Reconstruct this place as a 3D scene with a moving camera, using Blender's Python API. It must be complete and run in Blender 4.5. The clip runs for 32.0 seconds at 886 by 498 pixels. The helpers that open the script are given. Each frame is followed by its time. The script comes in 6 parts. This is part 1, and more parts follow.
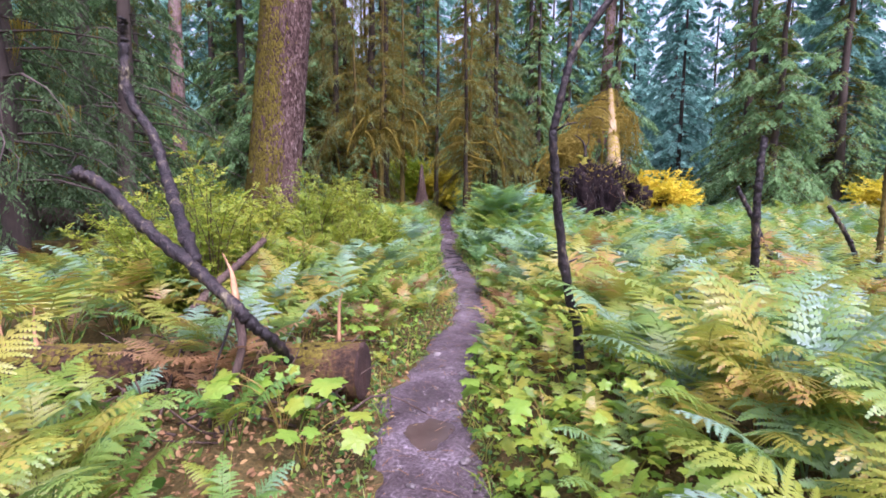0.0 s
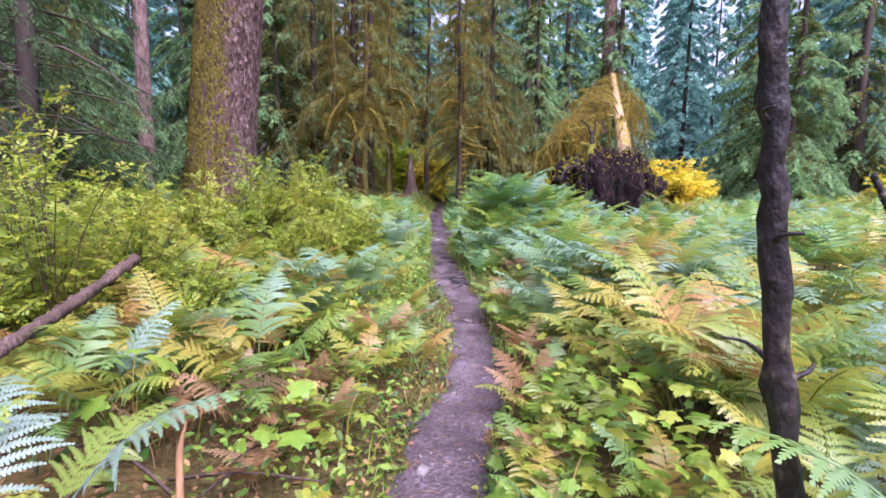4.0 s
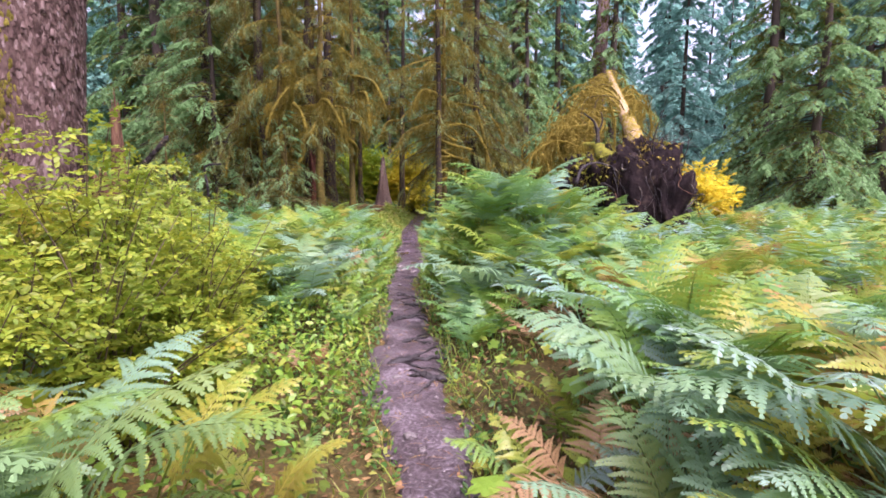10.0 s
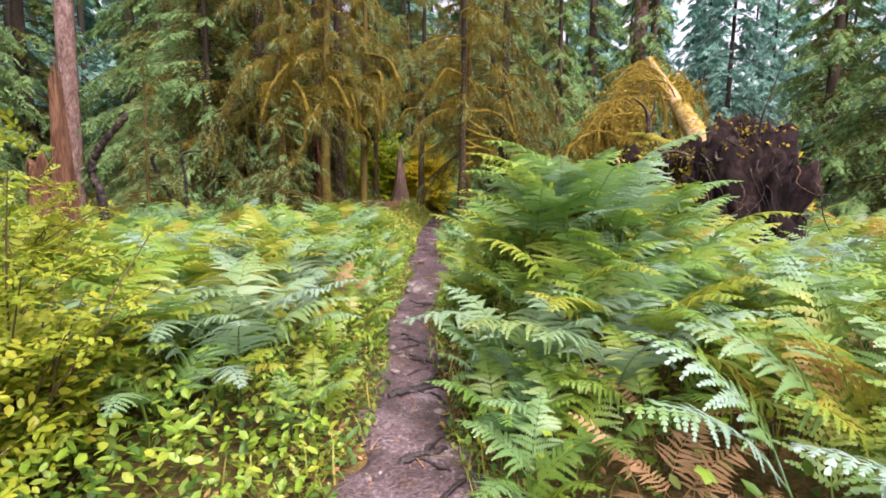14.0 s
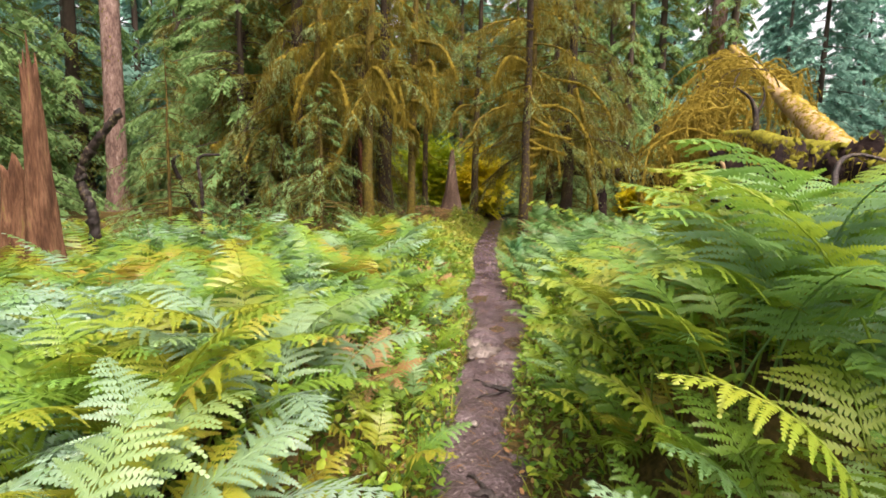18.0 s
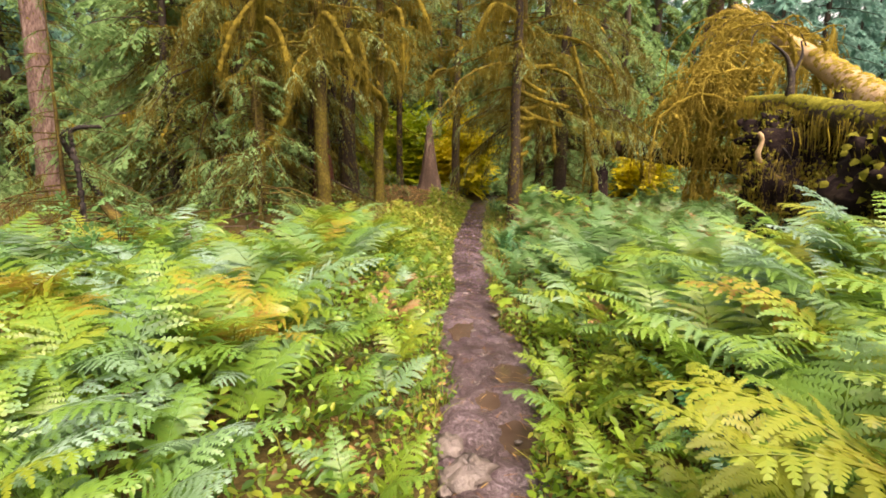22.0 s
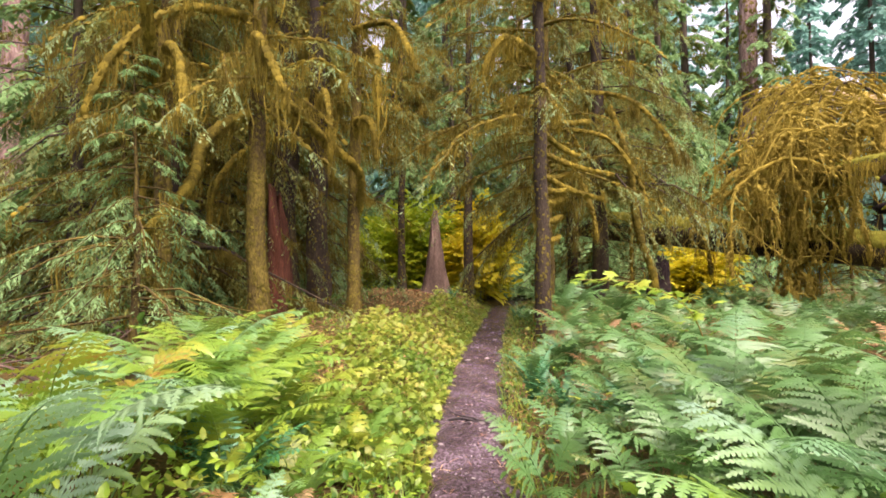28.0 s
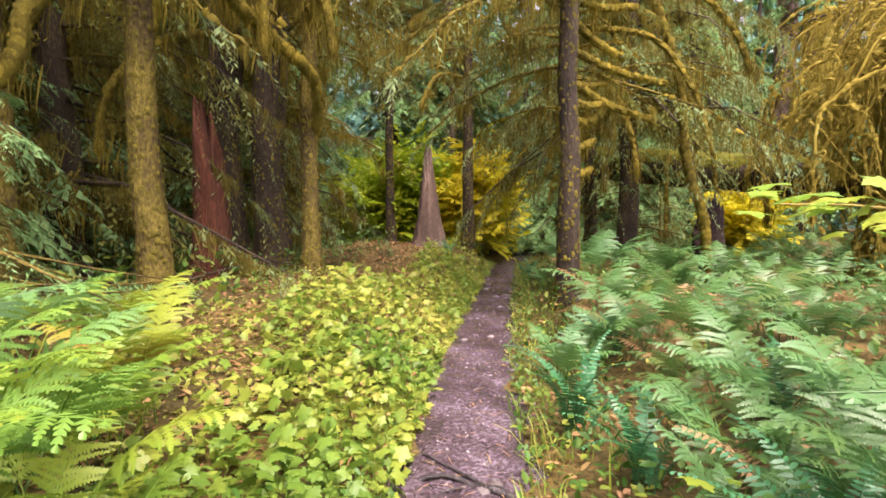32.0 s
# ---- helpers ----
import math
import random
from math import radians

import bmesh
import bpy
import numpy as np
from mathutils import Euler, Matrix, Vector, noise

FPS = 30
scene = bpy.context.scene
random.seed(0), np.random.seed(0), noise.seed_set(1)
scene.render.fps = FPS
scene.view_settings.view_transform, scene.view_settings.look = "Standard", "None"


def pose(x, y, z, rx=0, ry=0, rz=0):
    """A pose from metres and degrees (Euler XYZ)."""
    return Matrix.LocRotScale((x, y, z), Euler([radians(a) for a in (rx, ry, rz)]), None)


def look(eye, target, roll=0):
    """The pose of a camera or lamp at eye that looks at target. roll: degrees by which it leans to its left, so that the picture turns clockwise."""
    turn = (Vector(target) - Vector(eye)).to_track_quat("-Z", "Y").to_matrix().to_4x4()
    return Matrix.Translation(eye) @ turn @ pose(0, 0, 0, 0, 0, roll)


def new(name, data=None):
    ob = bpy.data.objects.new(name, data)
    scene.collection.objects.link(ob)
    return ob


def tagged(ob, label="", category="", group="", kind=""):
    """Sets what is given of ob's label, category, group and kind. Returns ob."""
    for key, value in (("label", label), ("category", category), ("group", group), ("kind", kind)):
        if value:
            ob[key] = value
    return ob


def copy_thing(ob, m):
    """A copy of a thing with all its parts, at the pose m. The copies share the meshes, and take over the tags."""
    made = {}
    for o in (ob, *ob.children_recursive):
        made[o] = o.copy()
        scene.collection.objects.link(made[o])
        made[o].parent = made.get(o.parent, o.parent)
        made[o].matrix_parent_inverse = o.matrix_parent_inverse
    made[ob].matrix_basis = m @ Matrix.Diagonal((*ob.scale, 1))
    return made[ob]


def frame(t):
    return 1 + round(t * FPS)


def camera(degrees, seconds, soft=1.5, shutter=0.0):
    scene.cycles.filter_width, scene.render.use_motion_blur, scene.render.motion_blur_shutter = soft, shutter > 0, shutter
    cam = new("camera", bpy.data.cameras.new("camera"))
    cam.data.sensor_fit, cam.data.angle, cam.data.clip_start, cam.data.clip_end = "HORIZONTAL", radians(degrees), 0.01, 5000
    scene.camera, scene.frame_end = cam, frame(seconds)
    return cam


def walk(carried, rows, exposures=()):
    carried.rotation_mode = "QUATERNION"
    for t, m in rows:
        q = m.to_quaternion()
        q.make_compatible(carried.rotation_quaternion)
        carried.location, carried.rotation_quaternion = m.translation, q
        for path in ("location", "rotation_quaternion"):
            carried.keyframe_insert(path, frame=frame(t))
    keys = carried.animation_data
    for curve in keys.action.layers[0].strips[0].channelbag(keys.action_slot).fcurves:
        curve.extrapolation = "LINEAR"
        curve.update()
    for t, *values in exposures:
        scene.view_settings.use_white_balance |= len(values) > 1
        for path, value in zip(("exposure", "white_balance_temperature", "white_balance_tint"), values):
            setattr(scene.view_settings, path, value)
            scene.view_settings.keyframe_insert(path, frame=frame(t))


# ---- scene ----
EXPOSURES = [(0, 1.22, 5650, 41), (2, 1.24, 5650, 41), (4, 1.34, 5600, 44), (9, 1.4, 5900, 42), (14, 1.46, 6900, 33), (19, 1.42, 8000, 20), (24, 1.54, 8800, 27), (28, 1.72, 7300, 31), (32, 1.86, 7100, 28)]
cam = camera(82.6, 32.0, 1.7)
PATH = [
    (0, (-0.01, -0.125, 1.765), (-0.002, 1.858, 1.505), 0.2),
    (0.5, (0.003, 0.147, 1.767), (-0.001, 2.13, 1.502), 0.2),
    (1, (-0.007, 0.464, 1.745), (-0.016, 2.445, 1.473), 0.5),
    (1.5, (-0.03, 0.72, 1.742), (-0.037, 2.701, 1.461), 0.7),
    (2, (-0.029, 1.027, 1.749), (-0.032, 3.007, 1.463), 0.5),
    (2.5, (-0.013, 1.304, 1.715), (-0.017, 3.282, 1.42), 0.5),
    (3, (0.011, 1.619, 1.714), (0.012, 3.597, 1.419), 0.2),
    (3.5, (0.001, 1.883, 1.718), (0.02, 3.861, 1.423), 0.4),
    (5.5, (0.049, 3.287, 1.589), (0.146, 5.264, 1.306), -0.1),
    (6, (0.085, 3.624, 1.586), (0.18, 5.603, 1.317), 0.0),
    (6.5, (0.111, 3.949, 1.573), (0.21, 5.93, 1.309), 0.1),
    (7, (0.153, 4.234, 1.573), (0.257, 6.214, 1.311), 0.0),
    (7.5, (0.199, 4.517, 1.551), (0.302, 6.497, 1.292), -0.2),
    (8, (0.25, 4.804, 1.541), (0.349, 6.785, 1.285), -0.3),
    (8.5, (0.296, 5.09, 1.55), (0.396, 7.071, 1.298), -0.4),
    (9, (0.325, 5.41, 1.518), (0.424, 7.392, 1.269), -0.2),
    (9.5, (0.348, 5.719, 1.503), (0.453, 7.701, 1.255), -0.3),
    (10, (0.361, 5.999, 1.508), (0.465, 7.981, 1.259), -0.0),
    (10.5, (0.379, 6.284, 1.494), (0.489, 8.265, 1.242), 0.2),
    (11, (0.411, 6.593, 1.487), (0.525, 8.574, 1.237), 0.1),
    (11.5, (0.408, 6.862, 1.486), (0.52, 8.843, 1.237), 0.1),
    (12, (0.397, 7.121, 1.473), (0.506, 9.102, 1.222), 0.4),
    (12.5, (0.412, 7.387, 1.485), (0.518, 9.367, 1.228), 0.5),
    (13, (0.416, 7.66, 1.463), (0.507, 9.64, 1.201), 0.5),
    (13.5, (0.409, 7.946, 1.447), (0.469, 9.928, 1.183), 0.5),
    (14, (0.411, 8.241, 1.465), (0.433, 10.223, 1.202), 0.6),
    (14.5, (0.4, 8.534, 1.446), (0.376, 10.516, 1.179), 0.9),
    (15, (0.388, 8.838, 1.425), (0.327, 10.82, 1.163), 1.0),
    (15.5, (0.385, 9.122, 1.424), (0.295, 11.103, 1.163), 1.2),
    (17.5, (0.197, 9.936, 1.601), (0.029, 11.91, 1.329), 0.7),
    (18, (0.137, 10.294, 1.624), (-0.027, 12.27, 1.36), 0.8),
    (18.5, (0.106, 10.553, 1.656), (-0.046, 12.528, 1.382), 0.6),
    (19, (0.112, 10.762, 1.692), (-0.02, 12.734, 1.385), 0.4),
    (19.5, (0.119, 11.011, 1.688), (0.003, 12.98, 1.353), 0.4),
    (20, (0.118, 11.318, 1.69), (0.006, 13.285, 1.347), 0.4),
    (20.5, (0.11, 11.6, 1.67), (0.001, 13.566, 1.319), 0.7),
    (21, (0.102, 11.914, 1.639), (-0.001, 13.88, 1.285), 0.6),
    (21.5, (0.108, 12.212, 1.671), (0.013, 14.178, 1.315), 0.5),
    (22, (0.134, 12.463, 1.705), (0.039, 14.427, 1.341), 0.4),
    (22.5, (0.179, 12.716, 1.72), (0.077, 14.681, 1.366), 0.5),
    (23, (0.221, 13.0, 1.713), (0.116, 14.973, 1.402), 0.1),
    (23.5, (0.256, 13.275, 1.703), (0.147, 15.251, 1.417), 0.1),
    (24, (0.245, 13.588, 1.664), (0.137, 15.567, 1.401), -0.1),
    (24.5, (0.257, 13.919, 1.633), (0.149, 15.902, 1.397), -0.3),
    (26.5, (0.36, 14.971, 1.489), (0.235, 16.964, 1.391), -0.1),
    (27, (0.367, 15.223, 1.447), (0.224, 17.217, 1.403), -0.1),
    (27.5, (0.371, 15.497, 1.423), (0.201, 17.489, 1.442), -0.4),
    (28, (0.368, 15.832, 1.387), (0.173, 17.821, 1.444), -0.8),
    (28.5, (0.375, 16.127, 1.341), (0.164, 18.115, 1.398), -0.8),
    (29, (0.363, 16.437, 1.338), (0.149, 18.425, 1.385), -0.9),
    (29.5, (0.328, 16.683, 1.332), (0.11, 18.671, 1.369), -0.7),
    (30, (0.276, 16.986, 1.303), (0.054, 18.973, 1.318), -0.4),
    (30.5, (0.263, 17.251, 1.289), (0.049, 19.239, 1.28), -0.6),
    (31, (0.277, 17.503, 1.281), (0.067, 19.491, 1.234), -0.8),
    (31.5, (0.301, 17.722, 1.247), (0.095, 19.71, 1.171), -0.9),
    (32, (0.313, 17.958, 1.251), (0.109, 19.944, 1.126), -0.8),
]
walk(cam, [(t, look(eye, target, roll)) for t, eye, target, roll in PATH], EXPOSURES)

# ---- light ----
world = bpy.data.worlds.new("overcast_sky")
scene.world = world
world.use_nodes = True
wn = world.node_tree.nodes
sky = wn.new("ShaderNodeTexSky")
sky.sky_type = "NISHITA"
sky.sun_disc = False
sky.sun_elevation = radians(62)
sky.sun_rotation = radians(147)
sky.dust_density = 4.0
sky.ozone_density = 0.6
cloud = wn.new("ShaderNodeHueSaturation")
cloud.inputs["Saturation"].default_value = 0.45
world.node_tree.links.new(sky.outputs[0], cloud.inputs["Color"])
world.node_tree.links.new(cloud.outputs[0], wn["Background"].inputs[0])
wn["Background"].inputs[1].default_value = 0.15
sun = new("sun", bpy.data.lights.new("sun", "SUN"))
sun.data.energy, sun.data.angle, sun.data.color = 2.2, radians(40), (1.0, 0.96, 0.90)
sun.matrix_world = look((4.5, -7.0, 15.5), (0, 0, 0))


# ---- materials ----
def material(name, stops, scale=3.0, fine=0.0, rough=0.7, bump=0.3, bump_scale=40.0, island=0.0, per_object=0.0, through_light=0.0, spec=0.4, stretch=(1, 1, 1), spread=1.0):
    """A procedural surface: a colour ramp driven by coarse and fine noise, random per leaf and per object, with relief."""
    m = bpy.data.materials.new(name)
    m.use_nodes = True
    t = m.node_tree
    n, l = t.nodes, t.links
    bsdf = n["Principled BSDF"]
    bsdf.inputs["Roughness"].default_value = rough
    bsdf.inputs["Specular IOR Level"].default_value = spec
    geo = n.new("ShaderNodeNewGeometry")
    mp = n.new("ShaderNodeMapping")
    mp.inputs["Scale"].default_value = stretch
    l.new(geo.outputs["Position"], mp.inputs["Vector"])
    big = n.new("ShaderNodeTexNoise")
    big.inputs["Scale"].default_value = scale
    big.inputs["Detail"].default_value = 5
    l.new(mp.outputs[0], big.inputs["Vector"])
    stretched = n.new("ShaderNodeMapRange")
    stretched.inputs["From Min"].default_value = 0.5 - 0.25 / spread
    stretched.inputs["From Max"].default_value = 0.5 + 0.25 / spread
    l.new(big.outputs[0], stretched.inputs["Value"])
    value = stretched.outputs[0]

    def blend(a, b, f):
        x = n.new("ShaderNodeMix")
        x.inputs[0].default_value = f
        l.new(a, x.inputs[2])
        l.new(b, x.inputs[3])
        return x.outputs[0]

    small = n.new("ShaderNodeTexNoise")
    small.inputs["Scale"].default_value = bump_scale
    small.inputs["Detail"].default_value = 4
    l.new(mp.outputs[0], small.inputs["Vector"])
    if fine:
        crisp = n.new("ShaderNodeMapRange")
        crisp.inputs["From Min"].default_value = 0.3
        crisp.inputs["From Max"].default_value = 0.7
        l.new(small.outputs[0], crisp.inputs["Value"])
        value = blend(value, crisp.outputs[0], fine)
    if island:
        value = blend(value, geo.outputs["Random Per Island"], island)
    if per_object:
        info = n.new("ShaderNodeObjectInfo")
        value = blend(value, info.outputs["Random"], per_object)
    ramp = n.new("ShaderNodeValToRGB")
    ramp.color_ramp.interpolation = "LINEAR"
    e = ramp.color_ramp.elements
    while len(e) < len(stops):
        e.new(0.5)
    for el, (p, c) in zip(e, stops):
        el.position, el.color = p, (*c, 1)
    l.new(value, ramp.inputs[0])
    l.new(ramp.outputs[0], bsdf.inputs["Base Color"])
    if bump:
        b = n.new("ShaderNodeBump")
        b.inputs["Strength"].default_value = bump
        b.inputs["Distance"].default_value = 0.02
        l.new(small.outputs[0], b.inputs["Height"])
        l.new(b.outputs[0], bsdf.inputs["Normal"])
    if through_light:
        tr = n.new("ShaderNodeBsdfTranslucent")
        mix = n.new("ShaderNodeMixShader")
        mix.inputs[0].default_value = through_light
        l.new(ramp.outputs[0], tr.inputs[0])
        l.new(bsdf.outputs[0], mix.inputs[1])
        l.new(tr.outputs[0], mix.inputs[2])
        l.new(mix.outputs[0], n["Material Output"].inputs[0])
    return m


# the pale blue-green last stops of the bracken ramps paint in sky sheen
FERN_STOPS = [(0.0, (0.326, 0.126, 0.044)), (0.1, (0.4, 0.222, 0.081)), (0.25, (0.4, 0.333, 0.059)), (0.46, (0.296, 0.348, 0.044)), (0.66, (0.178, 0.318, 0.067)), (0.8, (0.2, 0.34, 0.178)), (1.0, (0.326, 0.444, 0.4))]
M_FERN = material("bracken_leaf", FERN_STOPS, 0.7, 0.0, 0.32, 0.15, 60, 0.1, 0.5, 0.4, 0.5, spread=1.6)
M_FERNFAR = material("bracken_carpet", FERN_STOPS, 1.1, 0.0, 0.32, 0.15, 60, 0.22, 0.0, 0.4, 0.5, spread=1.9)
GREEN_STOPS = [(0.0, (0.326, 0.163, 0.052)), (0.1, (0.326, 0.252, 0.044)), (0.24, (0.281, 0.333, 0.037)), (0.42, (0.2, 0.318, 0.037)), (0.58, (0.133, 0.289, 0.052)), (0.75, (0.17, 0.326, 0.141)), (0.9, (0.237, 0.4, 0.311)), (1.0, (0.311, 0.444, 0.414))]
M_FERNB = material("green_bracken_leaf", GREEN_STOPS, 0.7, 0.0, 0.45, 0.15, 60, 0.1, 0.45, 0.4, 0.5, spread=1.5)
M_FERNBFAR = material("green_bracken_carpet", GREEN_STOPS, 1.1, 0.0, 0.45, 0.15, 60, 0.2, 0.0, 0.4, 0.5, spread=1.8)
# whole fronds in the pale tone of that sky sheen
M_FERNSHEEN = material("sky_sheen_bracken_leaf", [(0.0, (0.25, 0.29, 0.06)), (0.35, (0.19, 0.32, 0.11)), (0.7, (0.21, 0.36, 0.23)), (1.0, (0.30, 0.43, 0.37))], 1.0, 0.0, 0.4, 0.15, 60, 0.1, 0.4, 0.4, 0.5, spread=1.3)
LIME_STOPS = [(0.0, (0.311, 0.178, 0.044)), (0.07, (0.34, 0.281, 0.044)), (0.22, (0.281, 0.326, 0.037)), (0.4, (0.185, 0.318, 0.037)), (0.62, (0.126, 0.281, 0.052)), (0.8, (0.178, 0.34, 0.178)), (1.0, (0.311, 0.474, 0.414))]
M_FERNC = material("lime_bracken_leaf", LIME_STOPS, 0.7, 0.0, 0.32, 0.15, 60, 0.1, 0.45, 0.4, 0.5, spread=1.5)
M_FERNCFAR = material("lime_bracken_carpet", LIME_STOPS, 1.1, 0.0, 0.32, 0.15, 60, 0.2, 0.0, 0.4, 0.5, spread=1.8)
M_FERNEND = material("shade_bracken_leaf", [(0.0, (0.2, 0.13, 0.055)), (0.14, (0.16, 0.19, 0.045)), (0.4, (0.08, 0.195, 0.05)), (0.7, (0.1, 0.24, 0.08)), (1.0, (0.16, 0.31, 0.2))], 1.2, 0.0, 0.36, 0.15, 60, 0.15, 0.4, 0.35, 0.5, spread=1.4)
M_SWORD = material("sword_fern_leaf", [(0.0, (0.02, 0.10, 0.03)), (0.5, (0.03, 0.17, 0.06)), (1.0, (0.06, 0.26, 0.11))], 4, 0.0, 0.38, 0.15, 60, 0.3, 0.3, 0.2, 0.6)
M_STALK = material("fern_stalk", [(0.0, (0.22, 0.11, 0.03)), (1.0, (0.30, 0.26, 0.05))], 5, 0.0, 0.5, 0.2, 60, 0, 0.6)
M_DEADFERN = material("dead_bracken_leaf", [(0.0, (0.19, 0.095, 0.041)), (0.4, (0.313, 0.177, 0.075)), (0.75, (0.381, 0.258, 0.136)), (1.0, (0.449, 0.36, 0.258))], 1.2, 0.0, 0.6, 0.2, 60, 0.25, 0.5, 0.35, 0.3)
M_SHRUB = material("shrub_leaf_yellow_green", [(0.0, (0.11, 0.2, 0.02)), (0.4, (0.22, 0.31, 0.025)), (0.8, (0.36, 0.37, 0.03)), (1.0, (0.42, 0.27, 0.04))], 1.2, 0.0, 0.45, 0.15, 50, 0.45, 0.0, 0.42, 0.4)
M_MAPLE = material("maple_leaf_yellow", [(0.0, (0.28, 0.40, 0.02)), (0.4, (0.58, 0.54, 0.03)), (0.8, (0.72, 0.54, 0.03)), (1.0, (0.66, 0.32, 0.03))], 0.6, 0.0, 0.5, 0.1, 50, 0.4, 0.3, 0.45, 0.3)
M_COVER = material("ground_leaf_green", [(0.0, (0.081, 0.178, 0.022)), (0.3, (0.148, 0.259, 0.037)), (0.58, (0.281, 0.34, 0.052)), (0.82, (0.4, 0.37, 0.089)), (1.0, (0.34, 0.222, 0.089))], 0.9, 0.0, 0.4, 0.15, 60, 0.36, 0.0, 0.42, 0.4)
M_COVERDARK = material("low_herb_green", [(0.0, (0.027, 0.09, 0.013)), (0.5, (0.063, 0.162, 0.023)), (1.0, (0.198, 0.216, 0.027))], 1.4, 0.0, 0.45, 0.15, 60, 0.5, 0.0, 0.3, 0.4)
M_BIGLEAF = material("broad_leaf_lime", [(0.0, (0.12, 0.27, 0.03)), (0.5, (0.22, 0.38, 0.04)), (0.8, (0.40, 0.42, 0.05)), (1.0, (0.46, 0.36, 0.05))], 3, 0.15, 0.35, 0.4, 50, 0.5, 0.2, 0.4, 0.6)
M_DEADLEAF = material("dead_leaf", [(0.0, (0.13, 0.065, 0.03)), (0.5, (0.25, 0.13, 0.055)), (1.0, (0.40, 0.28, 0.10))], 2, 0.0, 0.7, 0.2, 60, 0.6)
M_NEEDLE = material("spruce_needles", [(0.0, (0.11, 0.207, 0.076)), (0.5, (0.193, 0.345, 0.138)), (1.0, (0.303, 0.482, 0.234))], 0.35, 0.0, 0.85, 0.0, 40, 0.3, 0.25, 0.48, 0.08)
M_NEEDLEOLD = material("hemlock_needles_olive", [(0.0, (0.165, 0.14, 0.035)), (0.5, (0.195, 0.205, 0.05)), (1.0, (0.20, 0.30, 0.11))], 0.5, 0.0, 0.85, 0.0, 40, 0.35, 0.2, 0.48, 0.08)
# a darker green than the needles of the other spruces
M_NEEDLEDEEP = material("dark_spruce_needles", [(0.0, (0.043, 0.076, 0.027)), (0.5, (0.076, 0.13, 0.054)), (1.0, (0.13, 0.206, 0.097))], 0.5, 0.0, 0.85, 0.0, 40, 0.35, 0.2, 0.4, 0.08)
M_NEEDLEUP = material("hemlock_needles_green", [(0.0, (0.18, 0.168, 0.054)), (0.4, (0.204, 0.252, 0.096)), (1.0, (0.252, 0.408, 0.228))], 0.5, 0.0, 0.85, 0.0, 40, 0.35, 0.2, 0.48, 0.08)
# needles paled and blued to give the far forest its distance haze
M_NEEDLEHAZE = material("hazed_spruce_needles", [(0.0, (0.13, 0.273, 0.227)), (0.5, (0.221, 0.442, 0.377)), (1.0, (0.351, 0.598, 0.507))], 0.2, 0.0, 0.85, 0.0, 40, 0.25, 0.3, 0.48, 0.08)
M_MOSS = material("hanging_moss", [(0.0, (0.056, 0.048, 0.013)), (0.45, (0.169, 0.135, 0.025)), (0.75, (0.338, 0.263, 0.04)), (1.0, (0.525, 0.413, 0.075))], 1.1, 0.3, 0.9, 0.5, 70, 0.35, 0.0, 0.35, 0.1)
M_MOSSTRUNK = material("trunk_moss_olive", [(0.0, (0.05, 0.043, 0.013)), (0.5, (0.144, 0.119, 0.025)), (1.0, (0.288, 0.237, 0.044))], 2.0, 0.3, 0.95, 0.5, 70, 0.35, 0.0, 0.2, 0.1)
M_MOSSLOG = material("log_moss_green", [(0.0, (0.066, 0.066, 0.013)), (0.45, (0.165, 0.165, 0.024)), (1.0, (0.374, 0.363, 0.055))], 1.5, 0.3, 0.95, 0.5, 70, 0.35, 0.0, 0.2, 0.1)
M_MOSSDRY = material("dry_golden_moss", [(0.0, (0.11, 0.084, 0.016)), (0.5, (0.32, 0.248, 0.044)), (1.0, (0.56, 0.47, 0.125))], 0.8, 0.3, 0.9, 0.5, 70, 0.35, 0.0, 0.35, 0.1)
M_LIMB = material("moss_coated_limb", [(0.0, (0.039, 0.031, 0.013)), (0.4, (0.111, 0.086, 0.023)), (0.75, (0.208, 0.169, 0.034)), (1.0, (0.338, 0.273, 0.052))], 5, 0.5, 0.95, 1.0, 70, 0, 0, 0, 0.1, spread=1.4)
M_BARK = material("mossy_bark", [(0.0, (0.022, 0.016, 0.009)), (0.4, (0.08, 0.058, 0.022)), (0.65, (0.135, 0.105, 0.025)), (1.0, (0.25, 0.19, 0.045))], 3.5, 0.5, 0.9, 1.0, 45, 0, 0, 0, 0.15, (1, 1, 0.5), spread=1.5)
M_BARKBIG = material("spruce_bark_scaly", [(0.0, (0.012, 0.007, 0.006)), (0.32, (0.06, 0.034, 0.028)), (0.55, (0.125, 0.078, 0.066)), (0.8, (0.22, 0.155, 0.14)), (1.0, (0.40, 0.32, 0.32))], 9, 0.55, 0.85, 1.0, 26, 0.45, 0, 0, 0.2, (1, 1, 0.35), spread=1.5)
M_BARKPINK = material("pink_grey_bark", [(0.0, (0.05, 0.03, 0.028)), (0.4, (0.17, 0.11, 0.10)), (0.75, (0.30, 0.21, 0.19)), (1.0, (0.42, 0.34, 0.33))], 6, 0.5, 0.85, 1.0, 20, 0, 0, 0, 0.2, (1, 1, 0.35), spread=1.4)
M_BARKFAR = material("distant_bark", [(0.0, (0.04, 0.032, 0.028)), (1.0, (0.12, 0.095, 0.08))], 1.5, 0.4, 0.9, 0.8, 12, 0, 0.3, 0, 0.1, (1, 1, 0.3))
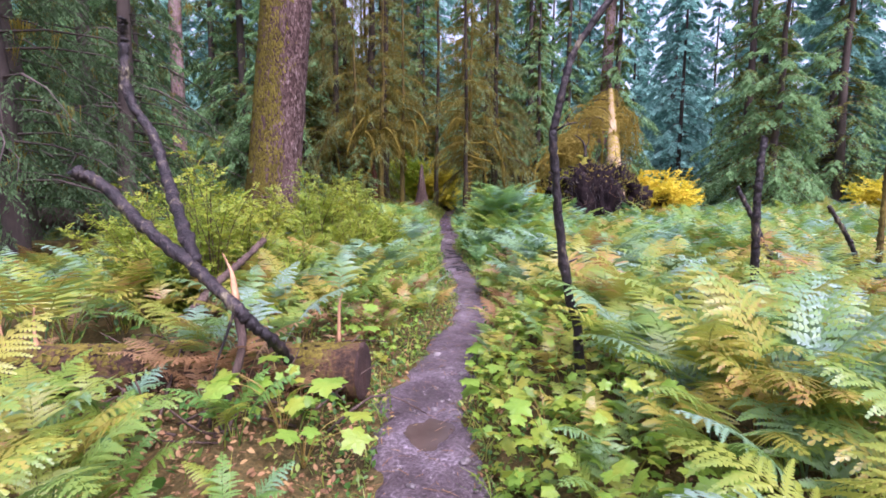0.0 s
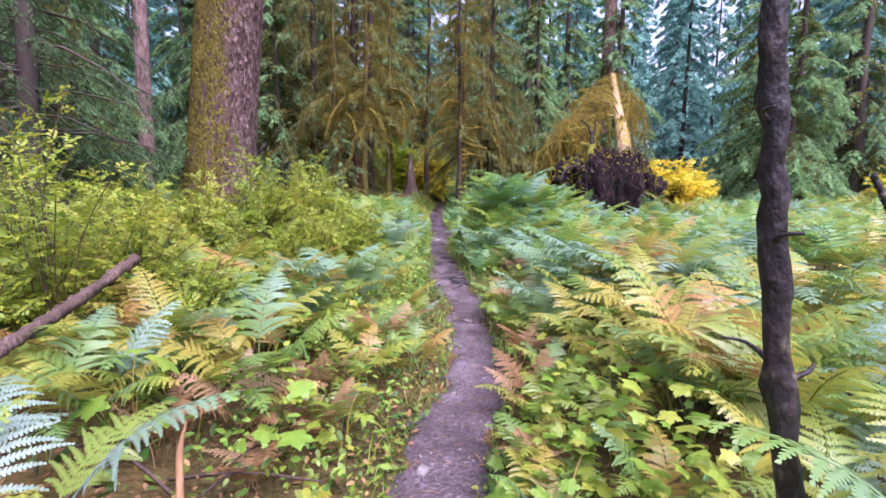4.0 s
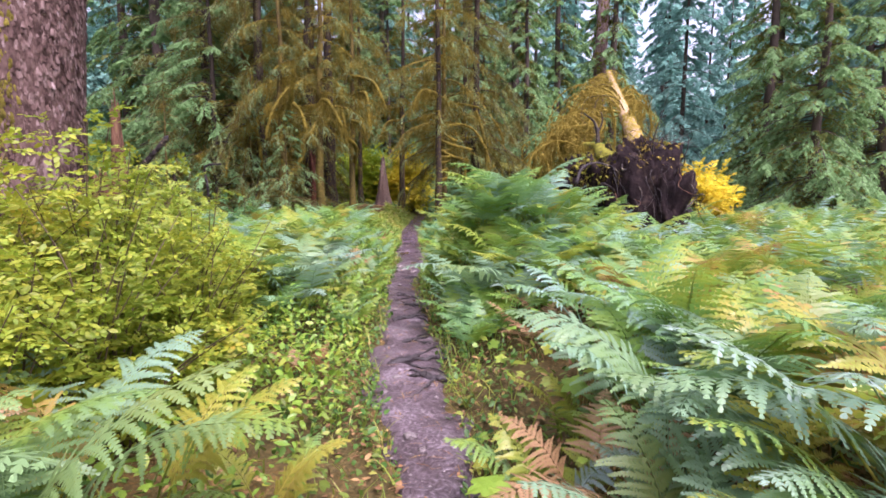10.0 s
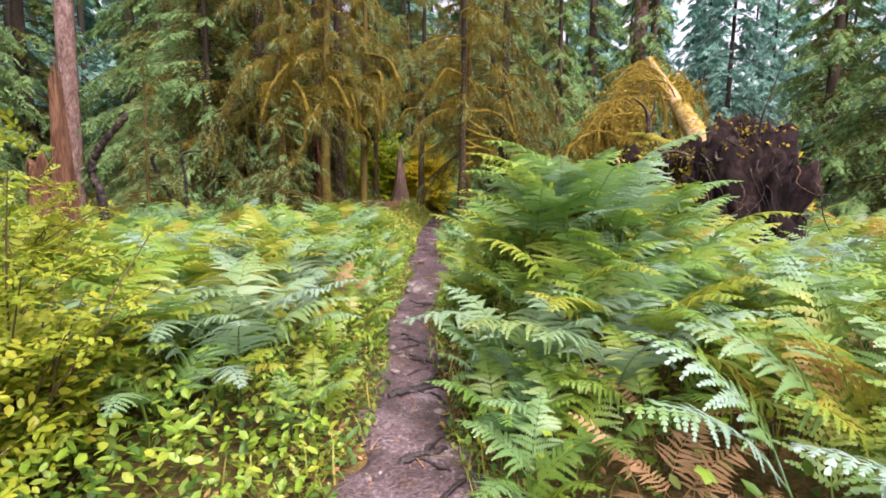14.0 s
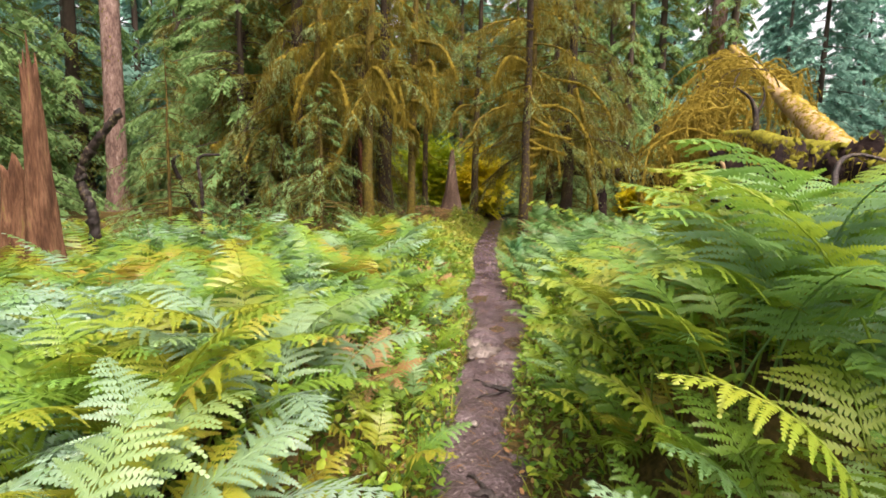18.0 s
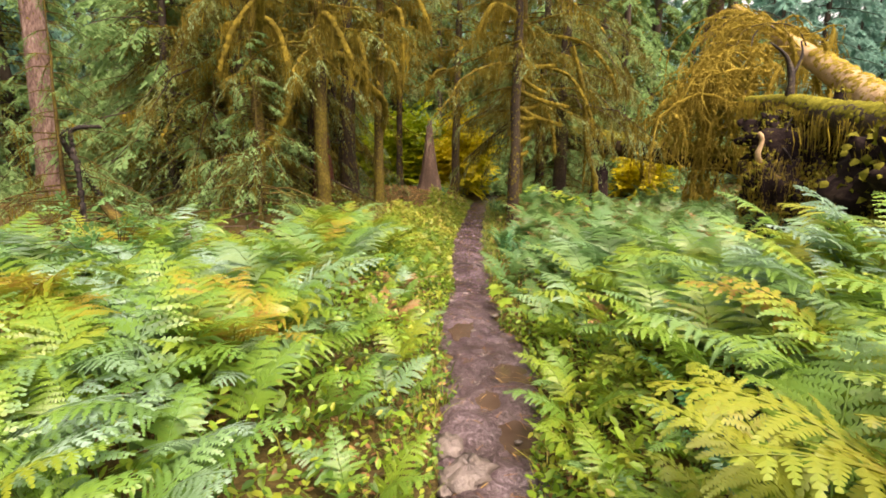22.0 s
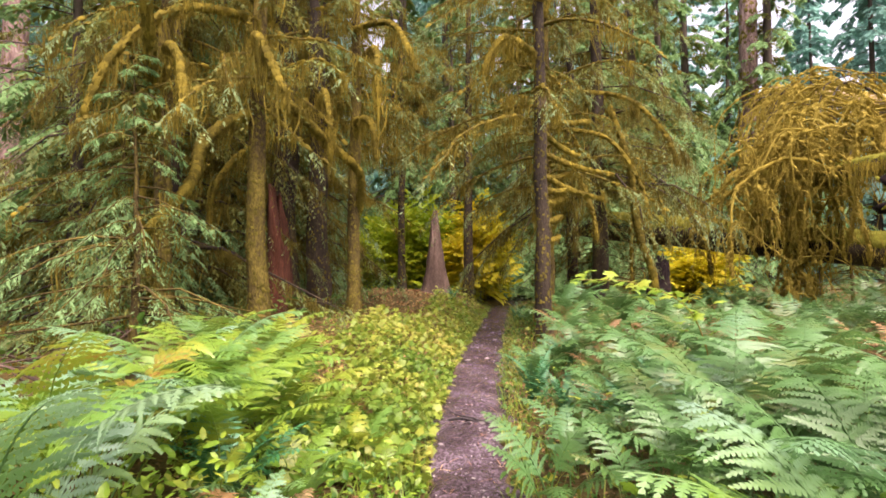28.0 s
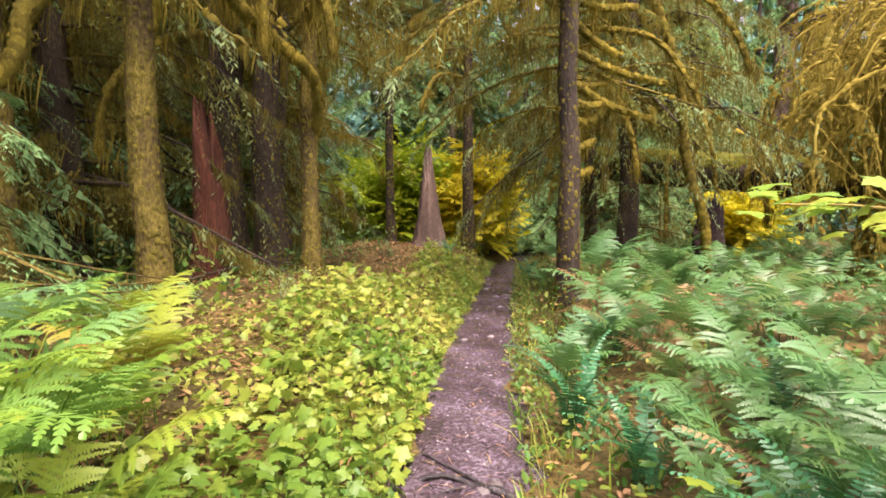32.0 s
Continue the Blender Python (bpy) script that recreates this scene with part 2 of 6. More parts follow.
M_DARKWOOD = material("wet_dead_wood", [(0.0, (0.004, 0.003, 0.003)), (0.45, (0.016, 0.011, 0.011)), (0.66, (0.04, 0.028, 0.026)), (0.82, (0.13, 0.11, 0.06)), (0.92, (0.22, 0.19, 0.12)), (1.0, (0.34, 0.30, 0.24))], 7, 0.5, 0.6, 1.0, 34, 0, 0, 0, 0.4, (1, 1, 0.6), spread=1.5)
M_REDWOOD = material("rotten_red_wood", [(0.0, (0.02, 0.009, 0.007)), (0.5, (0.085, 0.03, 0.018)), (1.0, (0.22, 0.075, 0.04))], 3, 0.4, 0.85, 1.0, 30, 0, 0, 0, 0.2, (2, 2, 0.25))
M_SNAG = material("weathered_red_snag_wood", [(0.0, (0.04, 0.02, 0.014)), (0.45, (0.12, 0.06, 0.036)), (0.75, (0.22, 0.12, 0.075)), (1.0, (0.20, 0.16, 0.05))], 4, 0.45, 0.85, 1.0, 24, 0, 0, 0, 0.15, (2, 2, 0.3), spread=1.4)
M_TWIG = material("brown_shrub_twig", [(0.0, (0.05, 0.035, 0.02)), (1.0, (0.14, 0.10, 0.05))], 6, 0.2, 0.7, 0.2, 50)
M_LOGBARK = material("rusty_mossy_log_bark", [(0.0, (0.015, 0.009, 0.007)), (0.4, (0.045, 0.026, 0.017)), (0.65, (0.098, 0.053, 0.026)), (0.85, (0.105, 0.083, 0.022)), (1.0, (0.21, 0.128, 0.06))], 6, 0.5, 0.85, 1.0, 35, 0, 0, 0, 0.2, spread=1.5)
M_TRUNKDARK = material("dark_wet_bark", [(0.0, (0.012, 0.009, 0.007)), (0.6, (0.045, 0.032, 0.022)), (1.0, (0.13, 0.10, 0.04))], 4, 0.5, 0.8, 1.0, 40, 0, 0, 0, 0.25, (1, 1, 0.4), spread=1.4)
M_LEAFBUSH = material("fresh_bush_leaf", [(0.0, (0.06, 0.18, 0.04)), (0.5, (0.12, 0.30, 0.10)), (1.0, (0.26, 0.44, 0.22))], 1.2, 0.0, 0.4, 0.15, 50, 0.45, 0.0, 0.4, 0.5)
M_LIME = material("lime_shrub_leaf", [(0.0, (0.16, 0.30, 0.02)), (0.5, (0.34, 0.46, 0.03)), (0.85, (0.52, 0.54, 0.04)), (1.0, (0.60, 0.48, 0.04))], 0.8, 0.0, 0.45, 0.1, 50, 0.4, 0.0, 0.45, 0.3)
M_STUMP = material("weathered_stump_wood", [(0.0, (0.034, 0.025, 0.021)), (0.5, (0.1, 0.067, 0.053)), (1.0, (0.22, 0.155, 0.125))], 3, 0.4, 0.85, 1.0, 30, 0, 0, 0, 0.2, (2, 2, 0.25))
M_CUT = material("sawn_log_end", [(0.0, (0.015, 0.009, 0.008)), (0.6, (0.05, 0.026, 0.02)), (1.0, (0.13, 0.065, 0.045))], 5, 0.4, 0.7, 0.5, 60)
M_SPLINTER = material("fresh_splintered_wood", [(0.0, (0.28, 0.14, 0.06)), (1.0, (0.58, 0.34, 0.18))], 8, 0.3, 0.7, 0.5, 50, stretch=(1, 1, 0.3))
M_PALEWOOD = material("bare_pale_trunk", [(0.0, (0.16, 0.10, 0.05)), (0.5, (0.34, 0.24, 0.13)), (1.0, (0.50, 0.39, 0.25))], 2, 0.4, 0.8, 0.7, 20)
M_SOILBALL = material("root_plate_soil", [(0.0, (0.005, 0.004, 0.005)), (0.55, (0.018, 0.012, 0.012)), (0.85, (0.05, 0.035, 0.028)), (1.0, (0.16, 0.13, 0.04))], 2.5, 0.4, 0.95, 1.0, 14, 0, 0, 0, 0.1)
M_ROOT = material("worn_root", [(0.0, (0.01, 0.007, 0.008)), (0.6, (0.032, 0.025, 0.026)), (1.0, (0.14, 0.12, 0.12))], 12, 0.4, 0.45, 0.9, 60, 0, 0.3, 0, 0.5)
M_STONE = material("wet_stone", [(0.0, (0.07, 0.06, 0.06)), (0.5, (0.15, 0.125, 0.12)), (1.0, (0.30, 0.27, 0.26))], 8, 0.4, 0.4, 0.7, 40, 0, 0.4, 0, 0.5)
M_GROUND = material("forest_floor", [(0.0, (0.025, 0.02, 0.01)), (0.4, (0.07, 0.055, 0.02)), (0.65, (0.12, 0.085, 0.03)), (0.85, (0.20, 0.11, 0.035)), (1.0, (0.13, 0.15, 0.03))], 1.6, 0.45, 0.95, 1.0, 35, spec=0.15)
M_TRAIL = material("damp_trail_grit", [(0.0, (0.023, 0.016, 0.014)), (0.4, (0.063, 0.044, 0.047)), (0.65, (0.109, 0.082, 0.09)), (1.0, (0.259, 0.219, 0.243))], 2.2, 0.6, 0.5, 1.0, 45, spec=0.4, spread=1.8)
M_PUDDLE = material("muddy_puddle", [(0.0, (0.055, 0.036, 0.027)), (1.0, (0.095, 0.066, 0.052))], 6, 0.2, 0.12, 0.05, 14, spec=0.5)


def muddy_from(mat, y0, y1, mud, wet):
    """Lets the grit of the path pass into dark wet mud along the walk, in ragged patches."""
    t = mat.node_tree
    n, l = t.nodes, t.links
    bsdf = n["Principled BSDF"]
    geo = n.new("ShaderNodeNewGeometry")
    sep = n.new("ShaderNodeSeparateXYZ")
    l.new(geo.outputs["Position"], sep.inputs[0])
    patch = n.new("ShaderNodeTexNoise")
    patch.inputs["Scale"].default_value, patch.inputs["Detail"].default_value = 1.7, 4
    l.new(geo.outputs["Position"], patch.inputs["Vector"])
    shift = n.new("ShaderNodeMath")
    shift.operation = "MULTIPLY_ADD"
    shift.inputs[1].default_value = 9.0
    l.new(patch.outputs[0], shift.inputs[0])
    l.new(sep.outputs["Y"], shift.inputs[2])
    span = n.new("ShaderNodeMapRange")
    span.inputs["From Min"].default_value, span.inputs["From Max"].default_value = y0 + 4.5, y1 + 4.5
    l.new(shift.outputs[0], span.inputs["Value"])
    mix = n.new("ShaderNodeMix")
    mix.data_type, mix.blend_type = "RGBA", "MULTIPLY"
    mix.inputs[7].default_value = (*mud, 1)
    l.new(span.outputs[0], mix.inputs[0])
    l.new(bsdf.inputs["Base Color"].links[0].from_socket, mix.inputs[6])
    l.new(mix.outputs[2], bsdf.inputs["Base Color"])
    gloss = n.new("ShaderNodeMapRange")
    gloss.inputs["To Min"].default_value, gloss.inputs["To Max"].default_value = 0.55, wet
    l.new(span.outputs[0], gloss.inputs["Value"])
    l.new(gloss.outputs[0], bsdf.inputs["Roughness"])


muddy_from(M_TRAIL, 11.0, 18.0, (0.82, 0.78, 0.87), 0.26)


# ---- geometry helpers ----
RNG = np.random.default_rng(7)


def mesh_of(name, V, T, mat, smooth=False):
    V = np.asarray(V, dtype=np.float32).reshape(-1, 3)
    T = np.asarray(T, dtype=np.int32).reshape(-1, 3)
    me = bpy.data.meshes.new(name)
    me.vertices.add(len(V))
    me.vertices.foreach_set("co", V.ravel())
    me.loops.add(len(T) * 3)
    me.loops.foreach_set("vertex_index", T.ravel())
    me.polygons.add(len(T))
    me.polygons.foreach_set("loop_start", np.arange(0, len(T) * 3, 3, dtype=np.int32))
    if smooth:
        me.polygons.foreach_set("use_smooth", np.ones(len(T), dtype=bool))
    me.update(calc_edges=True)
    me.materials.append(mat)
    return me


def part(name, geometry, mat, parent=None, label="", smooth=False, m=None):
    """One mesh object under a thing or a part; geometry is (verts, tris) or a ready mesh."""
    me = geometry if isinstance(geometry, bpy.types.Mesh) else mesh_of(name, geometry[0], geometry[1], mat, smooth)
    ob = new(name, me)
    if parent is not None:
        ob.parent = parent
    if m is not None:
        ob.matrix_basis = m
    if label:
        tagged(ob, label)
    return ob


def thing(name, at, label, category, group="", kind="", turn=0.0):
    ob = new(name)
    ob.matrix_basis = pose(at[0], at[1], at[2], 0, 0, turn)
    return tagged(ob, label, category, group, kind)


def join(pieces):
    vs, ts, k = [], [], 0
    for v, t in pieces:
        vs.append(v)
        ts.append(np.asarray(t) + k)
        k += len(v)
    return np.concatenate(vs), np.concatenate(ts)


def moved(g, m):
    a = np.array(m)
    return g[0] @ a[:3, :3].T + a[:3, 3], g[1]


def scatter(template, mats):
    """Many copies of one template in one mesh; mats: (n, 3, 4)."""
    v, t = template
    mats = np.asarray(mats)
    V = np.einsum("nij,vj->nvi", mats[:, :, :3], v) + mats[:, None, :, 3]
    T = t[None] + (np.arange(len(mats)) * len(v))[:, None, None]
    return V.reshape(-1, 3), T.reshape(-1, 3)


def scatter_any(templates, mats):
    return join([scatter(t, mats[i::len(templates)]) for i, t in enumerate(templates) if len(mats[i::len(templates)])])


def place(x, y, z, yaw, tilt=0.0, size=1.0, lean=0.0):
    return np.array(Matrix.Translation((x, y, z)) @ Euler((lean, tilt, yaw)).to_matrix().to_4x4() @ Matrix.Scale(size, 4))[:3]


def tube(pts, radii, sides=8, rough=0.0, rng=RNG, cap=True):
    pts = np.asarray(pts, float)
    radii = np.asarray(radii, float)
    n = len(pts)
    d = np.gradient(pts, axis=0)
    d /= np.linalg.norm(d, axis=1)[:, None] + 1e-9
    ref = np.array([0.0, 0.0, 1.0]) if abs(d[:, 2]).mean() < 0.8 else np.array([1.0, 0.0, 0.0])
    a = np.cross(d, ref)
    a /= np.linalg.norm(a, axis=1)[:, None] + 1e-9
    b = np.cross(d, a)
    ang = np.linspace(0, 2 * np.pi, sides, endpoint=False)
    r = radii[:, None] * (1 + rough * rng.normal(size=(n, sides)))
    V = pts[:, None] + r[:, :, None] * (np.cos(ang)[None, :, None] * a[:, None] + np.sin(ang)[None, :, None] * b[:, None])
    V = V.reshape(-1, 3)
    i, j = np.meshgrid(np.arange(n - 1), np.arange(sides), indexing="ij")
    p, q = i * sides + j, i * sides + (j + 1) % sides
    T = np.concatenate([np.stack([p, q, q + sides], -1).reshape(-1, 3), np.stack([p, q + sides, p + sides], -1).reshape(-1, 3)])
    if cap:
        V = np.concatenate([V, pts[:1], pts[-1:]])
        k = n * sides
        c = np.arange(sides)
        T = np.concatenate([T, np.stack([np.full(sides, k), (c + 1) % sides, c], -1), np.stack([np.full(sides, k + 1), (n - 1) * sides + c, (n - 1) * sides + (c + 1) % sides], -1)])
    return V, T


def bend(points, n):
    """A smooth line of n points through a few."""
    p = np.asarray(points, float)
    s = np.linspace(0, len(p) - 1, n)
    out = []
    for u in s:
        i = min(int(u), len(p) - 2)
        f = u - i
        p0, p1, p2, p3 = p[max(i - 1, 0)], p[i], p[i + 1], p[min(i + 2, len(p) - 1)]
        out.append(0.5 * (2 * p1 + (p2 - p0) * f + (2 * p0 - 5 * p1 + 4 * p2 - p3) * f * f + (3 * p1 - p0 - 3 * p2 + p3) * f ** 3))
    return np.array(out)


# ---- plan: the trail and the lie of the land ----
TRAIL = [(-6, -0.3, 0.3), (0, -0.15, 0.3), (2.7, -0.1, 0.3), (3.9, -0.13, 0.3), (5.2, 0.14, 0.24), (6.0, 0.37, 0.23), (7.0, 0.42, 0.2), (8.5, 0.43, 0.18), (10.3, 0.25, 0.3), (11.6, 0.25, 0.2), (13.2, 0.09, 0.2), (14.0, 0.17, 0.22), (15.0, 0.26, 0.27), (15.8, 0.36, 0.31), (16.7, 0.31, 0.37), (17.3, 0.18, 0.33), (18.6, 0.2, 0.24), (20.3, 0.14, 0.3), (22.5, 0.14, 0.3), (26.2, 0.32, 0.3), (31, 0.6, 0.26), (36, 1.6, 0.26), (46, 3.5, 0.26)]
TY, TX, TW = (np.array([r[k] for r in TRAIL]) for k in range(3))


def trail_x(y):
    return np.interp(y, TY, TX)


def trail_w(y):
    return np.interp(y, TY, TW)


def hill(x, y, cx, cy, h, r):
    return h * np.exp(-((x - cx) ** 2 + (y - cy) ** 2) / (r * r))


def ground_z(x, y):
    x, y = np.asarray(x, float), np.asarray(y, float)
    off = np.abs(x - trail_x(y)) - trail_w(y)
    bank = np.clip(off / 0.9, 0, 1)
    bank = bank * bank * (3 - 2 * bank)
    z = 0.14 * np.sin(x * 0.7 + 1.3) * np.sin(y * 0.53) + 0.06 * np.sin(x * 1.9 + y * 1.3) + 0.16
    z = z + hill(x, y, 1.5, 12.35, 0.72, 0.8) + hill(x, y, 2.7, 13.2, 0.2, 1.0) + hill(x, y, 3.0, 15.3, 0.36, 1.0) + hill(x, y, -3.9, 11.6, 0.25, 1.6) + hill(x, y, -3.2, 23.0, 0.4, 2.6) + hill(x, y, -2.0, 29.5, 0.5, 3.2) + hill(x, y, 5.2, 17.2, 0.5, 2.0) + hill(x, y, 1.4, 24.2, 0.12, 1.2)
    far = np.clip((np.hypot(x, y - 10) - 45) / 60, 0, 1)
    return z * bank * (1 - far) + 0.012 * np.sin(x * 9) * np.sin(y * 7)


def gz(x, y):
    return float(ground_z(x, y))


def grid_mesh(xs, ys, zf):
    X, Y = np.meshgrid(xs, ys)
    V = np.stack([X, Y, zf(X, Y)], -1).reshape(-1, 3)
    nx, ny = len(xs), len(ys)
    i, j = np.meshgrid(np.arange(ny - 1), np.arange(nx - 1), indexing="ij")
    p = i * nx + j
    return V, np.concatenate([np.stack([p, p + 1, p + nx + 1], -1).reshape(-1, 3), np.stack([p, p + nx + 1, p + nx], -1).reshape(-1, 3)])


def uneven(lo, hi, c, n, k):
    """Grid lines close together near c, wide apart far off."""
    u = np.linspace(-1, 1, n)
    s = np.sinh(k * u) / np.sinh(k)
    return np.where(s < 0, c + s * (c - lo), c + s * (hi - c))


gx, gy = uneven(-600, 600, 0.3, 170, 8.0), uneven(-600, 900, 12, 210, 6.0)
tagged(part("ground", grid_mesh(gx, gy, ground_z), M_GROUND, None, "dark forest floor of needles, leaf litter and soil", True), category="ground", kind="structure")


PUDDLES = [(-0.1, 3.25, 0.13, 0.16), (0.45, 15.3, 0.1, 0.2), (0.5, 16.2, 0.12, 0.18), (0.3, 15.8, 0.08, 0.14), (0.1, 17.2, 0.1, 0.2)]


def trail_strip():
    ys = np.concatenate([np.arange(-6, 1, 0.08), np.arange(1, 26, 0.03), np.arange(26, 46, 0.08)])
    us = np.linspace(-1, 1, 33)
    Y, U = np.meshgrid(ys, us, indexing="ij")
    wob = 0.05 * np.sin(Y * 3.1) + 0.045 * np.sin(Y * 7.7 + 1 + 0.6 * np.sign(U)) + 0.03 * np.sin(Y * 17.3 + 2 * np.sign(U))
    X = trail_x(Y) + U * (trail_w(Y) + 0.06 + wob * np.sign(U))
    Z = ground_z(X, Y) + 0.03 - 0.045 * np.abs(U) ** 6 + 0.008 * np.sin(X * 17) * np.sin(Y * 13) + 0.006 * np.sin(Y * 31 + X * 23)
    clod = np.array([[noise.noise((x * 11, y * 9, 0.3)) + 0.55 * noise.noise((x * 27, y * 23, 4.1)) for x, y in zip(rx, ry)] for rx, ry in zip(X, Y)])
    Z = Z + np.interp(Y, [10, 14, 15.5, 18.5, 20, 24], [0.006, 0.009, 0.024, 0.024, 0.012, 0.008]) * clod * (1 - np.abs(U) ** 4)
    for px, py, pa, pb in PUDDLES:
        Z = Z - 0.045 * np.exp(-(((X - px) / (1.25 * pa)) ** 2 + ((Y - py) / (1.25 * pb)) ** 2) ** 2)
    V = np.stack([X, Y, Z], -1).reshape(-1, 3)
    n, k = len(ys), len(us)
    i, j = np.meshgrid(np.arange(n - 1), np.arange(k - 1), indexing="ij")
    p = i * k + j
    return V, np.concatenate([np.stack([p, p + 1, p + k + 1], -1).reshape(-1, 3), np.stack([p, p + k + 1, p + k], -1).reshape(-1, 3)])


tagged(part("trail", trail_strip(), M_TRAIL, None, "narrow damp footpath of grey grit and mud", True), category="path", kind="structure")


CUSHION = (np.array([(-0.5, 0, -0.5), (0.5, 0, -0.5), (0.6, 0, 0.1), (0.2, 0, 0.55), (-0.45, 0, 0.45), (0.05, -0.55, -0.1)]), np.array([(5, 0, 1), (5, 1, 2), (5, 2, 3), (5, 3, 4), (5, 4, 0)]))


def cushions(line, radii, count, rng, size=(0.03, 0.08), top_only=False, upto=1.0):
    """Tufts of moss set on a limb or trunk, facing outwards."""
    line = np.asarray(line, float)
    radii = np.broadcast_to(np.asarray(radii, float), len(line))
    d = np.gradient(line, axis=0)
    ms = []
    for i in range(count):
        t = rng.uniform(0, upto) * (len(line) - 1.001)
        k = int(t)
        f = t - k
        p = line[k] * (1 - f) + line[k + 1] * f
        ax = Vector(d[k]).normalized()
        o = Vector((rng.normal(), rng.normal(), abs(rng.normal()) + 0.5 if top_only else rng.normal()))
        o = (o - ax * o.dot(ax)).normalized()
        s = rng.uniform(*size)
        r = Matrix((ax.cross(o), -o, ax)).transposed().to_4x4()
        ms.append(np.array(Matrix.Translation(Vector(p) + o * float(radii[k]) * 0.96) @ r @ Matrix.Diagonal((s, s * 0.8, s * rng.uniform(0.8, 1.8), 1)))[:3])
    return scatter(CUSHION, ms)


# a wooded slope far behind closes the view
HILL_A = np.linspace(-1.9, 1.9, 260)
hv, ht = [], []
for i, a in enumerate(HILL_A):
    top = 30 - 9 * np.clip(a, -0.6, 0.9) + 5 * noise.noise((a * 9, 0, 0)) + (4.5 if i % 2 else 0) * (1 + noise.noise((a * 40, 3, 0)))
    for k in range(5):
        d = 125 + 8 * k + 3 * noise.noise((a * 30, k, 0))
        hv.append((d * math.sin(a), 6 + d * math.cos(a), -1 + (top + 1) * (k / 4) ** 0.6))
    if i:
        for k in range(4):
            p = (i - 1) * 5 + k
            ht += [(p, p + 5, p + 6), (p, p + 6, p + 1)]
# the slope carries the same haze-tinted needle colour
tagged(part("backdrop", (np.array(hv), np.array(ht)), M_NEEDLEHAZE, None, "wooded slope far behind the trees, tinted blue-green for haze"), category="backdrop", kind="structure")


# ---- conifers ----
def boughs(rng, line, nb, ns, size, hang, fan=0.34, plump=(0.07, 0.13)):
    """Needle sprays along a limb: drooping side branchlets with slim shoots in two ranks. Returns shoots (k, 4, 3) and how far out on the limb each sits."""
    line = np.asarray(line, float)
    reach = np.linalg.norm(np.diff(line, axis=0), axis=1).sum()
    grid = np.linspace(0, 1, len(line))
    u = 0.1 + 0.9 * rng.uniform(0, 1, nb) ** 0.8
    base = np.stack([np.interp(u, grid, line[:, c]) for c in range(3)], -1)
    ahead = np.stack([np.interp(np.minimum(u + 0.06, 1.06), grid, line[:, c]) - np.interp(u - 0.06, grid, line[:, c]) for c in range(3)], -1)
    ahead /= np.linalg.norm(ahead, axis=1)[:, None] + 1e-9
    up = np.array([0.0, 0.0, 1.0])
    across = np.cross(ahead, up)
    across /= np.linalg.norm(across, axis=1)[:, None] + 1e-9
    side = np.where(np.arange(nb) % 2, 1.0, -1.0)[:, None]
    way = ahead * rng.uniform(0.45, 1.0, (nb, 1)) + across * side * rng.uniform(0.35, 1.0, (nb, 1)) - up * hang * rng.uniform(0.1, 0.8, (nb, 1))
    way /= np.linalg.norm(way, axis=1)[:, None]
    long = reach * fan * (1.2 - u) ** 0.55 * rng.uniform(0.6, 1.25, nb)
    t = (np.arange(ns) + 0.4) / ns
    o = base[:, None] + way[:, None] * (long[:, None] * t)[..., None] - up * (hang * 0.55 * long[:, None] * t ** 2)[..., None]
    flank = np.cross(way, up)
    flank /= np.linalg.norm(flank, axis=1)[:, None] + 1e-9
    rank = np.where(np.arange(ns) % 2, 1.0, -1.0)[None, :, None] * rng.uniform(0.3, 0.9, (nb, ns, 1))
    d = way[:, None] * 0.75 + flank[:, None] * rank - up * (hang * rng.uniform(0.05, 0.9, (nb, ns, 1)))
    d /= np.linalg.norm(d, axis=2)[..., None]
    d = d * (size * rng.uniform(0.6, 1.35, (nb, ns, 1)) * (1.15 - 0.5 * t[None, :, None]))
    w = np.cross(d, up + rng.normal(0, 0.45, (nb, ns, 3))) * rng.uniform(*plump, (nb, ns, 1))
    kite = np.stack([o - w * 0.5, o + d * 0.5 + w, o + d, o + d * 0.45 - w], 2)
    return kite.reshape(-1, 4, 3), np.repeat(u, ns)


def kites(q):
    k = np.arange(len(q))[:, None] * 4
    return q.reshape(-1, 3), np.concatenate([k + (0, 1, 3), k + (1, 2, 3)])


def drape_template(n):
    """A ragged tuft of hanging moss strands, from the origin down to -1."""
    V, T = [], []
    r = np.random.default_rng(3)
    for i in range(n):
        x, y = r.normal(0, 0.13), r.normal(0, 0.07)
        l, w, a = 0.15 + 0.85 * r.uniform() ** 2.2, r.uniform(0.004, 0.015), r.uniform(0, 3.14)
        c, s = np.cos(a) * w, np.sin(a) * w
        k = len(V)
        t0 = r.uniform(-0.25, 0.05)
        V += [(x - c, y - s, t0), (x + c, y + s, t0 + 0.02), (x * 0.8 + c * 0.8, y * 0.8 + s * 0.8, -l * 0.55), (x * 0.8 - c * 0.6, y * 0.8 - s * 0.6, -l * 0.5), (x * 0.7 + r.uniform(-0.09, 0.09), y + r.uniform(-0.08, 0.08), -l)]
        T += [(k, k + 1, k + 2), (k, k + 2, k + 3), (k + 3, k + 2, k + 4)]
    return np.array(V), np.array(T)


DRAPE = drape_template(22)


def limb_line(rng, base, az, length, rise, droop, n=7, wild=0.02):
    u = np.linspace(0, 1, n)
    h = length * u
    z = rise * u - droop * u ** 2
    wig = np.cumsum(rng.normal(0, wild * length, n))
    z = z + np.cumsum(rng.normal(0, wild * 0.7 * length, n)) * u
    return np.stack([base[0] + h * np.cos(az) - wig * np.sin(az), base[1] + h * np.sin(az) + wig * np.cos(az), base[2] + z], -1)


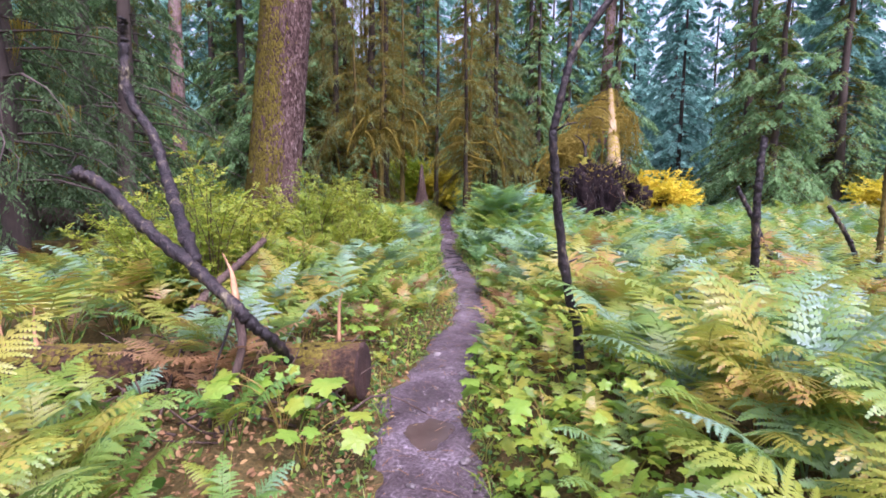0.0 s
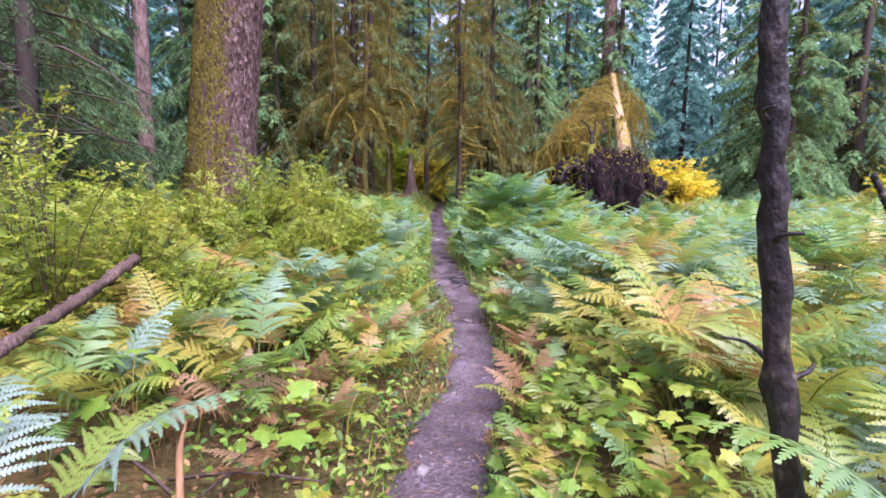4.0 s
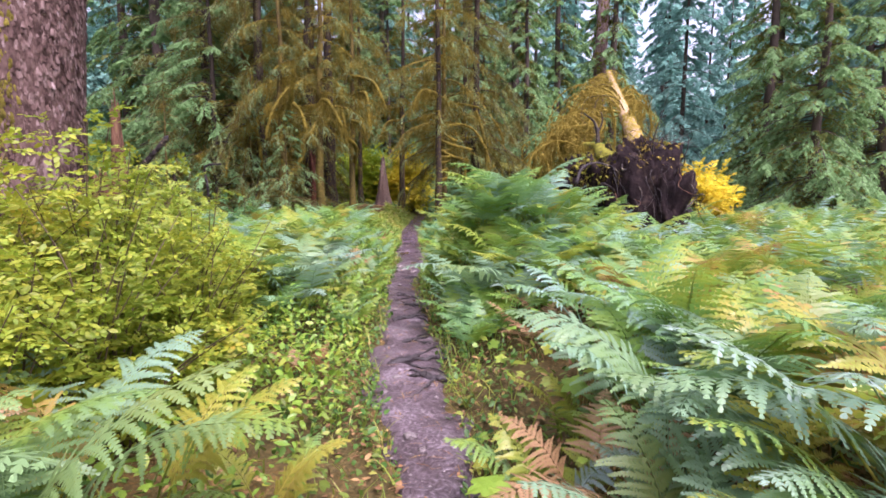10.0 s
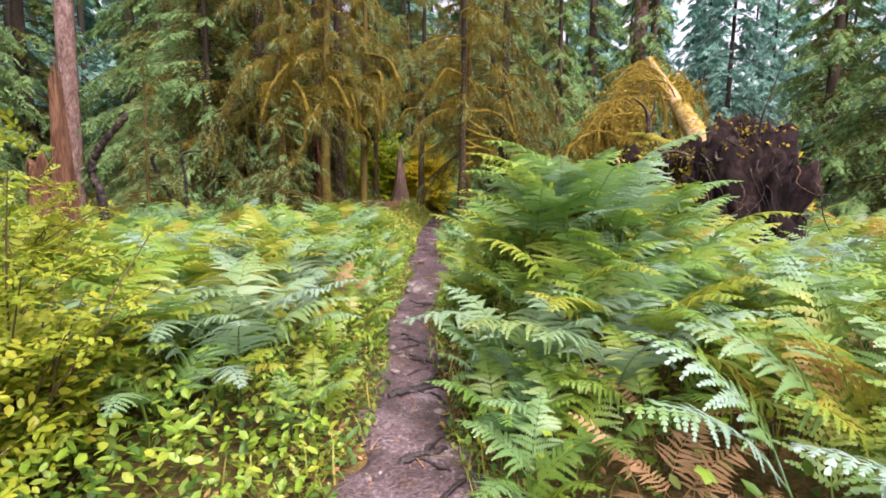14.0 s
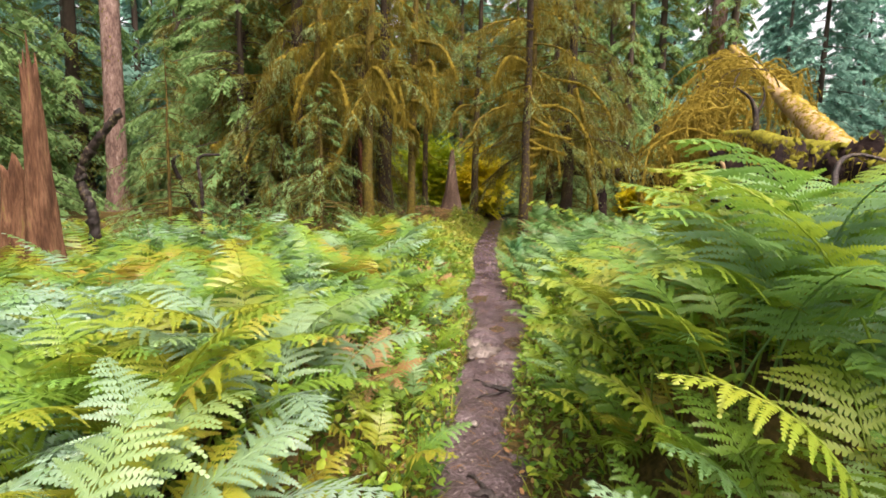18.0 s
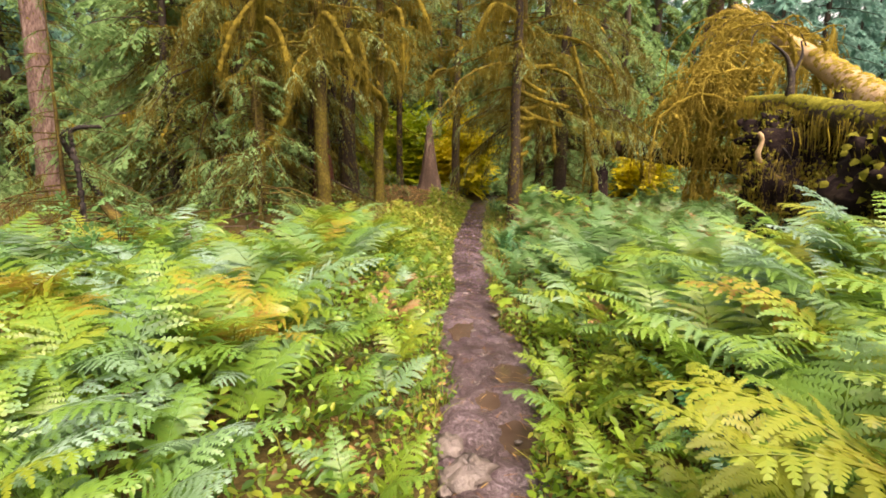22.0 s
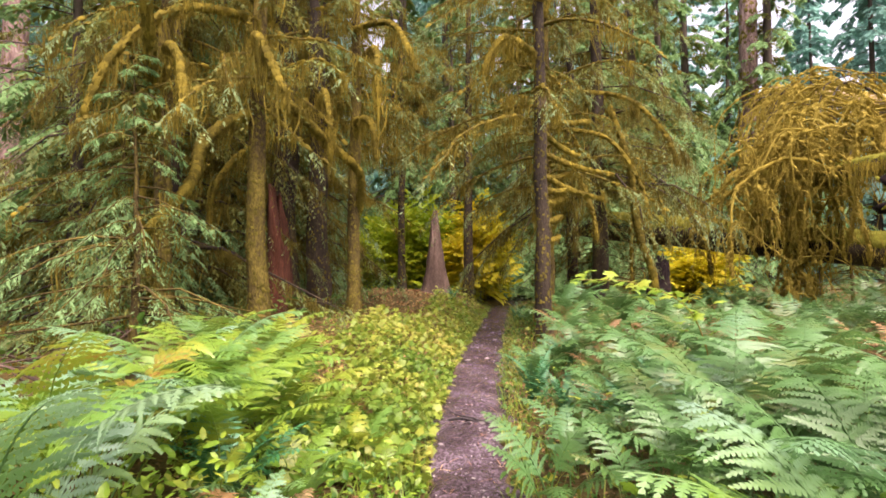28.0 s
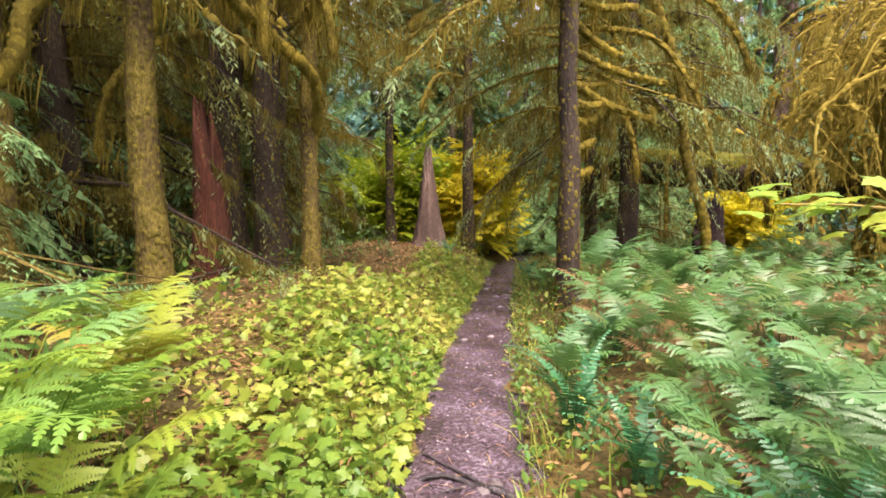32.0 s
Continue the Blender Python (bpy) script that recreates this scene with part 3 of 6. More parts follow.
def conifer(seed, height, radius, low, spread, limbs, nb, ns, size, moss=0.0, dead_low=0.0, lean=(0, 0), straight=False, sides=3, bias=1.15, wild=0.02, coat=0, hang=0.7, core=0.5, droop=(0.3, 0.62), plump=(0.07, 0.13)):
    """Geometry of a tree at the origin: trunk, limbs, outer crown, shaded inner foliage, hanging moss."""
    rng = np.random.default_rng(seed)
    n = 16
    u = np.linspace(0, 1, n)
    wx, wy = (np.zeros(n), np.zeros(n)) if straight else (np.cumsum(rng.normal(0, radius * 0.18, n)), np.cumsum(rng.normal(0, radius * 0.18, n)))
    tz = height * u ** 1.6
    pts = np.stack([lean[0] * tz / height + wx - wx[0], lean[1] * tz / height + wy - wy[0], tz - 0.15], -1)
    rad = radius * (1 - 0.93 * tz / height) * (1 + 0.55 * np.exp(-tz / (radius * 2.2)))
    trunk = tube(pts, rad, 14, 0.045, rng)
    limb_parts, outer, inner, mossm, fuzz = [], [], [], [], []
    for i in range(limbs):
        f = (i + rng.uniform(0, 1)) / limbs
        z = low + (height * 0.97 - low) * f ** bias
        rel = (z - low) / (height - low)
        length = spread * (0.35 + 0.65 * (1 - rel)) * rng.uniform(0.6, 1.2) * (1 - rel * 0.55)
        az = rng.uniform(0, 2 * np.pi)
        bare = rng.uniform() < dead_low * (1 - rel) ** 2
        if coat and bare:
            length *= 0.55
        cx, cy = np.interp(z, pts[:, 2], pts[:, 0]), np.interp(z, pts[:, 2], pts[:, 1])
        line = limb_line(rng, (cx, cy, z), az, length, length * rng.uniform(-0.05, 0.25), length * rng.uniform(*droop), 7, wild)
        line[:, 2] = np.maximum(line[:, 2], 0.25)
        limb_parts.append(tube(line[::2] if sides < 4 else line, np.linspace(max(0.012, length * (0.015 if coat else 0.013)), 0.005, 4 if sides < 4 else 7), sides, 0.1, rng, False))
        if coat and rel < 0.45:
            fuzz.append(cushions(line, np.linspace(length * 0.014, 0.006, 7), int(coat * (0.6 + length)), rng, (0.018, 0.06)))
        if not bare:
            q, out = boughs(rng, line, max(4, int(nb * (0.5 + 0.5 * length / spread))), ns, size, hang, 0.34, plump)
            q[:, :, 2] = np.maximum(q[:, :, 2], 0.06)
            # inner sprays take darker olive needles: own tint plus crown shade put in colour
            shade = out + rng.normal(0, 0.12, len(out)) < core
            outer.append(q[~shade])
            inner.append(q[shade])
        if moss and rel < 0.7:
            knots = rng.uniform(0.1, 1.0, 4)
            for q in range(rng.poisson(moss * length * (1 - rel))):
                t = float(np.clip(rng.choice(knots) + rng.normal(0, 0.07), 0.08, 1))
                p = [np.interp(t, np.linspace(0, 1, 7), line[:, c]) for c in range(3)]
                mossm.append(place(p[0], p[1], p[2], rng.uniform(0, 6.28), rng.normal(0, 0.1), 0.12 + 0.7 * rng.uniform() ** 2.2))
    return {"trunk": trunk, "limbs": limb_parts, "line": pts, "radii": rad, "crown": kites(np.concatenate(outer)), "moss": scatter(DRAPE, mossm) if mossm else None, "low": kites(np.concatenate(inner)) if core > 0 else None, "fuzz": join(fuzz) if fuzz else None}


def tree(name, g, at, label, bark, needles, moss=M_MOSS, group="", single=None, shaded=None):
    e = thing(name, at, label, "tree", group)
    part("trunk", g["trunk"], bark, e, "", True)
    if single:
        for limb in g["limbs"]:
            part("limb", limb, single, e)
    else:
        tagged(part("branchwork", join(g["limbs"]), bark, e), kind="stuff")
    part("crown", g["crown"], needles, e)
    if single:
        tagged(part("trunk_moss", cushions(g["line"], g["radii"], 800, np.random.default_rng(int(abs(at[0]) * 100)), (0.012, 0.042), False, 0.5), M_MOSSTRUNK, e, "moss tufts on the bark"), kind="stuff")
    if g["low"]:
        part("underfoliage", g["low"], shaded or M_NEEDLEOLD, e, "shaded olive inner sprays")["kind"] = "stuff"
    if g["fuzz"]:
        tagged(part("limb_moss", g["fuzz"], moss, e, "cushions of moss coating the limbs"), kind="stuff")
    if g["moss"]:
        part("hanging_moss", g["moss"], moss, e, "golden green moss hanging in strands")["kind"] = "stuff"
    return e


# the mossy grove at the walk's end
GROVE = [
    (-2.65, 22.05, 0.135, 11, 2.2, 2.4), (-1.83, 23.75, 0.11, 13, 2.7, 1.8), (-3.75, 21.7, 0.12, 10, 2.0, 2.3), (-3.8, 27.6, 0.16, 16, 2.6, 2.6), (-2.3, 30.5, 0.12, 16, 4.8, 1.9),
    (-0.38, 30.0, 0.14, 17, 4.6, 2.0), (1.12, 23.75, 0.125, 15, 3.3, 2.1), (1.42, 25.4, 0.12, 15, 2.4, 1.9), (-2.75, 24.6, 0.2, 18, 3.6, 2.4),
    (-5.6, 24.4, 0.16, 15, 1.6, 3.0), (2.6, 30.5, 0.15, 17, 2.5, 2.6), (-4.7, 30.8, 0.15, 16, 2.0, 2.8), (-3.45, 24.7, 0.27, 18, 3.6, 2.6), (-3.05, 25.6, 0.15, 17, 3.4, 2.2),
]
for i, (x, y, r, h, low, spread) in enumerate(GROVE):
    near = y < 26
    g = conifer(100 + i, h, r, low + (0.9 if i < 3 else 0), spread * (0.8 if i < 3 else 1.1), 40 if i < 3 else 64, 20, 18, 0.085, 15.0, 0.35, sides=5, bias=1.4, wild=0.05, coat=16 if near else 0, hang=0.9, core=0.72, plump=(0.09, 0.16))
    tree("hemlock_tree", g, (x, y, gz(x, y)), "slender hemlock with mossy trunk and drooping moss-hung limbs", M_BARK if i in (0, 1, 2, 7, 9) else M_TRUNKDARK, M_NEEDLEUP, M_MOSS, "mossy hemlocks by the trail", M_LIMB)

# heavy hemlocks whose boughs sweep to the ground beside the grove
for i, (x, y, r, h, low, spread) in enumerate([(-4.9, 23.6, 0.2, 17, 0.9, 3.0), (-5.0, 27.5, 0.22, 18, 1.6, 3.2), (-7.2, 25.6, 0.2, 17, 0.9, 3.1), (2.9, 28.4, 0.2, 18, 2.9, 2.9)]):
    g = conifer(150 + i, h, r, low, spread, 110, 30, 20, 0.09, 24.0, 0.05, sides=3, bias=1.5, wild=0.035, hang=1.0, core=0.66, droop=(0.45, 0.85), plump=(0.1, 0.18))
    tree("heavy_hemlock", g, (x, y, gz(x, y)), "old hemlock with a dense curtain of drooping olive boughs", M_TRUNKDARK, M_NEEDLEUP, M_MOSSTRUNK, "old hemlocks with drooping boughs")

# tall spruces with full crowns around the clearing
SPRUCES_NEAR = [(-8.2, 28, 3.6), (-6.2, 32, 3.8), (-9.8, 31.5, 3.6), (-13.2, 19.5, 3.4), (-12.5, 14.5, 3.6), (-16, 22, 4.0), (3.6, 36, 3.6), (7.5, 43, 4.0), (21, 35.2, 3.6), (14.5, 43, 4.0), (25, 40, 4.6), (-1.5, 41, 4.0), (18.8, 28.8, 3.5), (6.4, 34.6, 2.8)]
SPRUCES_BACK = [(-20.5, 35, 4.0), (-15.8, 36.5, 3.8), (-24, 27, 4.2), (-9.5, 36, 4.0), (-3.6, 38, 3.6), (1.8, 43, 3.8), (6.5, 38.5, 3.4), (10.5, 42.5, 3.8), (-15, 38, 4), (-20, 30, 4), (14.7, 48, 3.6), (-17.0, 25.5, 3.8), (-13.0, 33.5, 3.8), (24.5, 31.5, 3.6)]
SPRUCES = SPRUCES_NEAR + SPRUCES_BACK
SPRUCE_LABEL = "tall green spruce with dense drooping tiers of boughs"
spruce_kinds = [tree("spruce_tree", conifer(200 + i, 20 + 2 * i, 0.26 + 0.03 * i, 0.5 + 0.5 * i, 3.7, 160, 24, 14, 0.22, 0.5, 0.0, bias=2.0, hang=0.75, core=0.42, plump=(0.15, 0.26)), (0, -60 - 9 * i, 0), SPRUCE_LABEL, M_BARKFAR, M_NEEDLE, M_MOSS, "spruces around the clearing") for i in range(4)]
rk = random.Random(44)
for i, (x, y, spread) in enumerate(SPRUCES):
    copy_thing(spruce_kinds[(0, 1, 3, 2, 0, 1)[i % 6] if i != 12 else 0], pose(x, y, gz(x, y), 0, 0, rk.uniform(0, 360)) @ Matrix.Scale(spread / 3.7, 4))
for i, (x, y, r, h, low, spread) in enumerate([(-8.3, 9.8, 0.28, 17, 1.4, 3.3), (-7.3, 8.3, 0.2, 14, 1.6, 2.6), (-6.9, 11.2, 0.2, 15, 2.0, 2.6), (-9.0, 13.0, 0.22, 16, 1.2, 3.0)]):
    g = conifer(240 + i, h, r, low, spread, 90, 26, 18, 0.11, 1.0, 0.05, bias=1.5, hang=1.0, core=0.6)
    tree("spruce_tree", g, (x, y, gz(x, y)), "dark spruce with drooping boughs", M_BARKFAR, M_NEEDLEDEEP, M_MOSS, "dark spruces beside the clearing", None, M_NEEDLEDEEP)
half_grown = [tree("pole_spruce", conifer(280 + i, 12.5 + i, 0.12, 0.3, 2.7, 120, 22, 14, 0.15, 0.4, 0.0, bias=1.5, hang=0.7, core=0.4, plump=(0.13, 0.22)), (0, -100 - 7 * i, 0), "half-grown pale green spruce with layered boughs down to the ground", M_BARKFAR, M_NEEDLE, M_MOSS, "half-grown spruces") for i in range(3)]
for i, (x, y, h, sp) in enumerate([(-6.2, 23.2, 12.0, 2.6), (-9.6, 16.6, 13.0, 2.8), (-11.5, 11.8, 13.0, 2.9), (-5.9, 27.2, 13.0, 2.6), (-4.0, 37.0, 17.0, 3.4), (-1.2, 38.0, 18.0, 3.4), (1.6, 38.5, 18.0, 3.4), (4.8, 39.0, 18.0, 3.4), (-7.0, 36.0, 17.0, 3.4)]):
    copy_thing(half_grown[i % 3], pose(x, y, gz(x, y), 0, 0, rk.uniform(0, 360)) @ Matrix.Scale(sp / 2.7, 4))
for i, (x, y, h, sp) in enumerate([(-3.35, 20.7, 3.2, 1.5), (-4.9, 22.6, 5.0, 2.0), (-6.6, 20.6, 4.5, 1.9), (2.9, 28.6, 4.5, 1.8), (4.6, 31.6, 3.0, 1.5), (6.4, 31.8, 3.6, 1.7), (9.6, 29.8, 3.4, 1.6), (-7.4, 24.5, 7.0, 2.4)]):
    g = conifer(260 + i, h, 0.05, 0.35, sp, 60, 18, 16, 0.06, 1.5, 0.0, hang=0.8, core=0.35)
    tree("young_hemlock", g, (x, y, gz(x, y)), "young hemlock with soft green drooping sprays", M_BARK, M_NEEDLE, M_MOSS, "young hemlocks")

# the forest behind
KINDS = [conifer(300 + i, 25 + 3 * i, 0.24, 0.5 + 0.5 * i, 5.0, 130, 15, 9, 0.46, 0, 0.0, straight=True, bias=1.5, hang=0.75, core=0, plump=(0.18, 0.32)) for i in range(4)]
PROTO = [tree("forest_spruce", g, (0, -140 - 9 * i, 0), "tall spruce of the forest behind, haze tinting its needle colour", M_BARKFAR, M_NEEDLEHAZE, M_MOSS, "forest trees behind") for i, g in enumerate(KINDS)]
rf = random.Random(5)
spots = []
while len(spots) < 112:
    a, d = rf.uniform(-1.25, 1.25), rf.uniform(38, 78)
    x, y = d * math.sin(a), 6 + d * math.cos(a)
    if a > 0.36 and rf.random() < 0.5:
        continue
    if min([math.hypot(x - p[0], y - p[1]) for p in spots] + [math.hypot(x - q[0], y - q[1]) for q in SPRUCES] + [99]) > 3.6 and abs(x - 1.5) > 1.5:
        spots.append((x, y))
for k in range(8):
    a = math.pi + (k - 3.5) * 0.5
    spots.append((48 * math.sin(a) + rf.uniform(-3, 3), 4 + 48 * math.cos(a) + rf.uniform(-3, 3)))
spots += [(27.2, 60.5), (31.0, 59.0), (34.6, 61.5), (29.4, 66.0), (38.0, 63.0)]
for i, (x, y) in enumerate(spots):
    copy_thing(PROTO[i % 4], pose(x, y, gz(x, y) - 0.1, 0, 0, rf.uniform(0, 360)) @ Matrix.Scale(rf.uniform(0.8, 1.15), 4))
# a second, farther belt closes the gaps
BELT = [tree("forest_spruce", conifer(340 + i, 34 + 4 * i, 0.4, 0.6, 6.0, 110, 10, 7, 1.0, 0, 0.0, straight=True, bias=1.2, core=0, plump=(0.2, 0.32)), (0, -190 - 12 * i, 0), "tall spruce of the forest behind, haze tinting its needle colour", M_BARKFAR, M_NEEDLEHAZE, M_MOSS, "forest trees behind") for i in range(2)]
for i in range(40):
    a = -1.15 + 2.3 * (i + rf.uniform(0, 1)) / 40
    d = rf.uniform(80, 112)
    copy_thing(BELT[i % 2], pose(d * math.sin(a), 6 + d * math.cos(a), -0.1, 0, 0, rf.uniform(0, 360)) @ Matrix.Scale(rf.uniform(0.8, 1.1), 4))
for p in spruce_kinds + half_grown + PROTO + BELT:
    for o in (p, *p.children_recursive):
        bpy.data.objects.remove(o)


# ---- trunks, snags, logs ----
def old_trunk(r, h, seed, lean=(0, 0), flare=0.5, fine=False):
    n, sides = (170, 150) if fine else (60, 40)
    z = -0.3 + (h + 0.3) * np.linspace(0, 1, n) ** (1.7 if fine else 1.0)
    ang = np.linspace(0, 2 * np.pi, sides, endpoint=False)
    Z, A = np.meshgrid(z, ang, indexing="ij")
    butt = 1 + flare * np.exp(-np.clip(Z, 0, None) / 0.55) * (0.7 + 0.5 * np.sin(A * 5 + seed))
    rough = np.array([[noise.noise((math.cos(a) * 5, math.sin(a) * 5, q * 1.6 + seed)) + 0.8 * noise.noise((math.cos(a) * 13, math.sin(a) * 13, q * 5.5 + seed)) for a in ang] for q in z])
    R = r * butt * (1 - 0.35 * np.clip(Z, 0, None) / h) * (1 + 0.035 * rough)
    V = np.stack([R * np.cos(A) + lean[0] * Z / h, R * np.sin(A) + lean[1] * Z / h, Z], -1).reshape(-1, 3)
    i, j = np.meshgrid(np.arange(n - 1), np.arange(sides), indexing="ij")
    p, q = i * sides + j, i * sides + (j + 1) % sides
    return V, np.concatenate([np.stack([p, q, q + sides], -1).reshape(-1, 3), np.stack([p, q + sides, p + sides], -1).reshape(-1, 3)])


BIG = (-4.03, 11.7)
big = thing("old_spruce", (*BIG, gz(*BIG)), "massive old spruce trunk with scaly grey-pink bark and moss", "tree")
part("trunk", old_trunk(0.58, 22, 4, (2.4, 0), 0.5, True), M_BARKBIG, big, "", True)
rb = np.random.default_rng(9)
scale_v = np.array([(-0.5, 0.03, -0.5), (0.5, 0.03, -0.5), (0.6, 0.03, 0.1), (0.2, 0.03, 0.55), (-0.45, 0.03, 0.45), (0, -0.16, -0.1)])
scale_t = np.array([(5, 0, 1), (5, 1, 2), (5, 2, 3), (5, 3, 4), (5, 4, 0)])
sm, mm = [], []
for i in range(21000):
    z = 0.1 + 8.0 * rb.uniform() ** 1.4
    a = rb.uniform(2.0, 2 * np.pi + 1.2)
    r = (0.58 * (1 - 0.35 * z / 22) * (1 + 0.5 * np.exp(-z / 0.55) * (0.7 + 0.5 * np.sin(a * 5 + 4)))) * 1.004
    x, y = r * np.cos(a) + 2.4 * z / 22, r * np.sin(a)
    patch = noise.noise((x * 2.5, y * 2.5, z * 0.9)) * 0.55
    mossy = np.cos(a - 3.8) + patch > rb.uniform(0.0, 0.7)
    s = rb.uniform(0.022, 0.05) if mossy else rb.uniform(0.028, 0.062)
    m = np.array(Matrix.Translation((x, y, z)) @ Matrix.Rotation(a + math.pi / 2, 4, "Z") @ Matrix.Rotation(rb.uniform(-0.4, 0.4), 4, "Y") @ Matrix.Rotation(rb.uniform(-0.3, 0.3), 4, "X") @ Matrix.Diagonal((s * 0.62, s * rb.uniform(0.7, 1.6), s * rb.uniform(1.3, 3.0), 1)))[:3]
    (mm if mossy else sm).append(m)
tagged(part("bark", scatter((scale_v, scale_t), sm), M_BARKBIG, big, "loose red-grey bark scales"), kind="stuff")
tagged(part("moss", scatter((scale_v * (1.3, 2.6, 1.0), scale_t), mm), M_MOSSTRUNK, big, "olive moss on the shaded side of the trunk"), kind="stuff")


def pole(name, pts, r0, r1, label, mat=M_DARKWOOD, category="dead branch", sides=11, n=80, rough=0.12):
    e = thing(name, pts[0], label, category)
    p = bend(np.asarray(pts, float) - np.asarray(pts[0], float), n)
    knob = np.random.default_rng(int(abs(pts[0][0]) * 1000) + n)
    part("stem", tube(p + knob.normal(0, 0.06 * r0, p.shape), np.linspace(r0, r1, n) * (0.92 + 0.3 * knob.uniform(0, 1, n) ** 3), sides, rough, knob), mat, e, "", True)
    return e


def stub(e, pts, r0, r1, mat=M_DARKWOOD, name="twig", label=""):
    o = np.array(e.matrix_basis.translation)
    p = bend(np.asarray(pts, float) - o, 10)
    return part(name, tube(p, np.linspace(r0, r1, 10), 6, 0.12), mat, e, label, True)


pole("dead_snag", [(1.02, 3.33, 0.1), (0.95, 3.33, 0.77), (0.90, 3.33, 0.93), (0.82, 3.33, 1.36), (0.77, 3.33, 1.79), (0.74, 3.33, 2.07), (0.76, 3.33, 2.21), (0.80, 3.33, 2.40), (0.88, 3.36, 2.65), (1.09, 3.36, 2.96), (1.3, 3.4, 3.2)], 0.036, 0.02, "crooked dark dead sapling standing bare among ferns", category="dead tree")
pole("dead_snag", [(3.1, 4.75, 0.1), (3.07, 4.75, 0.97), (3.04, 4.75, 1.62), (3.12, 4.85, 2.22)], 0.045, 0.03, "straight black dead sapling standing among ferns", category="dead tree")
pole("leaning_stick", [(4.6, 6.5, 0.3), (4.27, 6.6, 1.1), (3.97, 6.69, 1.72)], 0.035, 0.03, "short leaning dead stick beside the black sapling", category="dead tree")
pole("leaning_stick", [(5.3, 6, 0.3), (5.05, 6, 0.98), (4.70, 6, 1.5)], 0.03, 0.025, "thin leaning dead stick rising out of bracken", category="dead tree")
pole("mossy_pole", [(5.6, 6.2, 0.1), (5.55, 6.2, 1.2), (5.55, 6.2, 2.2)], 0.04, 0.03, "thin mossy dead pole in the bracken", M_BARK, "dead tree")

rt = np.random.default_rng(18)
for ob in [o for o in scene.objects if o.name.startswith(("dead_snag", "mossy_pole"))]:
    base = np.array(ob.matrix_basis.translation)
    for k in range(5):
        z = rt.uniform(1.0, 2.1)
        co = np.array([v.co[:] for v in ob.children[0].data.vertices])
        c = co[np.argsort(abs(co[:, 2] - z))[:9]].mean(axis=0) + base
        a, L = rt.uniform(0, 6.28), rt.uniform(0.03, 0.1)
        stub(ob, [c, c + L * np.array([math.cos(a), math.sin(a), 0.5]), c + 1.6 * L * np.array([math.cos(a + 0.4), math.sin(a + 0.4), 0.4])], 0.009, 0.003)

br = pole("fallen_branch", [(-2.62, 3.5, 1.84), (-2.41, 3.5, 1.73), (-2.07, 3.35, 1.47), (-1.69, 3.2, 1.23), (-1.34, 3.02, 1.0), (-1.19, 3.0, 0.85), (-1.09, 3.06, 0.73), (-1.08, 3.30, 0.52)], 0.046, 0.036, "broken dark forked branch leaning across a fallen log")
stub(br, [(-1.30, 3.02, 0.97), (-1.26, 2.95, 0.77), (-1.27, 2.85, 0.6), (-1.33, 2.75, 0.34), (-1.38, 2.7, 0.1)], 0.032, 0.02, M_STUMP, "fork", "grey-brown weathered prong")
stub(br, [(-1.31, 3.0, 0.98), (-1.36, 2.95, 0.8), (-1.42, 2.92, 0.62), (-1.44, 2.9, 0.45)], 0.012, 0.004)
stub(br, [(-1.33, 3.05, 1.0), (-1.38, 3.15, 1.13), (-1.43, 3.22, 1.2), (-1.5, 3.28, 1.29)], 0.026, 0.002, M_SPLINTER, "splinter", "pale fresh splinter")
pole("fallen_branch", [(-1.65, 3.22, 1.22), (-1.92, 3.60, 1.44), (-2.31, 4.15, 1.81), (-2.51, 4.35, 2.16), (-2.76, 4.45, 2.52), (-2.79, 4.50, 2.96), (-2.79, 4.50, 3.18)], 0.048, 0.036, "crooked dark dead limb rising from the forked branch")
pole("broken_stick", [(-2.2, 4.2, 0.62), (-2.16, 4.6, 0.79), (-2.14, 5.2, 0.92), (-2.07, 5.73, 1.1)], 0.04, 0.034, "grey broken stick propped among the ferns", M_STUMP)


def fallen_log(name, a, b, r, label, mat, cut=None, seed=1, sag=0.0, sides=18):
    e = thing(name, a, label, "log")
    rng = np.random.default_rng(seed)
    pts = bend([(0, 0, 0), (np.array(b) - a) * 0.5 + (0, 0, -sag), np.array(b) - np.array(a)], 26)
    part("trunk", tube(pts, np.linspace(r, r * 0.9, 26) * (1 + 0.03 * rng.normal(size=26)), sides, 0.035, rng), mat, e, "", True)
    if cut is not None:
        d = Vector(np.array(a) - np.array(b)).normalized()
        m = d.to_track_quat("Z", "Y").to_matrix().to_4x4()
        k = 40
        rings = [0.0, 0.25, 0.5, 0.75, 0.93, 1.0]
        V = [(0, 0, 0.012)]
        for f in rings[1:]:
            V += [(r * 1.02 * f * math.cos(t), r * 1.02 * f * math.sin(t), 0.012 - (0.012 if f == 1 else 0) + 0.003 * rng.normal()) for t in np.linspace(0, 2 * np.pi, k, endpoint=False)]
        T = [(0, 1 + i, 1 + (i + 1) % k) for i in range(k)]
        for q in range(len(rings) - 2):
            o = 1 + q * k
            for i in range(k):
                T += [(o + i, o + k + i, o + k + (i + 1) % k), (o + i, o + k + (i + 1) % k, o + (i + 1) % k)]
        part("sawn_end", (np.array(V), np.array(T)), cut, e, "flat dark brown sawn end", False, m)
    return e


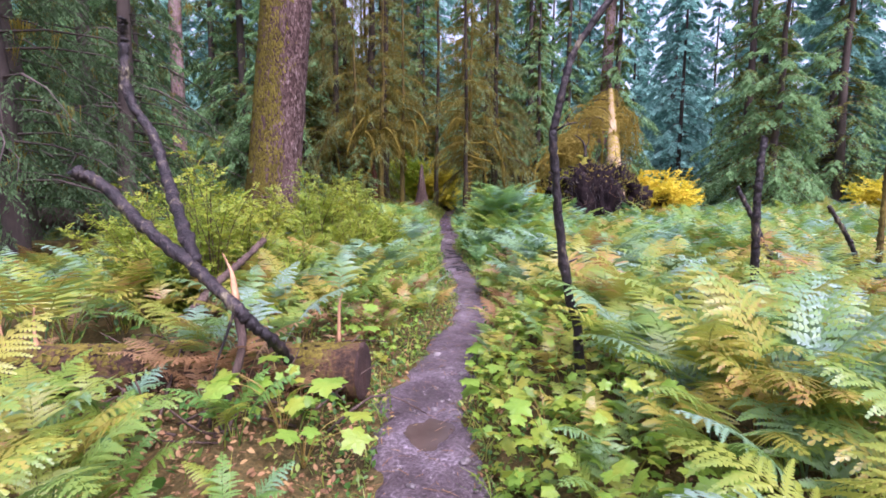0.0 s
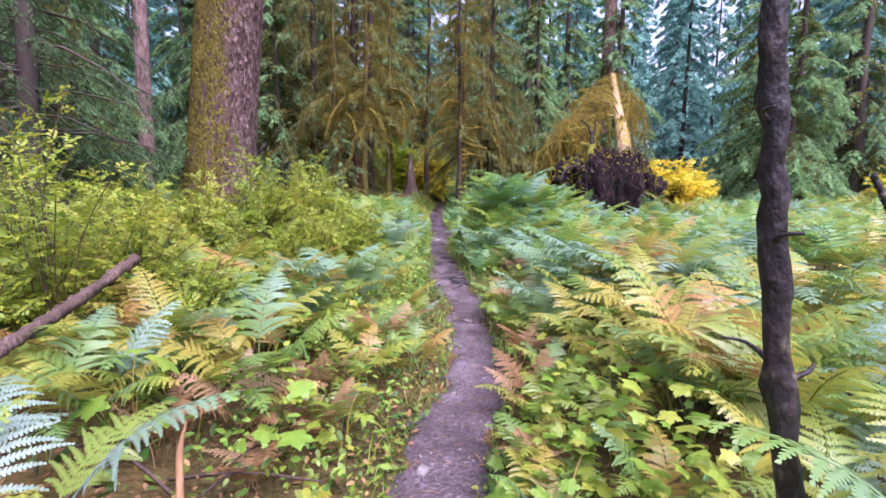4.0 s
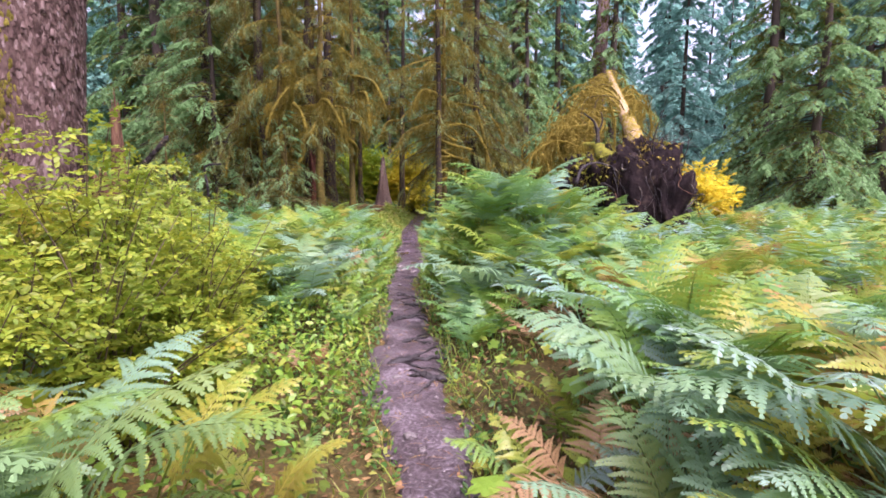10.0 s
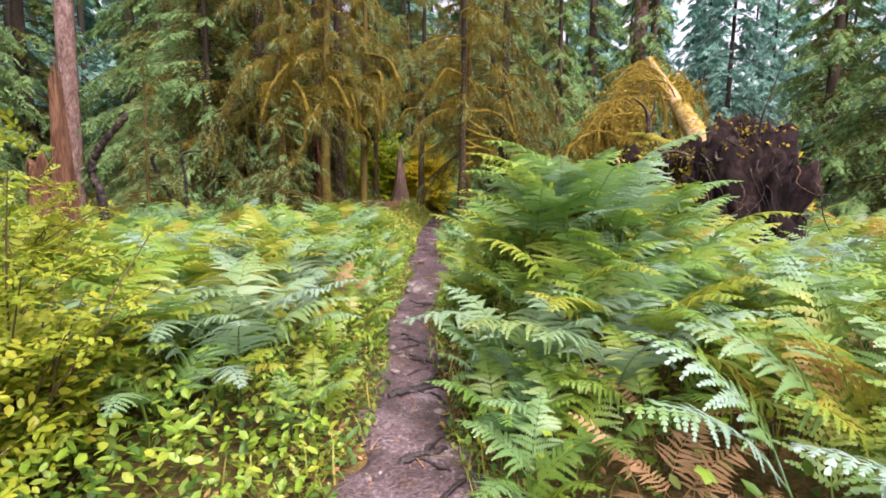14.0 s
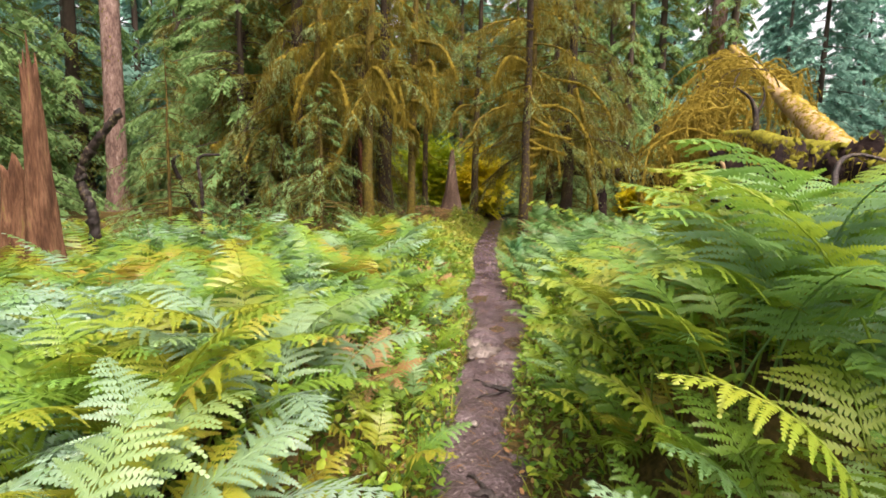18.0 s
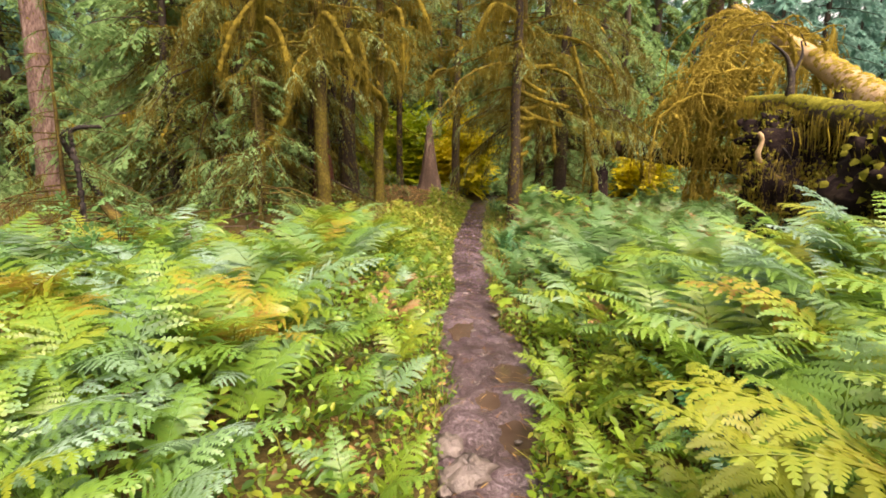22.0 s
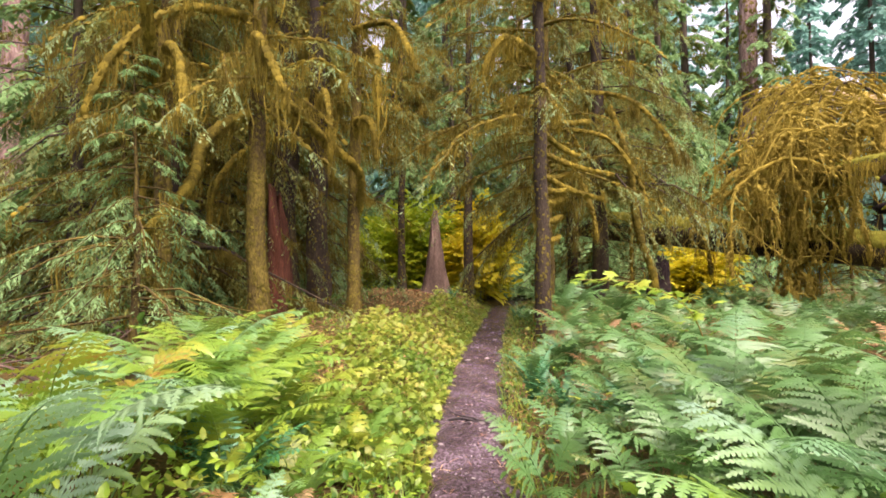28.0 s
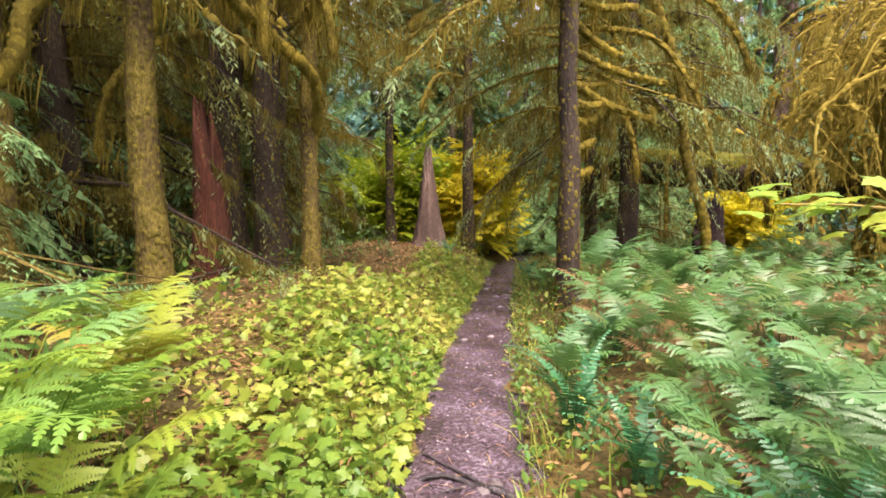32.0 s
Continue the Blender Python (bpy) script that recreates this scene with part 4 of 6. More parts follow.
lg = fallen_log("fallen_log", (-0.6, 3.55, 0.35), (-5.2, 4.1, 0.14), 0.213, "fallen log with sawn end beside the trail, mossy and rusty", M_LOGBARK, M_CUT, 2)
tagged(part("moss", cushions([(-0.1, 0.02, 0), (-2.2, 0.26, -0.1), (-4.5, 0.54, -0.2)], 0.21, 2600, np.random.default_rng(61), (0.012, 0.036), True), M_MOSSTRUNK, lg, "moss and litter on top of the log"), kind="stuff")
stub(lg, [(-3.3, 3.87, 0.35), (-3.32, 3.87, 0.55), (-3.30, 3.87, 0.75)], 0.02, 0.006, M_SPLINTER, "branch_stub", "broken orange branch stub")
stub(lg, [(-3.6, 3.9, 0.35), (-3.62, 3.9, 0.6)], 0.018, 0.006, M_SPLINTER, "branch_stub")
stub(lg, [(-0.8, 3.68, 0.52), (-0.8, 3.7, 0.79), (-0.77, 3.7, 0.92)], 0.02, 0.002, M_SPLINTER, "splinter")
fallen_log("fallen_log", (-6.8, 12.2, 0.85), (-17, 13.2, 0.8), 0.3, "long grey fallen log lying in the forest edge", M_STUMP, M_CUT, 3)
fallen_log("fallen_log", (-5.8, 9.5, 0.45), (-13, 9.8, 0.4), 0.22, "mossy fallen log half hidden by ferns", M_BARK, None, 4)
fallen_log("fallen_log", (2.7, 29.8, 2.42), (11.0, 24.36, 0.96), 0.36, "big suspended fallen log with thick green moss on top", M_TRUNKDARK, M_SOILBALL, 5)
fallen_log("fallen_log", (-4.6, 19.6, 0.25), (-6.25, 20.9, 0.95), 0.09, "leaning mossy dead log at the forest edge", M_BARK, None, 6, sides=10)
pole("dead_snag", [(-6.1, 20.9, 0.8), (-6.25, 20.7, 1.3), (-6.35, 20.4, 1.9), (-6.2, 20.4, 2.1)], 0.06, 0.03, "dark broken branch standing on a leaning log", category="dead tree")
pole("bent_snag", [(-5.2, 16.7, 0.1), (-5.15, 16.7, 1.05), (-5.3, 16.7, 1.6), (-5.1, 16.7, 2.0), (-4.66, 16.7, 2.48)], 0.075, 0.05, "curved black dead snag leaning at the forest edge", category="dead tree")
pole("bent_snag", [(-4.66, 18.5, 0.2), (-4.65, 18.5, 1.42), (-4.68, 18.5, 1.95), (-4.3, 18.5, 2.02)], 0.04, 0.02, "short forked dead snag at the forest edge", category="dead tree")


def broken_stump(name, at, r, h, label, mat, seed, taper=0.35, jag=0.35):
    rng = np.random.default_rng(seed)
    sides, n = 26, 18
    ang = np.linspace(0, 2 * np.pi, sides, endpoint=False)
    top = h * (1 - jag * (0.5 + 0.5 * np.sin(ang + seed)) ** 1.5 - jag * 0.4 * rng.uniform(size=sides))
    V = []
    for i in range(n):
        u = i / (n - 1)
        for j, a in enumerate(ang):
            rr = r * (1 - (1 - taper) * u ** 0.8) * (1 + 0.5 * np.exp(-u * 9)) * (1 + 0.09 * np.sin(a * 6 + seed) + 0.03 * rng.normal())
            V.append((rr * np.cos(a), rr * np.sin(a), -0.15 + (top[j] + 0.15) * u))
    T = []
    for i in range(n - 1):
        for j in range(sides):
            p, q = i * sides + j, i * sides + (j + 1) % sides
            T += [(p, q, q + sides), (p, q + sides, p + sides)]
    V.append((0, 0, h * 0.5))
    c = len(V) - 1
    T += [(c, (n - 1) * sides + j, (n - 1) * sides + (j + 1) % sides) for j in range(sides)]
    e = thing(name, at, label, "stump")
    part("wood", (np.array(V), np.array(T)), mat, e, "", True)
    return e


SNAG_X, SNAG_Y = -5.35, 16.1
broken_stump("tapered_stump", (-1.12, 29.0, gz(-1.12, 29)), 0.4, 2.35, "tall tapered weathered brown stump under the trees", M_STUMP, 3, 0.22)
broken_stump("red_stump", (-3.1, 23.8, gz(-3.1, 23.8)), 0.27, 2.3, "rotten red stump beside mossy hemlocks", M_REDWOOD, 8, 0.65, 0.5)
broken_stump("red_stump", (SNAG_X, SNAG_Y, gz(SNAG_X, SNAG_Y)), 0.25, 3.4 - gz(SNAG_X, SNAG_Y), "tall jagged broken red snag at the forest edge", M_SNAG, 5, 0.34, 0.4)
broken_stump("red_stump", (SNAG_X - 0.4, SNAG_Y + 0.2, gz(SNAG_X - 0.4, SNAG_Y + 0.2)), 0.42, 1.9, "low broken red stump at the forest edge", M_SNAG, 6, 0.5, 0.6)
broken_stump("dark_stump", (3.62, 26.2, gz(3.62, 26.2)), 0.28, 1.55, "dark rotten stump hung with moss below the fallen log", M_SOILBALL, 4, 0.7, 0.5)
for i, (x, y, r) in enumerate([(-16.2, 31.6, 0.42), (13.4, 43, 0.5)]):
    e = thing("old_spruce", (x, y, gz(x, y)), "tall straight pinkish spruce trunk in the forest", "tree", "big trunks in the forest")
    part("trunk", old_trunk(r, 26, 20 + i, (0.6, 0), 0.4), M_BARKPINK, e, "", True)
    part("moss", cushions([(0, 0, 0.2), (0.2, 0, 9), (0.4, 0, 18)], r * 0.85, 700, np.random.default_rng(90 + i), (0.06, 0.16)), M_MOSSTRUNK, e, "olive moss on the bark")["kind"] = "stuff"

# ---- the uprooted tree and the leaning dead tree ----
def lump(c, size, seed, rough=0.22, n=26, square=2.0):
    rng = np.random.default_rng(seed)
    th = np.linspace(0, np.pi, n)
    ph = np.linspace(0, 2 * np.pi, n * 2, endpoint=False)
    V = []
    for a in th:
        for b in ph:
            d = Vector((math.sin(a) * math.cos(b), math.sin(a) * math.sin(b), math.cos(a)))
            k = 1 + rough * 1.6 * noise.noise(d * 2.2 + Vector((seed, 0, 0))) + rough * 0.8 * noise.noise(d * 6.5) + 0.03 * rng.normal()
            if square > 2:
                k /= (abs(d[0]) ** square + abs(d[1]) ** square + abs(d[2]) ** square) ** (1 / square)
            V.append((c[0] + size[0] * d[0] * k, c[1] + size[1] * d[1] * k, c[2] + size[2] * d[2] * k))
    m = n * 2
    T = []
    for i in range(n - 1):
        for j in range(m):
            p, q = i * m + j, i * m + (j + 1) % m
            T += [(p, p + m, q + m), (p, q + m, q)]
    return np.array(V), np.array(T)


up = thing("uprooted_tree", (4.4, 14.85, gz(4.4, 14.85)), "uprooted mossy spruce with a dark upturned root plate", "tree")
UO = np.array(up.matrix_basis.translation)
PH = 2.0 - UO[2]
plate = join([lump((0.05, 0.1, PH * 0.5), (0.62, 0.26, PH * 0.54), 2, 0.3, 44, 3.5), lump((0.42, 0.05, PH * 0.4), (0.34, 0.3, PH * 0.48), 5, 0.4, 34, 3.0), lump((-0.42, 0.15, PH * 0.36), (0.3, 0.3, PH * 0.42), 8, 0.4, 30)])
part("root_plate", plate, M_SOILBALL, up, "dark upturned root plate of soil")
rr = np.random.default_rng(12)
rootmoss = []
for i in range(20):
    # roots that hang down over the dark face
    s = np.array([rr.uniform(-0.65, 0.75), -0.22 - 0.1 * rr.uniform(), PH * rr.uniform(0.5, 1.02)])
    L = rr.uniform(0.25, 0.9)
    part("root", tube(bend([s, s + (rr.normal(0, 0.06), -0.07, -0.2 * L), s + (rr.normal(0, 0.1), -0.1, -0.6 * L), s + (rr.normal(0, 0.14), -0.08, -L)], 9), np.linspace(0.009, 0.003, 9) * rr.uniform(0.4, 1.3), 5, 0.12, rr, False), M_DARKWOOD if i % 9 else M_SNAG, up)
for i in range(36):
    # roots that stick out round the rim
    a = rr.uniform(-0.2, math.pi + 0.2)
    s = np.array([0.05 + 0.7 * math.cos(a), rr.uniform(-0.15, 0.2), PH * (0.5 + 0.52 * math.sin(a))])
    d = np.array([math.cos(a), rr.uniform(-0.6, 0.3), math.sin(a) * 0.7]) * rr.uniform(0.08, 0.26)
    part("root", tube(bend([s - d * 0.4, s + d * 0.4 + rr.normal(0, 0.05, 3), s + d * 0.7 + rr.normal(0, 0.07, 3), s + d + rr.normal(0, 0.09, 3)], 9), np.linspace(0.024, 0.004, 9) * rr.uniform(0.3, 1.4), 5, 0.12, rr, False), M_DARKWOOD, up)
    if rr.uniform() < 0.7:
        rootmoss.append(place(*(s + d * 0.2), rr.uniform(0, 6), 0, rr.uniform(0.15, 0.45)))
stub(up, [(4.5, 14.75, 1.95), (4.47, 14.7, 2.3), (4.58, 14.68, 2.7), (4.68, 14.66, 3.1)], 0.014, 0.003, M_DARKWOOD, "twig", "thin bare sapling growing on the root plate")
stub(up, [(4.47, 14.72, 2.3), (4.3, 14.7, 2.42), (4.22, 14.7, 2.5)], 0.008, 0.003)
rim = plate[0][rr.permutation(len(plate[0]))]
rim = rim[rim[:, 2] > PH * 0.9][:420]
tagged(part("rim_moss", scatter(CUSHION, [place(p[0], p[1], p[2], rr.uniform(0, 6), rr.normal(0, 0.5), rr.uniform(0.025, 0.06), rr.normal(-0.6, 0.6)) for p in rim]), M_MOSSDRY, up, "golden moss along the top of the root plate"), kind="stuff")
tagged(part("root_moss", scatter(DRAPE, rootmoss), M_MOSS, up, "moss hanging from the roots"), kind="stuff")
AL = bend(np.array([(4.5, 15.0, 1.45), (5.1, 17.4, 1.85), (5.83, 20.65, 2.3), (6.7, 23.6, 2.8), (7.0, 26.6, 3.1)]) - UO, 30)
AR = np.linspace(0.36, 0.12, 30)
part("trunk", tube(AL, AR, 14, 0.04), M_TRUNKDARK, up, "mossy fallen trunk behind the root plate", True)
tagged(part("trunk_moss", cushions(AL, AR, 2600, rr, (0.03, 0.1), True), M_MOSSLOG, up, "thick golden green moss on top of the trunk"), kind="stuff")
tagged(part("hanging_moss", scatter(DRAPE, [place(*(AL[rr.integers(2, 30)] + (rr.normal(0, 0.2), rr.normal(0, 0.2), 0.05)), rr.uniform(0, 6), 0, 0.2 + 0.9 * rr.uniform() ** 2) for i in range(420)]), M_MOSS, up, "moss hanging in curtains below the trunk"), kind="stuff")
heap = join([lump(np.array((4.35, 17.1, 1.3)) - UO, (0.6, 0.6, 0.75), 31, 0.5, 36), lump(np.array((5.6, 17.0, 1.2)) - UO, (0.6, 0.6, 0.85), 33, 0.45, 30)])
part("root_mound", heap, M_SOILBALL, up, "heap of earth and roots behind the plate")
skin = heap[0][rr.permutation(len(heap[0]))]
skin = skin[skin[:, 2] > 0.35]
tagged(part("heap_moss", scatter(CUSHION, [place(p[0], p[1], p[2], rr.uniform(0, 6), rr.normal(0, 0.5), rr.uniform(0.03, 0.1), rr.normal(-0.6, 0.6)) for p in skin[:2600] if noise.noise((p[0] * 1.7, p[1] * 1.7, p[2] * 1.7)) > -0.5]), M_MOSSLOG, up, "golden olive moss over the heap"), kind="stuff")
tagged(part("heap_drapery", scatter(DRAPE, [place(p[0], p[1], p[2] + 0.05, rr.uniform(0, 6), 0, 0.12 + 0.5 * rr.uniform() ** 2) for p in skin[:700]]), M_MOSS, up, "moss hanging over the heap"), kind="stuff")
for k in range(26):
    # a tangle of dark twigs above the heap
    p = np.array((rr.uniform(5.2, 6.2), rr.uniform(16.7, 17.4), rr.uniform(1.8, 2.1)))
    stub(up, [p, p + (rr.normal(0, 0.12), rr.normal(0, 0.1), 0.3), p + (rr.normal(0.1, 0.25), rr.normal(0, 0.1), rr.uniform(0.4, 0.75)), p + (rr.normal(0.15, 0.35), rr.normal(0, 0.1), rr.uniform(0.5, 1.1))], 0.016 * rr.uniform(0.5, 1.3), 0.003)
stub(up, [(3.3, 15.2, 1.55), (3.5, 15.5, 1.85), (3.9, 15.8, 1.95), (4.3, 15.6, 1.8)], 0.03, 0.015, M_DARKWOOD, "branch", "bent dark branch over the heap")
stub(up, [(6.62, 23.44, 2.9), (6.6, 23.4, 3.3), (6.45, 23.4, 3.7), (6.05, 23.3, 3.95)], 0.09, 0.015, M_DARKWOOD, "branch", "dark forked branch standing on the trunk")
stub(up, [(6.6, 23.42, 3.3), (6.75, 23.4, 3.7), (6.7, 23.4, 4.0)], 0.04, 0.012, M_DARKWOOD, "branch")

lt = thing("leaning_dead_tree", (6.5, 19.0, gz(6.5, 19.0)), "leaning dead spruce with bare pale trunk and arching golden mossy limbs", "tree")
LO = np.array(lt.matrix_basis.translation)
TY2 = np.linspace(18.2, 38.6, 60)
TP = np.stack([8.5 + (TY2 - 25.3) * 0.307, TY2, np.maximum(3.8 + (TY2 - 25.3) * 0.366, 0.3)], -1) - LO
part("trunk", tube(TP, np.linspace(0.33, 0.13, 60), 14, 0.03), M_PALEWOOD, lt, "bare pale leaning trunk", True)


def arching(p, dx, dy, lift, drop, rng):
    k = 0.05 * abs(dx)
    line = bend([p, p + (0.28 * dx, 0.28 * dy, 0.8 * lift) + rng.normal(0, k, 3), p + (0.62 * dx, 0.62 * dy, lift) + rng.normal(0, k, 3), p + (0.9 * dx, 0.9 * dy, -0.2 * drop) + rng.normal(0, k, 3), p + (0.98 * dx, dy, -0.65 * drop) + rng.normal(0, k, 3), p + (dx * rng.uniform(0.85, 1.05), dy, -drop)], 20)
    line[:, 2] = np.maximum(line[:, 2], 0.1)
    return line


def on_trunk(y):
    return np.array([np.interp(y, TY2, TP[:, c]) for c in range(3)])


rr = np.random.default_rng(13)
arcs = []
for i in range(46):
    y = rr.uniform(29.5, 38.4)
    f = (y - 29.5) / 9
    arcs.append((y, rr.choice([-1, 1], p=[0.55, 0.45]) * rr.uniform(0.5, 2.6) * (1 - 0.68 * f), rr.uniform(-0.2, 1.2), rr.uniform(0.0, 0.45) * (1 - f), rr.uniform(1.0, 3.4) * (1 - 0.45 * f)))
for i in range(30):
    arcs.append((rr.uniform(26.5, 32.5), -rr.uniform(1.2, 3.4), rr.uniform(-0.2, 1.6), rr.uniform(0.1, 0.85), rr.uniform(1.4, 3.0)))
for i in range(16):
    arcs.append((rr.uniform(27.5, 32.0), rr.uniform(0.5, 1.8), rr.uniform(-0.3, 1.0), rr.uniform(0.0, 0.4), rr.uniform(0.8, 2.0)))
drapes, fuzz = [], []
sprays = [arching(on_trunk(y), dx, dy, lift, drop, rr) for y, dx, dy, lift, drop in arcs]
for i in range(34):
    # curling limbs that spring from the low trunk and hang over the suspended log
    p = np.array((6.9, 26.0, 3.0)) + rr.uniform(0, 1) * np.array((0.9, 0.2, 0.9)) + rr.normal(0, 0.12, 3) - LO
    sprays.append(arching(p, -rr.uniform(0.5, 2.5), rr.uniform(-0.6, 0.9), rr.uniform(0.0, 0.7), rr.uniform(0.7, 2.0), rr))
for i in range(16):
    # a sheaf of mossed limbs that comes down to the ground
    p = np.array((7.1, 26.4, 2.9)) + rr.normal(0, 0.25, 3) - LO
    q = np.array((6.25, 26.5, 0.2)) + rr.normal(0, 0.2, 3) * (1, 1, 0) - LO
    sprays.append(bend([p, p + (-0.35, 0.05, 0.05) + rr.normal(0, 0.12, 3), 0.5 * (p + q) + (-0.12, 0, 0.35) + rr.normal(0, 0.14, 3), 0.25 * p + 0.75 * q + rr.normal(0, 0.1, 3), q], 20))
for line in sprays:
    thick = 0.3 + 0.75 * rr.uniform() ** 2
    wave = np.cumsum(rr.normal(0, 0.028, (20, 3)), 0)
    line = line + wave - wave[0]
    part("dead_limb", tube(line, np.linspace(0.042, 0.012, 20) * thick, 5, 0.2, rr, False), M_MOSSDRY if rr.uniform() < 0.85 else M_DARKWOOD, lt, "arching dead limb coated in golden moss")
    fuzz.append(cushions(line, np.linspace(0.038, 0.011, 20) * thick, 60, rr, (0.02, 0.085)))
    for q in range(8):
        tw = line[rr.integers(5, 19)]
        e2 = tw + np.array([rr.normal(0, 0.25), rr.normal(0, 0.25), -rr.uniform(0.2, 1.0)])
        twig = bend([tw, tw * 0.6 + e2 * 0.4 + (rr.normal(0, 0.14), rr.normal(0, 0.1), 0.16), e2 + rr.normal(0, 0.05, 3)], 7)
        fuzz.append(tube(twig, np.linspace(0.016, 0.006, 7), 3, 0.2, rr, False))
        fuzz.append(cushions(twig, 0.01, 8, rr, (0.016, 0.06)))
    for q in range(13):
        w = line[rr.integers(3, 20)]
        drapes.append(place(w[0], w[1], w[2], rr.uniform(0, 6), 0, 0.1 + 0.6 * rr.uniform() ** 2))
tagged(part("hanging_moss", scatter(DRAPE, drapes), M_MOSSDRY, lt, "dry golden moss hanging in strands"), kind="stuff")
tagged(part("limb_moss", join(fuzz), M_MOSSDRY, lt, "fuzzy golden moss and twigs on the dead limbs"), kind="stuff")
tagged(part("trunk_moss", join([cushions(TP[36:], 0.19, 420, rr, (0.04, 0.11)), cushions(TP[6:24], 0.29, 420, rr, (0.04, 0.11), True), cushions(TP[24:36], 0.24, 120, rr, (0.03, 0.08), True)]), M_MOSSDRY, lt, "golden moss along the upper trunk"), kind="stuff")
MO = np.array((6.2, 21.4, gz(6.2, 21.4))) - LO
# the last near-black lump stands in for the shaded hollow under the trunk
mound = join([lump(MO + (0.5, 0.2, 0.9), (0.95, 0.75, 1.2), 21, 0.5, 40), lump(MO + (-0.2, 0.0, 0.5), (0.5, 0.5, 0.6), 22, 0.5, 34), lump(MO + (-0.75, 0.1, 0.45), (0.42, 0.4, 0.75), 24, 0.5, 30), lump(MO + (1.6, 0.1, 0.7), (0.9, 0.7, 0.95), 23, 0.5, 34), lump(MO + (0.2, 1.2, 1.7), (0.8, 0.4, 0.5), 25, 0.5, 30)])
part("root_mound", mound, M_SOILBALL, lt, "mound of roots below the trunk, a near-black lump for its shaded hollow")
skin = mound[0][rr.permutation(len(mound[0]))]
crest = skin[(skin[:, 2] > MO[2] + 0.4) & (skin[:, 1] < MO[1] + 0.8)][:2100]
tagged(part("mound_moss", scatter(DRAPE, [place(p[0], p[1], p[2] + 0.05, rr.uniform(0, 6), 0, 0.12 + 0.5 * rr.uniform() ** 2) for p in crest]), M_MOSSDRY, lt, "curtains of golden moss over the root mound"), kind="stuff")
flank = skin[skin[:, 2] > MO[2] + 0.2]
flank = np.concatenate([flank, flank + rr.normal(0, 0.04, flank.shape)])
tagged(part("cushion_moss", scatter(CUSHION, [place(p[0], p[1], p[2], rr.uniform(0, 6), rr.normal(0, 0.5), rr.uniform(0.02, 0.06), rr.normal(-0.6, 0.6)) for p in flank if noise.noise((p[0] * 1.6, p[1] * 1.6, p[2] * 1.6)) > -0.2]), M_MOSSLOG, lt, "golden olive moss on the root mound"), kind="stuff")
for p in skin[skin[:, 2] > MO[2] + 1.0][:60]:
    part("root", tube(bend([p, p + (rr.normal(0, 0.1), -0.15, -0.25), p + (rr.normal(0, 0.2), -0.15, -rr.uniform(0.4, 0.9))], 7), np.linspace(0.02, 0.006, 7), 4, 0.15, rr, False), M_DARKWOOD, lt)
stub(lt, [(5.35, 21.5, 1.1), (5.2, 21.45, 1.5), (5.02, 21.4, 1.75), (5.08, 21.4, 1.98), (5.0, 21.4, 2.12)], 0.07, 0.03, M_PALEWOOD, "dead_limb", "pale splintered limb standing on the root mound")
stub(lt, [(5.2, 21.45, 1.45), (5.4, 21.4, 1.4), (5.5, 21.4, 1.25)], 0.03, 0.012, M_PALEWOOD, "dead_limb")

# moss over the suspended log
rr = np.random.default_rng(14)
lm = []
for i in range(900):
    t = rr.uniform(0, 1)
    p = np.array([2.7, 29.8, 2.42]) * (1 - t) + np.array([8.8, 25.8, 1.35]) * t
    a = rr.uniform(-1.2, 1.2)
    lm.append(place(p[0] + 0.2 * math.sin(a), p[1] + 0.3 * math.sin(a), p[2] + 0.36 * math.cos(a), rr.uniform(0, 6), 0, 0.08 + 0.7 * rr.uniform() ** 3))
tagged(part("log_moss", scatter(DRAPE, lm), M_MOSSLOG, None, "thick green moss draped over the suspended log"), category="moss", kind="stuff")
tagged(part("log_moss", cushions(bend([(2.7, 29.8, 2.42), (6.85, 27.08, 1.69), (11.0, 24.36, 0.96)], 20), 0.35, 3200, rr, (0.05, 0.17), True), M_MOSSLOG, None, "cushions of moss along the top of the log"), category="moss", kind="stuff")


# ---- mossy limbs of the grove ----
def mossy_limb(pts, r0, r1, seed, strands=30, label="thick moss-coated limb arching between hemlocks", size=0.5, moss=None):
    rng = np.random.default_rng(seed)
    e = thing("mossy_limb", pts[0], label, "branch")
    line = bend(np.asarray(pts, float) - np.asarray(pts[0], float), 24)
    rad = np.linspace(r0, r1, 24) * 0.78
    part("limb", tube(line, rad, 8, 0.12, rng), M_LIMB, e, "", True)
    tagged(part("moss", cushions(line, rad, 620, rng, (0.02, 0.085)), moss or M_MOSS, e, "thick yellow-green moss"), kind="stuff")
    ms = []
    for i in range(int(2.2 * strands)):
        w = line[rng.integers(1, 24)]
        ms.append(place(w[0], w[1], w[2], rng.uniform(0, 6), 0, size * (0.3 + 0.9 * rng.uniform() ** 2)))
    if ms:
        tagged(part("hanging_moss", scatter(DRAPE, ms), moss or M_MOSS, e, "moss hanging in strands"), kind="stuff")
    return e


